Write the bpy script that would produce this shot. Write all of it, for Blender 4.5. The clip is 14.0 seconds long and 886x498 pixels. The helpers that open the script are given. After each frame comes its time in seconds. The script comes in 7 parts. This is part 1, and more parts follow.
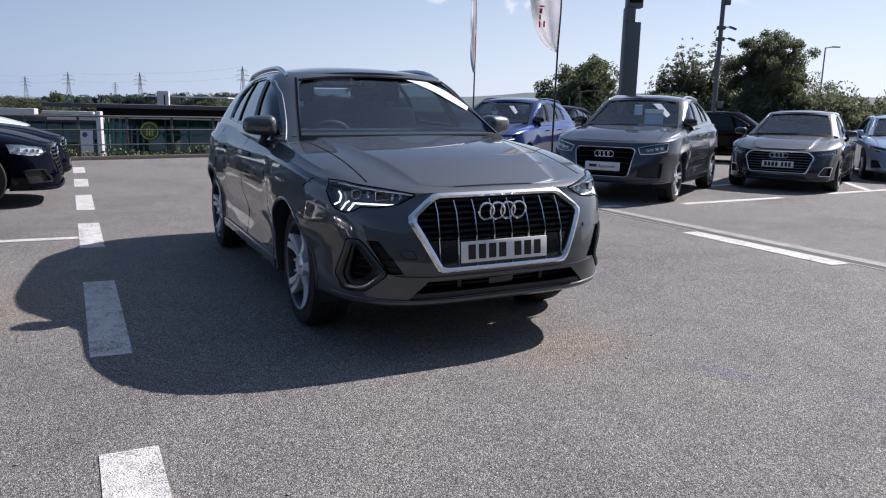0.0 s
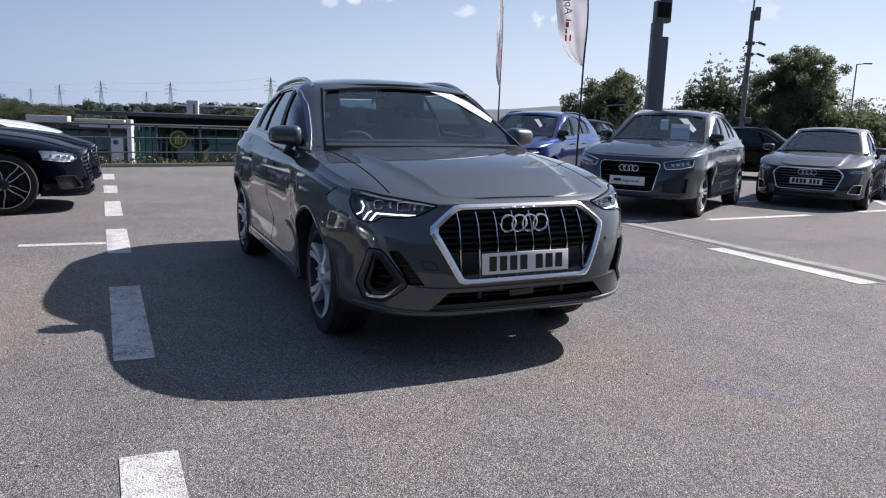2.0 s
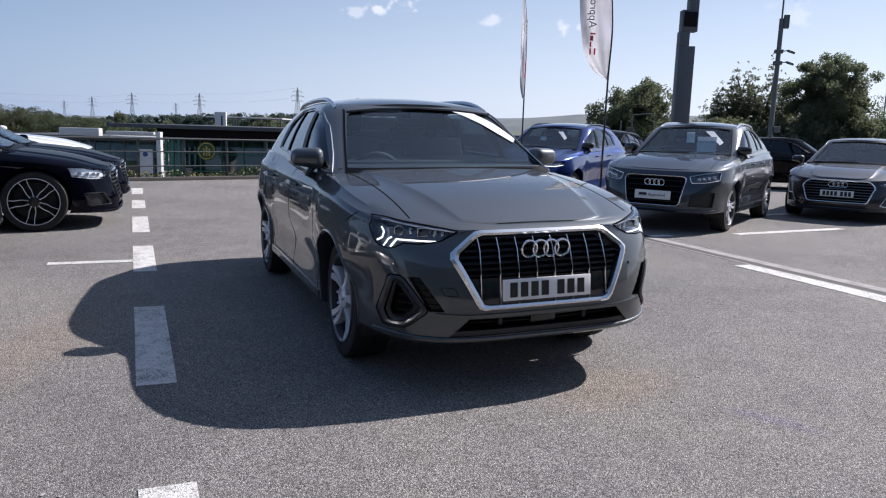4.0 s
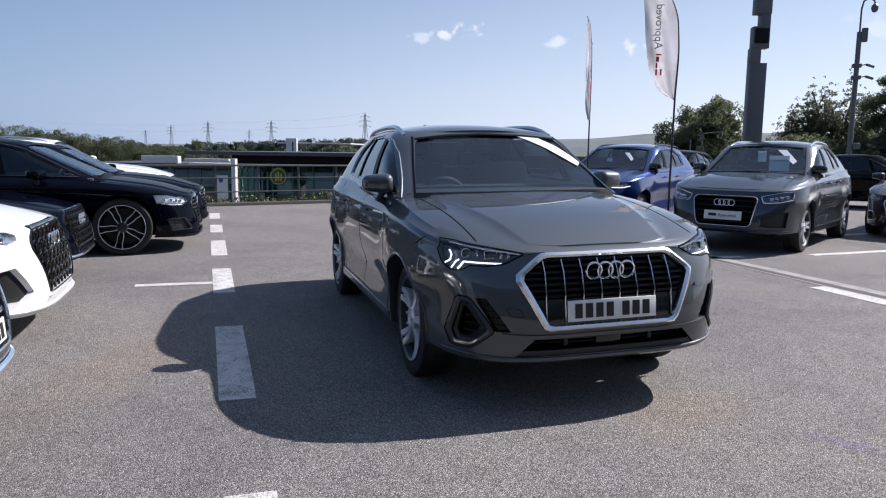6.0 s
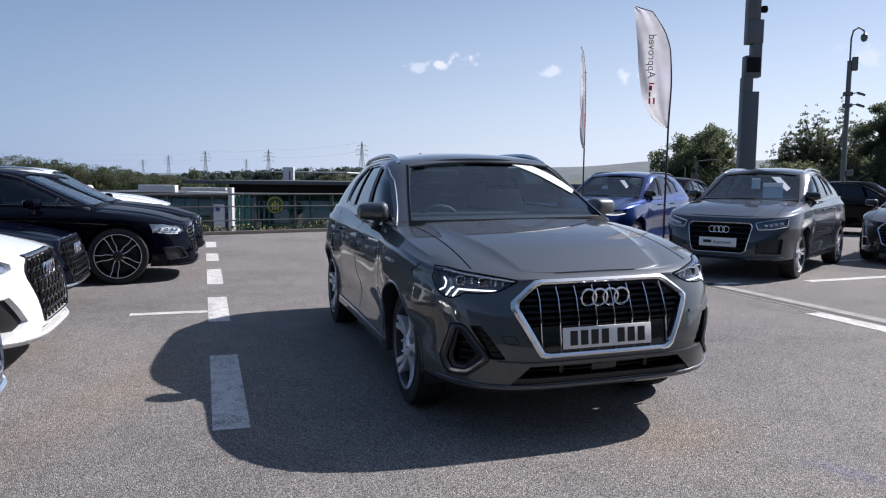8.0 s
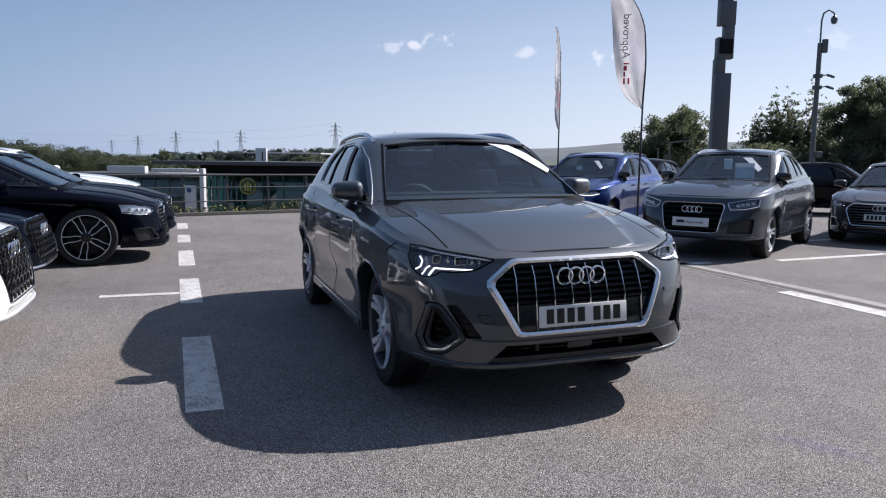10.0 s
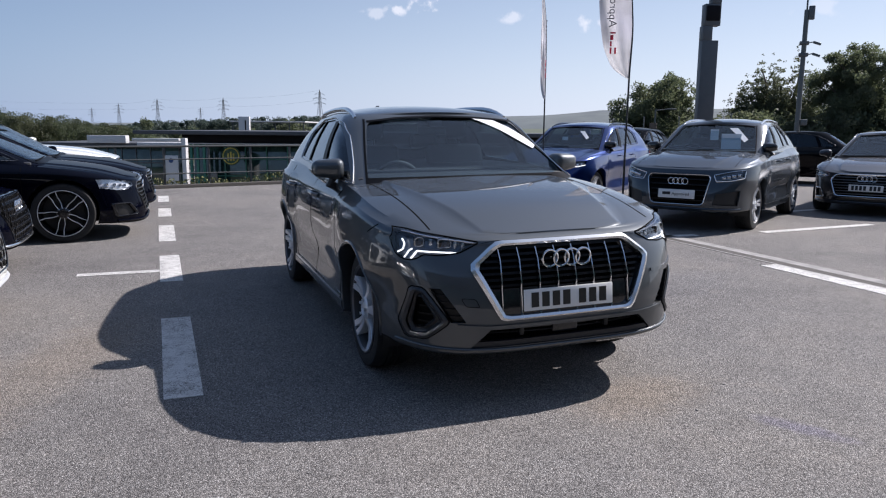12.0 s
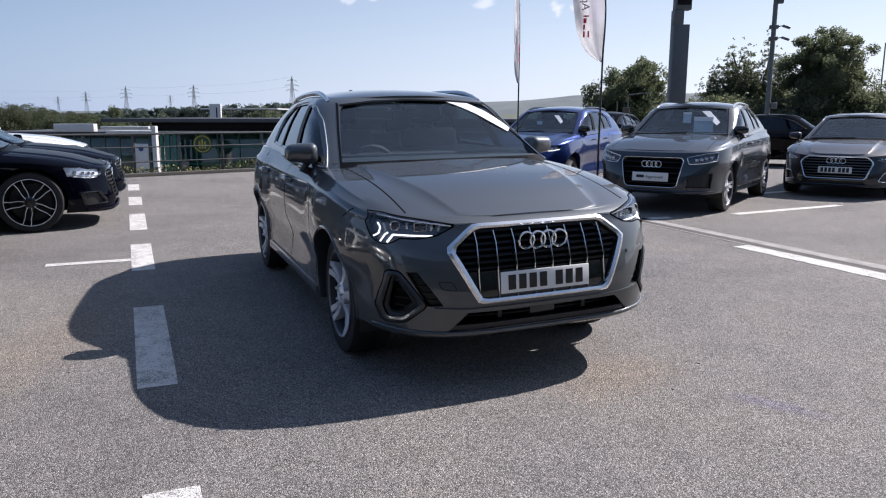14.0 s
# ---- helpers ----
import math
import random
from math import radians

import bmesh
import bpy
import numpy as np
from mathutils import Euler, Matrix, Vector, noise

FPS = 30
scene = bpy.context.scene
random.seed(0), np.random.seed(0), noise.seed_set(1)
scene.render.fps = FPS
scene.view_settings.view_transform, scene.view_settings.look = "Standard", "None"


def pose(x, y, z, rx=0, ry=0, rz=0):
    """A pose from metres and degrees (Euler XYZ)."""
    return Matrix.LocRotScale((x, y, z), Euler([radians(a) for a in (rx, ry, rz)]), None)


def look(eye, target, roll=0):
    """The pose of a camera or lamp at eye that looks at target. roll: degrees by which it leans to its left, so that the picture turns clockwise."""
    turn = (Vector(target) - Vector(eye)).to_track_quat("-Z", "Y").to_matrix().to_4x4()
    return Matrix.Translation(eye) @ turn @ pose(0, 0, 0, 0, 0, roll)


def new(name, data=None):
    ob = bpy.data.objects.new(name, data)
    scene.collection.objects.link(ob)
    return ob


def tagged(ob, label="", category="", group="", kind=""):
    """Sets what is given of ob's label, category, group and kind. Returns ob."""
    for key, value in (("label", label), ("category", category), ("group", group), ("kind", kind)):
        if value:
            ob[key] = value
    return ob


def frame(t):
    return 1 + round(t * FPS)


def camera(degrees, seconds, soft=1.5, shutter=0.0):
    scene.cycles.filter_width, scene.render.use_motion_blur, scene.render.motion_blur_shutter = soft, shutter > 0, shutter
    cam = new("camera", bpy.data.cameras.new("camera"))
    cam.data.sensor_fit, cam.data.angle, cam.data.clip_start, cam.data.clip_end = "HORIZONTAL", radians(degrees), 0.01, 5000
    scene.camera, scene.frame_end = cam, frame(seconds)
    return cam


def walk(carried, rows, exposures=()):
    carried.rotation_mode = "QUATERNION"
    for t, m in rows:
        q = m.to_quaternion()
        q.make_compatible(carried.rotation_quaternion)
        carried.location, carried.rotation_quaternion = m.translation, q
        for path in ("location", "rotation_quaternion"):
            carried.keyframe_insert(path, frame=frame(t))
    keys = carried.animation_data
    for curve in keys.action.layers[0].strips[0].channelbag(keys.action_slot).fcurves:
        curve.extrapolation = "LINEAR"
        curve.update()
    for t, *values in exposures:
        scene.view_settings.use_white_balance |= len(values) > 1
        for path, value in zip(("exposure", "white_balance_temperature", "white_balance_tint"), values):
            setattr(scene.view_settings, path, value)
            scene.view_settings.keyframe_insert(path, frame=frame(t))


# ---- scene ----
cam = camera(62.5, 14.0, 1.15)
PATH = [
    (0, (-1.962, -4.162, 1.272), (-1.095, -2.399, 0.9), 1.4),
    (0.5, (-1.965, -4.17, 1.272), (-1.109, -2.398, 0.91), 1.6),
    (1, (-1.968, -4.177, 1.272), (-1.129, -2.396, 0.921), 1.7),
    (1.5, (-1.963, -4.175, 1.268), (-1.138, -2.386, 0.923), 2.0),
    (2, (-1.955, -4.17, 1.27), (-1.143, -2.374, 0.928), 2.1),
    (4.5, (-1.917, -4.141, 1.372), (-1.207, -2.298, 1.06), 1.5),
    (5, (-1.954, -4.217, 1.381), (-1.295, -2.353, 1.079), 1.2),
    (5.5, (-1.978, -4.25, 1.373), (-1.362, -2.369, 1.085), 1.0),
    (6, (-1.966, -4.259, 1.373), (-1.385, -2.364, 1.108), 0.8),
    (6.5, (-1.959, -4.268, 1.377), (-1.394, -2.365, 1.136), 0.8),
    (7, (-1.958, -4.271, 1.375), (-1.393, -2.365, 1.157), 0.7),
    (7.5, (-1.963, -4.277, 1.374), (-1.386, -2.372, 1.175), 0.7),
    (8, (-1.958, -4.27, 1.372), (-1.367, -2.369, 1.183), 0.6),
    (10.5, (-1.951, -4.227, 1.353), (-1.284, -2.359, 1.092), 0.7),
    (11, (-1.931, -4.204, 1.364), (-1.258, -2.342, 1.08), 0.7),
    (11.5, (-1.905, -4.158, 1.403), (-1.229, -2.301, 1.099), 0.6),
    (12, (-1.904, -4.149, 1.414), (-1.216, -2.299, 1.09), 0.5),
    (12.5, (-1.9, -4.143, 1.41), (-1.19, -2.305, 1.069), 0.4),
    (13, (-1.895, -4.132, 1.402), (-1.164, -2.304, 1.049), 0.3),
    (13.5, (-1.896, -4.136, 1.401), (-1.151, -2.315, 1.041), 0.1),
    (14, (-1.9, -4.13, 1.394), (-1.152, -2.31, 1.034), 0.1),
]
walk(cam, [(t, look(eye, aim, roll)) for t, eye, aim, roll in PATH], [(0.0, 0.87, 6180, 16), (2.0, 0.88, 6180, 16), (5.0, 0.94, 6150, 16), (7.0, 0.95, 6150, 16), (8.0, 0.92, 6150, 16), (10.5, 0.85, 6150, 16), (12.5, 0.86, 6180, 16), (13.5, 0.97, 6250, 16), (14.0, 1.0, 6250, 16)])

# ---- world and sun ----
SUN_ELEVATION, SUN_AZIMUTH = 40.4, 81.0          # degrees; azimuth clockwise from +y
world = bpy.data.worlds.new("sky")
world.use_nodes = True
scene.world = world
wn, wl = world.node_tree.nodes, world.node_tree.links
sky = wn.new("ShaderNodeTexSky")
sky.sky_type, sky.sun_disc = "NISHITA", False
sky.sun_elevation, sky.sun_rotation = radians(SUN_ELEVATION), radians(SUN_AZIMUTH)
sky.air_density, sky.dust_density, sky.ozone_density = 1.0, 0.3, 2.5
wn["Background"].inputs["Strength"].default_value = 0.047
# pale haze low over the land, as in the summer air
geo = wn.new("ShaderNodeTexCoord")
split = wn.new("ShaderNodeSeparateXYZ")
wl.new(geo.outputs["Generated"], split.inputs[0])
fade = wn.new("ShaderNodeValToRGB")
# the upper stops, out of view, are whitened to lift the fill in shade
for stop, value in zip((0.0, 0.12, 0.34, 0.45, 0.7, 1.0), (0.86, 0.52, 0.05, 0.08, 0.36, 0.52)):
    knot = fade.color_ramp.elements[0] if stop == 0.0 else (fade.color_ramp.elements[-1] if stop == 1.0 else fade.color_ramp.elements.new(stop))
    knot.color = (value, value, value, 1)
wl.new(split.outputs["Z"], fade.inputs["Fac"])
# the haze is whiter towards the sun
facing = wn.new("ShaderNodeVectorMath")
facing.operation = "DOT_PRODUCT"
facing.inputs[1].default_value = (math.sin(radians(SUN_AZIMUTH)), math.cos(radians(SUN_AZIMUTH)), 0)
wl.new(geo.outputs["Generated"], facing.inputs[0])
glow = wn.new("ShaderNodeMapRange")
glow.inputs["From Min"].default_value, glow.inputs["From Max"].default_value = -0.3, 1.0
wl.new(facing.outputs["Value"], glow.inputs["Value"])
tint = wn.new("ShaderNodeMix")
tint.data_type = "RGBA"
tint.inputs["A"].default_value, tint.inputs["B"].default_value = (2.4, 4.0, 6.7, 1), (11.5, 12.3, 13.4, 1)
wl.new(glow.outputs["Result"], tint.inputs["Factor"])
haze = wn.new("ShaderNodeMix")
haze.data_type = "RGBA"
wl.new(tint.outputs["Result"], haze.inputs["B"])
wl.new(fade.outputs["Color"], haze.inputs["Factor"])
wl.new(sky.outputs[0], haze.inputs["A"])
# a few small fair-weather clouds low in the sky: azimuth, elevation, breadth in degrees
wisps = wn.new("ShaderNodeTexNoise")
wisps.inputs["Scale"].default_value, wisps.inputs["Detail"].default_value = 48.0, 10.0
wl.new(geo.outputs["Generated"], wisps.inputs["Vector"])
shade = haze.outputs["Result"]
for az, el, broad, dense in ((18.9, 9.1, 1.75, 1.0), (17.0, 8.8, 1.3, 0.7), (15.2, 8.4, 1.4, 0.4), (25.7, 8.45, 1.8, 0.5), (31.1, 7.85, 1.8, 0.65), (47.0, 8.6, 2.8, 0.3)):
    c = Vector((math.sin(radians(az)) * math.cos(radians(el)), math.cos(radians(az)) * math.cos(radians(el)), math.sin(radians(el))))
    away = wn.new("ShaderNodeVectorMath")
    away.operation = "SUBTRACT"
    away.inputs[1].default_value = c
    wl.new(geo.outputs["Generated"], away.inputs[0])
    flat = wn.new("ShaderNodeVectorMath")
    flat.operation = "MULTIPLY"
    flat.inputs[1].default_value = (1, 1, 2.3)
    wl.new(away.outputs[0], flat.inputs[0])
    size = wn.new("ShaderNodeVectorMath")
    size.operation = "LENGTH"
    wl.new(flat.outputs[0], size.inputs[0])
    near = wn.new("ShaderNodeMapRange")
    near.inputs["From Min"].default_value, near.inputs["From Max"].default_value = 0.0, radians(broad)
    near.inputs["To Min"].default_value, near.inputs["To Max"].default_value = 1.0, 0.0
    wl.new(size.outputs["Value"], near.inputs["Value"])
    ragged = wn.new("ShaderNodeMath")
    ragged.operation = "MULTIPLY_ADD"
    ragged.inputs[1].default_value = 4.0
    wl.new(wisps.outputs["Fac"], ragged.inputs[0])
    wl.new(near.outputs["Result"], ragged.inputs[2])
    cover = wn.new("ShaderNodeMapRange")
    cover.interpolation_type = "SMOOTHSTEP"
    cover.inputs["From Min"].default_value, cover.inputs["From Max"].default_value = 2.3, 3.05
    cover.inputs["To Min"].default_value, cover.inputs["To Max"].default_value = 0.0, dense
    wl.new(ragged.outputs[0], cover.inputs["Value"])
    gate = wn.new("ShaderNodeMath")
    gate.operation = "MULTIPLY"
    lit = wn.new("ShaderNodeMapRange")
    lit.inputs["From Min"].default_value, lit.inputs["From Max"].default_value = 0.0, 0.35
    wl.new(near.outputs["Result"], lit.inputs["Value"])
    wl.new(cover.outputs["Result"], gate.inputs[0])
    wl.new(lit.outputs["Result"], gate.inputs[1])
    white = wn.new("ShaderNodeMix")
    white.data_type = "RGBA"
    white.inputs["B"].default_value = (11.5, 11.6, 11.9, 1)
    wl.new(gate.outputs[0], white.inputs["Factor"])
    wl.new(shade, white.inputs["A"])
    shade = white.outputs["Result"]
wl.new(shade, wn["Background"].inputs["Color"])

sun_data = bpy.data.lights.new("sun", "SUN")
sun_data.energy, sun_data.angle, sun_data.color = 4.3, radians(0.55), (1.0, 0.94, 0.86)
sun = new("sun", sun_data)
sun.matrix_world = look((math.sin(radians(SUN_AZIMUTH)) * 40 * math.cos(radians(SUN_ELEVATION)),
                         math.cos(radians(SUN_AZIMUTH)) * 40 * math.cos(radians(SUN_ELEVATION)),
                         40 * math.sin(radians(SUN_ELEVATION))), (0, 0, 0))


# ---- materials ----
def material(name, colour, rough=0.5, metal=0.0, coat=0.0, spec=0.5, vary=0.0, scale=8.0, detail=4.0, bump=0.0,
             bump_scale=60.0, second=None, second_scale=1.5, emit=None, emit_strength=0.0, flake=0.0, rough_vary=0.0, objrand=0.0):
    """A principled surface whose colour varies at two sizes, with fine relief."""
    m = bpy.data.materials.new(name)
    m.use_nodes = True
    n, l = m.node_tree.nodes, m.node_tree.links
    b = n["Principled BSDF"]
    b.inputs["Base Color"].default_value = (*colour, 1)
    b.inputs["Roughness"].default_value = rough
    b.inputs["Metallic"].default_value = metal
    b.inputs["Coat Weight"].default_value = coat
    b.inputs["Coat Roughness"].default_value = 0.03
    b.inputs["Specular IOR Level"].default_value = spec
    co = n.new("ShaderNodeTexCoord").outputs["Object"]

    def noise_tex(sc, det):
        t = n.new("ShaderNodeTexNoise")
        t.inputs["Scale"].default_value, t.inputs["Detail"].default_value = sc, det
        l.new(co, t.inputs["Vector"])
        return t.outputs["Fac"]

    last = None
    if vary or second or flake or objrand:
        mix = n.new("ShaderNodeMix")
        mix.data_type = "RGBA"
        mix.inputs["A"].default_value = (*[c * (1 - vary) for c in colour], 1)
        mix.inputs["B"].default_value = (*[min(1, c * (1 + vary)) for c in colour], 1)
        l.new(noise_tex(scale, detail), mix.inputs["Factor"])
        last = mix.outputs["Result"]
        if second:
            ramp = n.new("ShaderNodeMapRange")
            ramp.inputs["From Min"].default_value, ramp.inputs["From Max"].default_value = 0.48, 0.66
            l.new(noise_tex(second_scale, 5), ramp.inputs["Value"])
            mix2 = n.new("ShaderNodeMix")
            mix2.data_type = "RGBA"
            l.new(ramp.outputs["Result"], mix2.inputs["Factor"])
            l.new(last, mix2.inputs["A"])
            mix2.inputs["B"].default_value = (*second, 1)
            last = mix2.outputs["Result"]
        if objrand:
            info = n.new("ShaderNodeObjectInfo")
            hsv = n.new("ShaderNodeHueSaturation")
            rng = n.new("ShaderNodeMapRange")
            rng.inputs["To Min"].default_value, rng.inputs["To Max"].default_value = 1 - objrand, 1 + objrand
            l.new(info.outputs["Random"], rng.inputs["Value"])
            l.new(rng.outputs["Result"], hsv.inputs["Value"])
            l.new(last, hsv.inputs["Color"])
            last = hsv.outputs["Color"]
        l.new(last, b.inputs["Base Color"])
    if rough_vary:
        rr = n.new("ShaderNodeMapRange")
        rr.inputs["To Min"].default_value, rr.inputs["To Max"].default_value = max(0.02, rough - rough_vary), rough + rough_vary
        l.new(noise_tex(scale * 0.6, 5), rr.inputs["Value"])
        l.new(rr.outputs["Result"], b.inputs["Roughness"])
    if bump:
        bm_node = n.new("ShaderNodeBump")
        bm_node.inputs["Strength"].default_value, bm_node.inputs["Distance"].default_value = bump, 0.01
        l.new(noise_tex(bump_scale, 6), bm_node.inputs["Height"])
        l.new(bm_node.outputs["Normal"], b.inputs["Normal"])
    if emit:
        b.inputs["Emission Color"].default_value = (*emit, 1)
        b.inputs["Emission Strength"].default_value = emit_strength
    return m


def car_paint(name, colour, metal=0.55, rough=0.32, spec=0.1, coat=1.0):
    m = material(name, colour, rough, metal, coat=coat, spec=spec, vary=0.10, scale=900, detail=2, rough_vary=0.04)
    m.node_tree.nodes["Principled BSDF"].inputs["Coat IOR"].default_value = 1.6 if metal else 1.5
    return m


def glass(name, tint, rough=0.0, ior=1.5, sheen=1.0):
    """Tinted glazing: a clear sheet that lets part of the light through and mirrors the sky."""
    m = bpy.data.materials.new(name)
    m.use_nodes = True
    n, l = m.node_tree.nodes, m.node_tree.links
    n.remove(n["Principled BSDF"])
    trans = n.new("ShaderNodeBsdfTransparent")
    trans.inputs["Color"].default_value = (*tint, 1)
    gloss = n.new("ShaderNodeBsdfGlossy")
    gloss.inputs["Roughness"].default_value = 0.015 + rough
    gloss.inputs["Color"].default_value = (0.95, 0.97, 1, 1)
    edge = n.new("ShaderNodeLayerWeight")
    edge.inputs["Blend"].default_value = 0.5
    steep = n.new("ShaderNodeMath")
    steep.operation = "POWER"
    steep.inputs[1].default_value = 5.0
    l.new(edge.outputs["Facing"], steep.inputs[0])
    fres = n.new("ShaderNodeMath")
    fres.operation = "MULTIPLY_ADD"
    r0 = ((ior - 1) / (ior + 1)) ** 2
    fres.inputs[1].default_value, fres.inputs[2].default_value = (1 - r0) * sheen, r0
    l.new(steep.outputs[0], fres.inputs[0])
    mixer = n.new("ShaderNodeMixShader")
    l.new(fres.outputs[0], mixer.inputs["Fac"])
    l.new(trans.outputs[0], mixer.inputs[1])
    l.new(gloss.outputs[0], mixer.inputs[2])
    l.new(mixer.outputs[0], n["Material Output"].inputs["Surface"])
    return m


def asphalt_material():
    m = bpy.data.materials.new("asphalt")
    m.use_nodes = True
    n, l = m.node_tree.nodes, m.node_tree.links
    b = n["Principled BSDF"]
    co = n.new("ShaderNodeTexCoord").outputs["Object"]

    def tex(kind, sc, det=6.0, rough=0.6):
        t = n.new("ShaderNodeTex" + kind)
        t.inputs["Scale"].default_value = sc
        if kind == "Noise":
            t.inputs["Detail"].default_value, t.inputs["Roughness"].default_value = det, rough
        l.new(co, t.inputs["Vector"])
        return t

    def ramp(value, stops):
        r = n.new("ShaderNodeValToRGB")
        while len(r.color_ramp.elements) < len(stops):
            r.color_ramp.elements.new(0.5)
        for e, (p, c) in zip(r.color_ramp.elements, stops):
            e.position, e.color = p, (*c, 1)
        l.new(value, r.inputs["Fac"])
        return r.outputs["Color"]

    def mixed(a, c, fac, mode="MIX"):
        x = n.new("ShaderNodeMix")
        x.data_type, x.blend_type = "RGBA", mode
        for key, v in (("A", a), ("B", c), ("Factor", fac)):
            if isinstance(v, (tuple, float)):
                x.inputs[key].default_value = (*v, 1) if isinstance(v, tuple) else v
            else:
                l.new(v, x.inputs[key])
        return x.outputs["Result"]

    stones = tex("Voronoi", 205)
    chips = ramp(stones.outputs["Color"], [(0.0, (0.04, 0.038, 0.038)), (0.35, (0.13, 0.123, 0.119)), (0.65, (0.25, 0.237, 0.226)), (0.85, (0.40, 0.382, 0.366)), (1.0, (0.66, 0.64, 0.62))])
    binder = ramp(stones.outputs["Distance"], [(0.0, (1, 1, 1)), (0.55, (0.9, 0.9, 0.9)), (0.85, (0.36, 0.355, 0.36))])
    col = mixed(chips, binder, 0.8, "MULTIPLY")
    patch = ramp(tex("Noise", 0.35, 7).outputs["Fac"], [(0.3, (0.74, 0.74, 0.76)), (0.5, (1, 1, 1)), (0.72, (1.16, 1.13, 1.08))])
    col = mixed(col, patch, 1.0, "MULTIPLY")
    mid = ramp(tex("Noise", 3.2, 8, 0.7).outputs["Fac"], [(0.3, (0.85, 0.85, 0.85)), (0.55, (1, 1, 1)), (0.75, (1.12, 1.09, 1.05))])
    col = mixed(col, mid, 1.0, "MULTIPLY")
    # old spills: a faint violet streak and a brownish patch; centre, turn, half sizes, tint
    ragged = tex("Noise", 9, 6, 0.7).outputs["Fac"]
    for centre, turn, size, tint in (((0.90, -1.62), -60, (0.34, 0.10), (0.91, 0.90, 1.10)), ((1.25, -2.15), -58, (0.24, 0.06), (0.94, 0.93, 1.07)), ((0.42, -1.0), 20, (0.65, 0.34), (1.07, 0.99, 0.90)),
                                     ((-2.6, 0.6), 70, (1.6, 0.5), (1.06, 1.0, 0.93)), ((2.6, 1.4), 30, (1.3, 0.6), (0.93, 0.94, 0.97))):
        place = n.new("ShaderNodeMapping")
        place.vector_type = "TEXTURE"
        place.inputs["Location"].default_value = (*centre, 0)
        place.inputs["Rotation"].default_value = (0, 0, radians(turn))
        place.inputs["Scale"].default_value = (*size, 1)
        l.new(co, place.inputs["Vector"])
        reach = n.new("ShaderNodeVectorMath")
        reach.operation = "LENGTH"
        l.new(place.outputs[0], reach.inputs[0])
        rim = n.new("ShaderNodeMath")
        rim.operation = "ADD"
        l.new(reach.outputs["Value"], rim.inputs[0])
        l.new(ragged, rim.inputs[1])
        mask = n.new("ShaderNodeMapRange")
        mask.interpolation_type = "SMOOTHSTEP"
        mask.inputs["From Min"].default_value, mask.inputs["From Max"].default_value = 0.7, 1.5
        mask.inputs["To Min"].default_value, mask.inputs["To Max"].default_value = 1.0, 0.0
        l.new(rim.outputs[0], mask.inputs["Value"])
        col = mixed(col, mixed(col, tint, 1.0, "MULTIPLY"), mask.outputs["Result"])
    l.new(col, b.inputs["Base Color"])
    b.inputs["Roughness"].default_value = 0.85
    b.inputs["Specular IOR Level"].default_value = 0.2
    bump = n.new("ShaderNodeBump")
    bump.inputs["Strength"].default_value, bump.inputs["Distance"].default_value = 0.9, 0.004
    l.new(stones.outputs["Distance"], bump.inputs["Height"])
    bump.invert = True
    bump2 = n.new("ShaderNodeBump")
    bump2.inputs["Strength"].default_value, bump2.inputs["Distance"].default_value = 0.4, 0.006
    l.new(tex("Noise", 30, 6).outputs["Fac"], bump2.inputs["Height"])
    l.new(bump.outputs["Normal"], bump2.inputs["Normal"])
    l.new(bump2.outputs["Normal"], b.inputs["Normal"])
    return m


def line_paint_material():
    """Worn road paint: white over the stones, rubbed through to the asphalt in pits and patches."""
    m = material("road_marking_paint", (0.60, 0.59, 0.57), 0.7, vary=0.18, scale=90, second=(0.46, 0.45, 0.435), second_scale=14, bump=0.8, bump_scale=150)
    n, l = m.node_tree.nodes, m.node_tree.links
    b = n["Principled BSDF"]
    white = b.inputs["Base Color"].links[0].from_socket
    co = n.new("ShaderNodeTexCoord").outputs["Object"]

    def tex(sc, det):
        t = n.new("ShaderNodeTexNoise")
        t.inputs["Scale"].default_value, t.inputs["Detail"].default_value, t.inputs["Roughness"].default_value = sc, det, 0.65
        l.new(co, t.inputs["Vector"])
        return t.outputs["Fac"]
    both = n.new("ShaderNodeMath")
    both.operation = "MULTIPLY_ADD"
    both.inputs[1].default_value = 0.5
    l.new(tex(6, 5), both.inputs[0])
    l.new(tex(130, 3), both.inputs[2])
    worn = n.new("ShaderNodeMapRange")
    worn.inputs["From Min"].default_value, worn.inputs["From Max"].default_value = 0.77, 0.86
    l.new(both.outputs[0], worn.inputs["Value"])
    mix = n.new("ShaderNodeMix")
    mix.data_type = "RGBA"
    mix.inputs["B"].default_value = (0.17, 0.16, 0.155, 1)
    l.new(worn.outputs["Result"], mix.inputs["Factor"])
    l.new(white, mix.inputs["A"])
    l.new(mix.outputs["Result"], b.inputs["Base Color"])
    return m


ASPHALT = asphalt_material()
LINE = line_paint_material()
GREY_PAINT = car_paint("metallic_grey_paint", (0.069, 0.076, 0.082), 0.8, 0.48, 0.2, 1.0)
BLACK_PAINT = car_paint("black_paint", (0.0014, 0.0016, 0.0026), 0.0, 0.3, 0.0, 0.36)
NAVY_PAINT = car_paint("blue_black_paint", (0.0010, 0.0013, 0.0045), 0.0, 0.3, 0.0, 0.34)
WHITE_PAINT = car_paint("white_paint", (0.78, 0.79, 0.78), 0.0, 0.3)
BLUE_PAINT = car_paint("metallic_blue_paint", (0.004, 0.028, 0.16), 0.7, 0.30, 0.2, 1.0)
DARK_GREY_PAINT = car_paint("dark_grey_paint", (0.027, 0.036, 0.048), 0.75, 0.44, 0.2, 1.0)
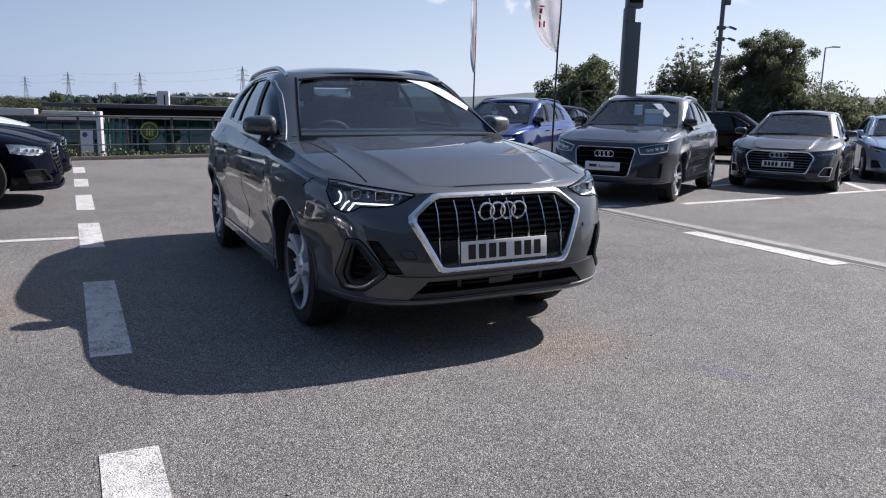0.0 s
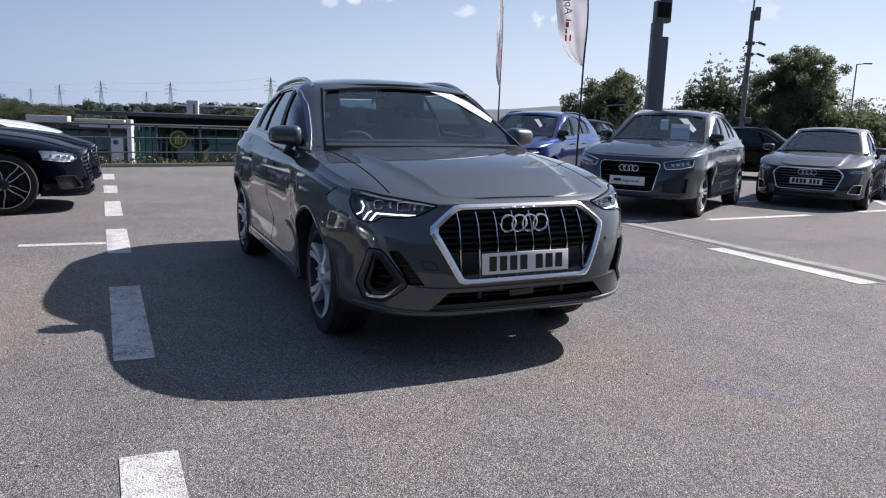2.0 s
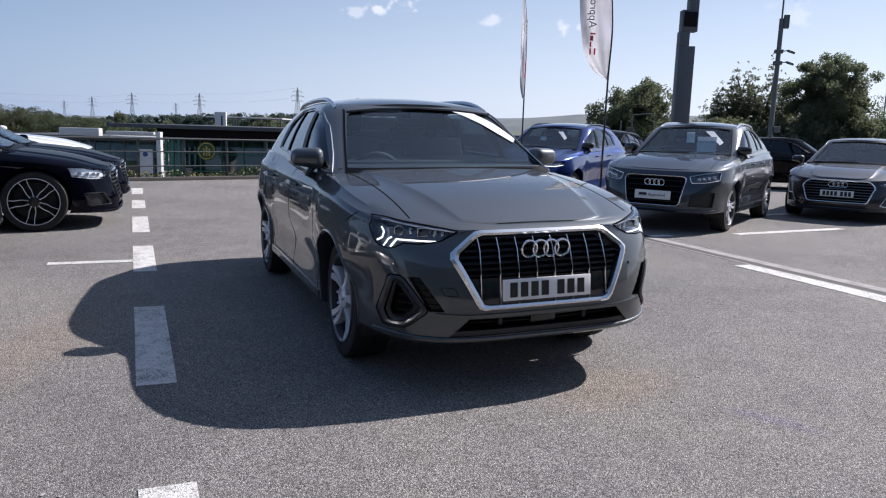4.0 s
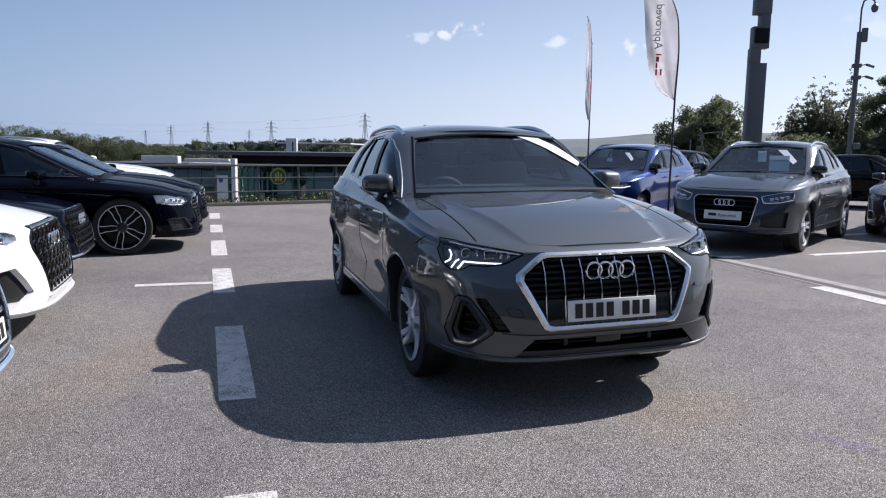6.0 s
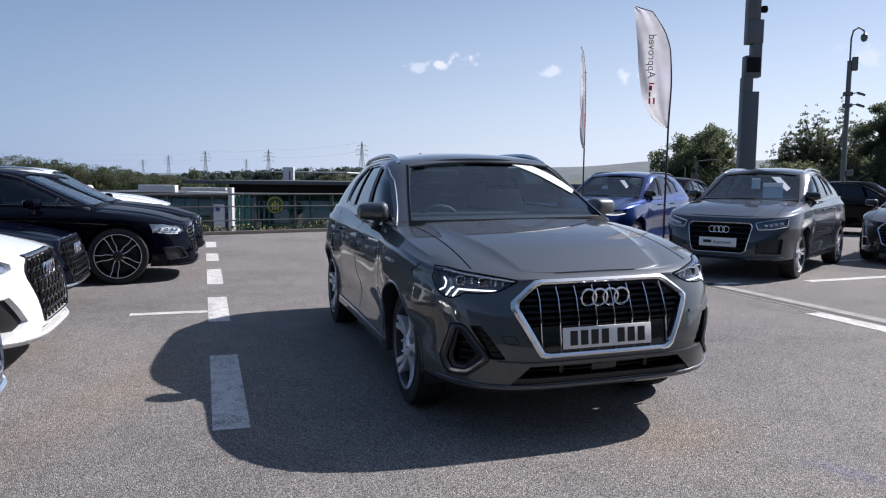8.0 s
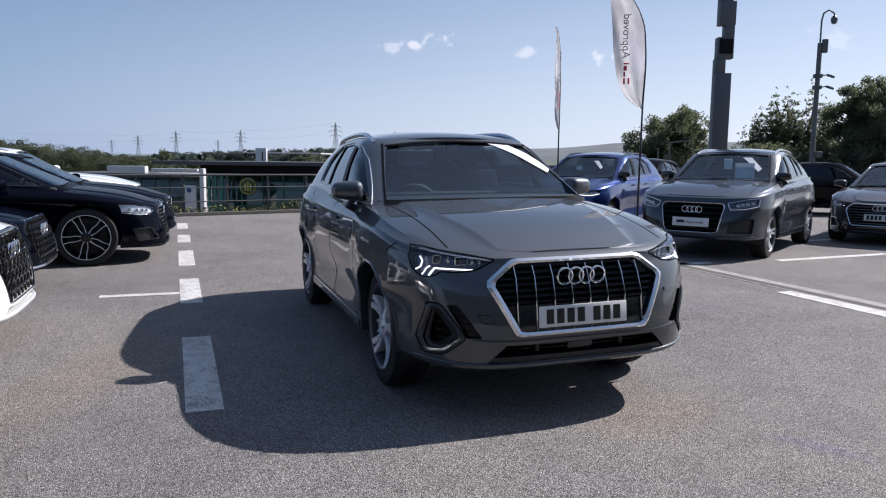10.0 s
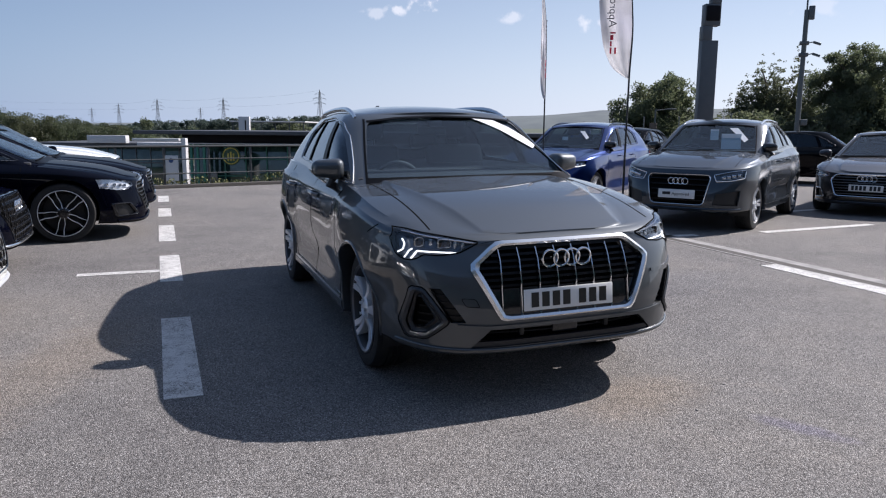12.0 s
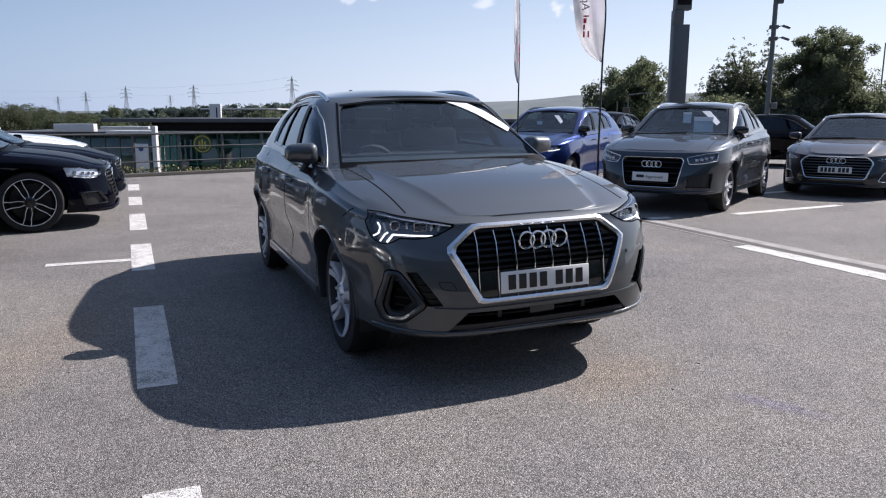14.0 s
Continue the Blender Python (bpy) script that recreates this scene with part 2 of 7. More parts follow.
SALOON_PAINT = car_paint("saloon_grey_paint", (0.024, 0.025, 0.030), 0.7, 0.48, 0.2, 1.0)
PALE_PAINT = car_paint("pale_blue_paint", (0.30, 0.40, 0.52), 0.4, 0.3)
SILVER_PAINT = car_paint("silver_paint", (0.5, 0.52, 0.54), 0.5, 0.3)
CHROME = material("brushed_aluminium", (0.72, 0.73, 0.74), 0.22, 1.0, vary=0.05, scale=200)
BRIGHT = material("polished_chrome", (0.8, 0.8, 0.81), 0.08, 1.0, vary=0.03, scale=100)
# shade inside the wheel is put into the barrel's near-black colour
RIM_SHADE = material("shadowed_rim_barrel", (0.018, 0.018, 0.02), 0.5, 0.3, vary=0.1, scale=40)
ALLOY = material("alloy_wheel_silver", (0.72, 0.73, 0.75), 0.3, 0.45, vary=0.06, scale=60)
DARK_CHROME = material("smoked_chrome", (0.22, 0.22, 0.23), 0.2, 0.9, vary=0.05, scale=100)
FLANGE = material("rim_edge_grey", (0.12, 0.12, 0.13), 0.35, 0.5, vary=0.1, scale=60)
BLACK_ALLOY = material("black_wheel_paint", (0.012, 0.012, 0.014), 0.2, 0.2, coat=0.6, vary=0.1, scale=60)
RUBBER = material("tyre_rubber", (0.011, 0.011, 0.0115), 0.75, vary=0.25, scale=40, bump=0.3, bump_scale=90)
TRIM = material("black_trim_plastic", (0.014, 0.014, 0.015), 0.45, vary=0.2, scale=90, bump=0.2, bump_scale=300)
GLOSS_BLACK = material("gloss_black_trim", (0.008, 0.008, 0.009), 0.08, coat=0.5, vary=0.1, scale=50)
GREY_TRIM = material("satin_grey_trim", (0.10, 0.102, 0.105), 0.32, 0.5, vary=0.1, scale=80)
VENT_GREY = material("satin_dark_grey_trim", (0.045, 0.047, 0.05), 0.3, 0.4, vary=0.1, scale=80)
CABIN = material("dark_cabin_trim", (0.024, 0.025, 0.028), 0.6, vary=0.2, scale=60, bump=0.2, bump_scale=200)
SEAT = material("dark_seat_cloth", (0.03, 0.031, 0.035), 0.8, vary=0.25, scale=70, bump=0.3, bump_scale=240)
SCREEN = glass("windscreen_glass", (0.82, 0.89, 0.92), ior=1.62, sheen=0.43)
TINTED = glass("tinted_side_glass", (0.36, 0.41, 0.45), ior=1.52)
PILLAR_BLACK = material("black_glass_border", (0.003, 0.003, 0.004), 0.4, spec=0.06, vary=0.1, scale=50)
LENS = glass("clear_lamp_lens", (0.94, 0.95, 0.96), ior=1.4)
LAMP_DARK = material("lamp_housing", (0.10, 0.11, 0.125), 0.2, 0.6, vary=0.2, scale=50)
LAMP_SILVER = material("lamp_reflector", (0.6, 0.62, 0.65), 0.15, 0.9, vary=0.1, scale=90)
DAYLIGHT_LED = material("lit_daytime_led", (0.9, 0.9, 0.9), 0.3, emit=(1.0, 0.98, 0.95), emit_strength=0.85)
RED_LENS = material("red_lamp_lens", (0.25, 0.01, 0.01), 0.12, coat=0.5, vary=0.1, scale=60)
PLATE_WHITE = material("plate_white", (0.72, 0.72, 0.70), 0.4, vary=0.03, scale=30)
PLATE_BLACK = material("plate_black", (0.012, 0.012, 0.012), 0.4, vary=0.1, scale=60)
PAPER = material("white_paper", (0.78, 0.79, 0.80), 0.6, vary=0.03, scale=20)
RIB_BLACK = material("satin_black_rib", (0.005, 0.005, 0.006), 0.28, spec=0.22, vary=0.1, scale=50)
SKID = material("dark_skid_plastic", (0.012, 0.013, 0.016), 0.42, 0.0, vary=0.12, scale=70)
# near black: wipers, backings, and strips that paint the shade of panel gaps
GAP = material("panel_gap_shadow", (0.004, 0.004, 0.004), 0.9, spec=0.05, vary=0.2, scale=50)


# ---- mesh tools ----
def finish(bm, sharp=32.0):
    """Smooth faces with hard edges where they meet at more than the angle."""
    bmesh.ops.recalc_face_normals(bm, faces=bm.faces)
    for f in bm.faces:
        f.smooth = True
    lim = radians(sharp)
    for e in bm.edges:
        e.smooth = not (len(e.link_faces) == 2 and e.calc_face_angle(0.0) > lim)


def mesh_of(name, bm, mat, sharp=32.0):
    finish(bm, sharp)
    me = bpy.data.meshes.new(name)
    bm.to_mesh(me)
    bm.free()
    for mm in (mat if isinstance(mat, (list, tuple)) else [mat]):
        me.materials.append(mm)
    return me


def part(name, bm, mat, parent, label="", sharp=32.0):
    ob = new(name, mesh_of(name, bm, mat, sharp) if isinstance(bm, bmesh.types.BMesh) else bm)
    if parent:
        ob.parent = parent
    if label:
        tagged(ob, label)
    return ob


def thing(name, label, category, group="", m=None, kind=""):
    ob = new(name)
    ob.empty_display_size = 0.2
    if m is not None:
        ob.matrix_world = m
    return tagged(ob, label, category, group, kind)


def solid(name, bm, mat, label, category, group="", m=None, kind="", sharp=32.0):
    ob = new(name, mesh_of(name, bm, mat, sharp))
    if m is not None:
        ob.matrix_world = m
    return tagged(ob, label, category, group, kind)


def box(bm, x0, x1, y0, y1, z0, z1, bevel=0.0, m=None, seg=2):
    vs = bmesh.ops.create_cube(bm, size=1.0)["verts"]
    for v in vs:
        v.co = Vector((x0 + (v.co.x + 0.5) * (x1 - x0), y0 + (v.co.y + 0.5) * (y1 - y0), z0 + (v.co.z + 0.5) * (z1 - z0)))
    if bevel:
        es = list({e for v in vs for e in v.link_edges})
        got = bmesh.ops.bevel(bm, geom=es, offset=bevel, segments=seg, affect="EDGES", profile=0.5)
        vs = list({v for f in got["faces"] for v in f.verts} | {v for v in vs if v.is_valid})
    if m is not None:
        bmesh.ops.transform(bm, matrix=m, verts=vs)
    return vs


def tube(bm, pts, r, sides=8, closed=False, flat=None):
    """A round bar along points; r may be a list. flat squashes it along the world's z."""
    pts = [Vector(p) for p in pts]
    n = len(pts)
    rings = []
    side = None
    for i, p in enumerate(pts):
        a = pts[(i - 1) % n] if (closed or i) else p
        b = pts[(i + 1) % n] if (closed or i < n - 1) else p
        d = (b - a).normalized()
        if side is None:
            side = d.orthogonal().normalized()
        side = (side - d * side.dot(d)).normalized()
        up = d.cross(side)
        rr = r[i] if isinstance(r, (list, tuple)) else r
        rings.append([bm.verts.new(p + side * rr * math.cos(2 * math.pi * k / sides) + up * rr * math.sin(2 * math.pi * k / sides)) for k in range(sides)])
    for i in range(n if closed else n - 1):
        a, b = rings[i], rings[(i + 1) % n]
        for k in range(sides):
            bm.faces.new((a[k], a[(k + 1) % sides], b[(k + 1) % sides], b[k]))
    if not closed:
        bm.faces.new(rings[0][::-1])
        bm.faces.new(rings[-1])


def lathe(bm, profile, steps=40, axis="x"):
    """Turns (radius, along) pairs round an axis through the origin."""
    rings = []
    for k in range(steps):
        a = 2 * math.pi * k / steps
        c, s = math.cos(a), math.sin(a)
        rings.append([bm.verts.new((h, r * c, r * s) if axis == "x" else (r * c, r * s, h)) for r, h in profile])
    for k in range(steps):
        a, b = rings[k], rings[(k + 1) % steps]
        for i in range(len(profile) - 1):
            bm.faces.new((a[i], a[i + 1], b[i + 1], b[i]))


def prism(bm, poly, axis, lo, hi):
    """A closed bar with the outline poly: (x, z) along y, or (y, z) along x."""
    def at(p, h):
        return (p[0], h, p[1]) if axis == "y" else (h, p[0], p[1])
    a = [bm.verts.new(at(p, lo)) for p in poly]
    b = [bm.verts.new(at(p, hi)) for p in poly]
    n = len(poly)
    faces = [bm.faces.new(a), bm.faces.new(b[::-1])]
    for i in range(n):
        faces.append(bm.faces.new((a[i], b[i], b[(i + 1) % n], a[(i + 1) % n])))
    bmesh.ops.recalc_face_normals(bm, faces=faces)
    return faces


def chain(pts, n):
    """n + 1 points evenly along a bent line."""
    pts = [Vector(p) for p in pts]
    acc = [0.0]
    for a, b in zip(pts, pts[1:]):
        acc.append(acc[-1] + (b - a).length)
    out = []
    for k in range(n + 1):
        s = acc[-1] * k / n
        i = max(0, min(len(pts) - 2, next((j for j in range(len(acc) - 1) if acc[j + 1] >= s - 1e-9), len(pts) - 2)))
        f = (s - acc[i]) / max(1e-9, acc[i + 1] - acc[i])
        out.append(pts[i].lerp(pts[i + 1], f))
    return out


def rounded(poly, r, seg=4):
    """A closed outline with its corners rounded."""
    out = []
    n = len(poly)
    for i in range(n):
        p, a, b = Vector(poly[i]), Vector(poly[i - 1]), Vector(poly[(i + 1) % n])
        da, db = (a - p), (b - p)
        k = min(r, da.length * 0.45, db.length * 0.45)
        s, e = p + da.normalized() * k, p + db.normalized() * k
        for j in range(seg + 1):
            t = j / seg
            out.append(((1 - t) ** 2 * s + 2 * t * (1 - t) * p + t * t * e)[:2])
    return out


def table(rows):
    ys, zs = [r[0] for r in rows], [r[1] for r in rows]
    return lambda y: float(np.interp(y, ys, zs))


def smooth_table(rows):
    """Eased interpolation through (y, z) rows."""
    ys, zs = np.array([r[0] for r in rows], float), np.array([r[1] for r in rows], float)
    m = np.gradient(zs, ys)

    def f(y):
        y = min(max(y, ys[0]), ys[-1])
        i = int(min(max(np.searchsorted(ys, y) - 1, 0), len(ys) - 2))
        h = ys[i + 1] - ys[i]
        t = (y - ys[i]) / h
        return float((2 * t**3 - 3 * t**2 + 1) * zs[i] + (t**3 - 2 * t**2 + t) * h * m[i] + (-2 * t**3 + 3 * t**2) * zs[i + 1] + (t**3 - t**2) * h * m[i + 1])
    return f


def catmull(rows, sub):
    """Points between the rows of points, smoothly."""
    out = []
    n = len(rows)
    for i in range(n - 1):
        p0, p1, p2, p3 = rows[max(i - 1, 0)], rows[i], rows[i + 1], rows[min(i + 2, n - 1)]
        for k in range(sub):
            t = k / sub
            out.append([0.5 * ((2 * b) + (c - a) * t + (2 * a - 5 * b + 4 * c - d) * t * t + (3 * b - a - 3 * c + d) * t**3) for a, b, c, d in zip(p0, p1, p2, p3)])
    out.append(list(rows[-1]))
    return out


def half_ring(yf, yr, w, n, nr, zf, y1, y2, belly=0.0, mf=2.0, mr=2.0, counts=(16, 18, 10), taper=0.0):
    """Half of a car's outline seen from above, from the nose's middle round one side to the tail's middle."""
    pts = []
    for k in range(counts[0]):
        a = math.pi / 2 * k / counts[0]
        x, y = w * math.sin(a) ** (2 / n), y1 - (y1 - yf) * math.cos(a) ** (2 / mf)
        pts.append((x, y))
    for k in range(counts[1]):
        t = k / counts[1]
        pts.append((w + belly * math.sin(math.pi * t), y1 + (y2 - y1) * t))
    for k in range(counts[2] + 1):
        a = math.pi / 2 * (1 - k / counts[2])
        x, y = w * max(0.0, math.sin(a)) ** (2 / nr), y2 + (yr - y2) * max(0.0, math.cos(a)) ** (2 / mr)
        pts.append((0.0 if k == counts[2] else x, y))
    return [Vector((x * (1 - taper * max(0.0, y - 1.1)), y, zf(y))) for x, y in pts]


def ring_loft(layers, sub, crown, spread, inner=6):
    """A closed shell through stacked half outlines, with a crowned top. crown(x, y, edge_x, edge_z) gives the top's height."""
    rows = catmull(layers, sub)
    bm = bmesh.new()
    m = len(rows[0])
    full = []
    for r in rows:
        right = [bm.verts.new(p) for p in r]
        left = [right[0]] + [bm.verts.new((-p.x, p.y, p.z)) for p in r[1:-1]] + [right[-1]]
        full.append((right, left))
    for (ra, la), (rb, lb) in zip(full, full[1:]):
        for i in range(m - 1):
            bm.faces.new((ra[i], ra[i + 1], rb[i + 1], rb[i]))
            bm.faces.new((la[i + 1], la[i], lb[i], lb[i + 1]))
    right, left = full[0]
    for i in range(m - 1):
        vs = [v for v in (right[i], left[i], left[i + 1], right[i + 1])]
        vs = list(dict.fromkeys(vs))
        if len(vs) > 2:
            bm.faces.new(vs)
    right, left = full[-1]
    top = rows[-1]
    before = None
    for i in range(m):
        ex, ey, ez = top[i]
        if i in (0, m - 1):
            row = [right[i]]
        else:
            a = min(spread(ey), 0.82 * ex)
            near = min(0.012, 0.2 * a)
            xs = [(a - near) * k / inner for k in range(inner + 1)] + [a, a + near] + [a + (ex - a) * k / inner for k in range(1, inner)]
            half = [(x, crown(x, ey, ex, ez)) for x in xs]
            row = [left[i]] + [bm.verts.new((-x, ey, z)) for x, z in reversed(half[1:])] + [bm.verts.new((x, ey, z)) for x, z in half] + [right[i]]
        if before:
            if len(before) == 1 or len(row) == 1:
                one, many = (before, row) if len(before) == 1 else (row, before)
                for a, b in zip(many, many[1:]):
                    bm.faces.new((one[0], a, b))
            else:
                for k in range(len(row) - 1):
                    bm.faces.new((before[k], before[k + 1], row[k + 1], row[k]))
        before = row
    bmesh.ops.recalc_face_normals(bm, faces=bm.faces)
    return bm


def cut(bm, cutter, name="cut", solver="EXACT"):
    """bm less cutter, both closed."""
    def temp(b, n):
        me = bpy.data.meshes.new(n)
        b.to_mesh(me)
        b.free()
        return new(n, me)
    a, c = temp(bm, name + "_a"), temp(cutter, name + "_b")
    mod = a.modifiers.new("cut", "BOOLEAN")
    mod.operation, mod.solver, mod.object = "DIFFERENCE", solver, c
    mod.use_self = True
    bpy.context.view_layer.update()
    got = bpy.data.meshes.new_from_object(a.evaluated_get(bpy.context.evaluated_depsgraph_get()))
    out = bmesh.new()
    out.from_mesh(got)
    for o in (a, c):
        d = o.data
        bpy.data.objects.remove(o)
        bpy.data.meshes.remove(d)
    bpy.data.meshes.remove(got)
    return out


class Skin:
    """A body's surface, on which outlines drawn from one side can be laid."""
    def __init__(self, bm):
        from mathutils.bvhtree import BVHTree
        self.tree = BVHTree.FromBMesh(bm)

    def lay(self, p, side, proud=0.0):
        """side: 'front', 'rear' take p as (x, z); 'right' (x < 0), 'left' as (y, z); 'top' as (x, y)."""
        u, v = p[0], p[1]
        eye, way = {"front": ((u, -4, v), (0, 1, 0)), "rear": ((u, 9, v), (0, -1, 0)), "right": ((-4, u, v), (1, 0, 0)),
                    "left": ((4, u, v), (-1, 0, 0)), "top": ((u, v, 5), (0, 0, -1))}[side]
        hit, normal, _, _ = self.tree.ray_cast(Vector(eye), Vector(way))
        if hit is None:
            near, normal, _, _ = self.tree.find_nearest({"front": Vector((u, -0.7, v)), "rear": Vector((u, 3.3, v)), "right": Vector((-0.9, u, v)),
                                                         "left": Vector((0.9, u, v)), "top": Vector((u, v, 1.2))}[side])
            hit = near
        if normal.dot(Vector(way)) > 0:
            normal = -normal
        return hit + normal * proud

    def patch(self, upper, lower, side, proud, deep, n=12, rows=6):
        """A slab over the surface between two bent lines, proud of it outside and deep inside."""
        a, b = chain(upper, n), chain(lower, n)
        bm = bmesh.new()
        way = {"front": Vector((0, 1, 0)), "rear": Vector((0, -1, 0)), "right": Vector((1, 0, 0)), "left": Vector((-1, 0, 0)), "top": Vector((0, 0, -1))}[side]
        out, back = [], []
        for r in range(rows + 1):
            line = [self.lay(p.lerp(q, r / rows), side, proud) for p, q in zip(a, b)]
            out.append([bm.verts.new(p) for p in line])
            back.append([bm.verts.new(p + way * (max(proud, 0.0) + deep)) for p in line])
        def quad(*v):
            if len({tuple(round(c, 6) for c in x.co) for x in v}) > 2:
                bm.faces.new(v)
        for r in range(rows):
            for k in range(n):
                quad(out[r][k], out[r][k + 1], out[r + 1][k + 1], out[r + 1][k])
                quad(back[r][k + 1], back[r][k], back[r + 1][k], back[r + 1][k + 1])
        edge = [(0, k) for k in range(n)] + [(r, n) for r in range(rows)] + [(rows, k) for k in range(n, 0, -1)] + [(r, 0) for r in range(rows, 0, -1)]
        for (r0, k0), (r1, k1) in zip(edge, edge[1:] + edge[:1]):
            quad(out[r0][k0], back[r0][k0], back[r1][k1], out[r1][k1])
        bmesh.ops.remove_doubles(bm, verts=bm.verts, dist=1e-5)
        return bm

    def band(self, outer, inner, side, proud, deep, n=48, bm=None):
        """A frame between two closed outlines."""
        bm = bm or bmesh.new()
        way = {"front": Vector((0, 1, 0)), "rear": Vector((0, -1, 0)), "right": Vector((1, 0, 0)), "left": Vector((-1, 0, 0)), "top": Vector((0, 0, -1))}[side]
        o = chain(list(outer) + [outer[0]], n)[:-1]
        i = chain(list(inner) + [inner[0]], n)[:-1]
        rows = []
        for p, q in zip(o, i):
            a, b = self.lay(p, side, proud * 0.5), self.lay(q, side, proud * 0.6)
            c = self.lay(p.lerp(q, 0.5), side, proud)
            rows.append([bm.verts.new(v) for v in (a + way * deep, a, c, b, b + way * deep)])
        for k in range(n):
            a, b = rows[k], rows[(k + 1) % n]
            for j in range(5):
                bm.faces.new((a[j], b[j], b[(j + 1) % 5], a[(j + 1) % 5]))
        return bm

    def strip(self, pts, side, width, proud, n=24, bm=None, thick=0.003):
        """A narrow ribbon along a bent line."""
        bm = bm or bmesh.new()
        line = chain(pts, n)
        rows = []
        for k, p in enumerate(line):
            d = (line[min(k + 1, n)] - line[max(k - 1, 0)]).normalized()
            o = Vector((-d.y, d.x)) * width / 2
            a, b = self.lay(p + o, side, proud), self.lay(p - o, side, proud)
            c, e = self.lay(p + o, side, proud - thick), self.lay(p - o, side, proud - thick)
            rows.append([bm.verts.new(v) for v in (a, b, e, c)])
        for p, q in zip(rows, rows[1:]):
            for j in range(4):
                bm.faces.new((p[j], p[(j + 1) % 4], q[(j + 1) % 4], q[j]))
        bm.faces.new(rows[0][::-1])
        bm.faces.new(rows[-1])
        return bm


def mirrored(poly):
    return [(-p[0], p[1]) for p in poly]


# ---- cars: origin on the ground under the middle of the front axle, nose towards -y ----
def wheel_meshes(name, radius, rim, width, style, spokes):
    """Tyre, rim, spokes and hub as separate meshes; the wheel's outer side faces -x."""
    got = {}
    h = width / 2
    bm = bmesh.new()
    wall = radius - rim
    prof = [(rim - 0.01, h * 0.7), (rim + 0.002, h * 0.92), (rim + wall * 0.45, h * 1.0), (rim + wall * 0.85, h * 0.93), (radius - 0.004, h * 0.78), (radius, h * 0.5)]
    for g in (0.45, 0.2):
        prof += [(radius, h * (g - 0.1)), (radius - 0.008, h * (g - 0.11)), (radius - 0.008, h * (g - 0.15)), (radius, h * (g - 0.16))]
    prof = prof + [(r, -x) for r, x in reversed(prof)]
    lathe(bm, prof, 56)
    got["tyre"] = mesh_of("tyre", bm, RUBBER, 40)
    bm = bmesh.new()
    lathe(bm, [(rim + 0.004, -h * 0.94), (rim - 0.006, -h * 0.98), (rim - 0.018, -h * 0.9), (rim - 0.03, -h * 0.6), (rim - 0.045, h * 0.6), (rim - 0.01, h * 0.9), (rim + 0.004, h * 0.9)], 56)
    got["rim"] = mesh_of("rim", bm, RIM_SHADE if style != "black" else BLACK_ALLOY, 40)
    bm = bmesh.new()
    lathe(bm, [(rim + 0.003, -h * 0.9), (rim + 0.004, -h * 0.97), (rim - 0.006, -h * 1.0), (rim - 0.016, -h * 0.92), (rim - 0.018, -h * 0.85)], 56)
    got["flange"] = mesh_of("rim_flange", bm, FLANGE if style != "black" else BLACK_ALLOY, 40)
    bm = bmesh.new()
    lathe(bm, [(rim * 0.5, 0.0), (rim * 0.78, 0.0), (rim * 0.78, 0.02), (rim * 0.4, 0.025)], 40)
    lathe(bm, [(0.001, h * 0.3), (rim * 0.95, h * 0.3), (rim * 0.95, h * 0.4)], 40)
    # steel near black, so the gaps between spokes read as shaded
    got["brake"] = mesh_of("brake_disc", bm, material("brake_steel", (0.025, 0.025, 0.026), 0.6, 0.4, vary=0.2, scale=40) if "brake_steel" not in bpy.data.materials else bpy.data.materials["brake_steel"])
    bm = bmesh.new()
    edge = bmesh.new()
    face = -h * 0.86
    for k in range(spokes):
        mid = 2 * math.pi * k / spokes + math.pi / 2
        for sgn in (-1, 1):
            inner, outer = mid + sgn * (0.10 if style != "black" else 0.16), mid + sgn * (0.135 if style != "black" else 0.44)
            r0, r1 = rim * 0.2, rim - 0.012
            w0, w1 = rim * (0.05 if style != "black" else 0.035), rim * (0.095 if style != "black" else 0.022)
            pts = []
            for s in (0.0, 0.35, 0.7, 1.0):
                a = inner + (outer - inner) * (s if style != "black" else min(1.0, s * 1.5) )
                r = r0 + (r1 - r0) * s
                w = w0 + (w1 - w0) * s
                x = face + 0.022 * math.sin(math.pi * s) - 0.012 * s
                c = Vector((x, r * math.cos(a), r * math.sin(a)))
                t = Vector((0, -math.sin(a), math.cos(a)))
                pts.append([c - t * w + Vector((0.012, 0, 0)), c - t * w * 0.75, c + t * w * 0.75, c + t * w + Vector((0.012, 0, 0)), c + t * w * 0.9 + Vector((0.05, 0, 0)), c - t * w * 0.9 + Vector((0.05, 0, 0))])
            rows = [[bm.verts.new(p) for p in row] for row in pts]
            for p, q in zip(rows, rows[1:]):
                for j in range(6):
                    bm.faces.new((p[j], p[(j + 1) % 6], q[(j + 1) % 6], q[j]))
            bm.faces.new(rows[0][::-1])
            bm.faces.new(rows[-1])
            if style == "black":
                line = [(p[1] if sgn < 0 else p[2]) + Vector((-0.004, 0, 0)) for p in pts]
                tube(edge, line, 0.0045, 6)
    if style == "black":
        n = 60
        tube(edge, [(-h * 0.99, (rim - 0.004) * math.cos(2 * math.pi * k / n), (rim - 0.004) * math.sin(2 * math.pi * k / n)) for k in range(n)], 0.0045, 6, closed=True)
        got["edge"] = mesh_of("bright_edge", edge, ALLOY)
    else:
        edge.free()
    got["spokes"] = mesh_of("spokes", bm, ALLOY if style != "black" else BLACK_ALLOY, 40)
    bm = bmesh.new()
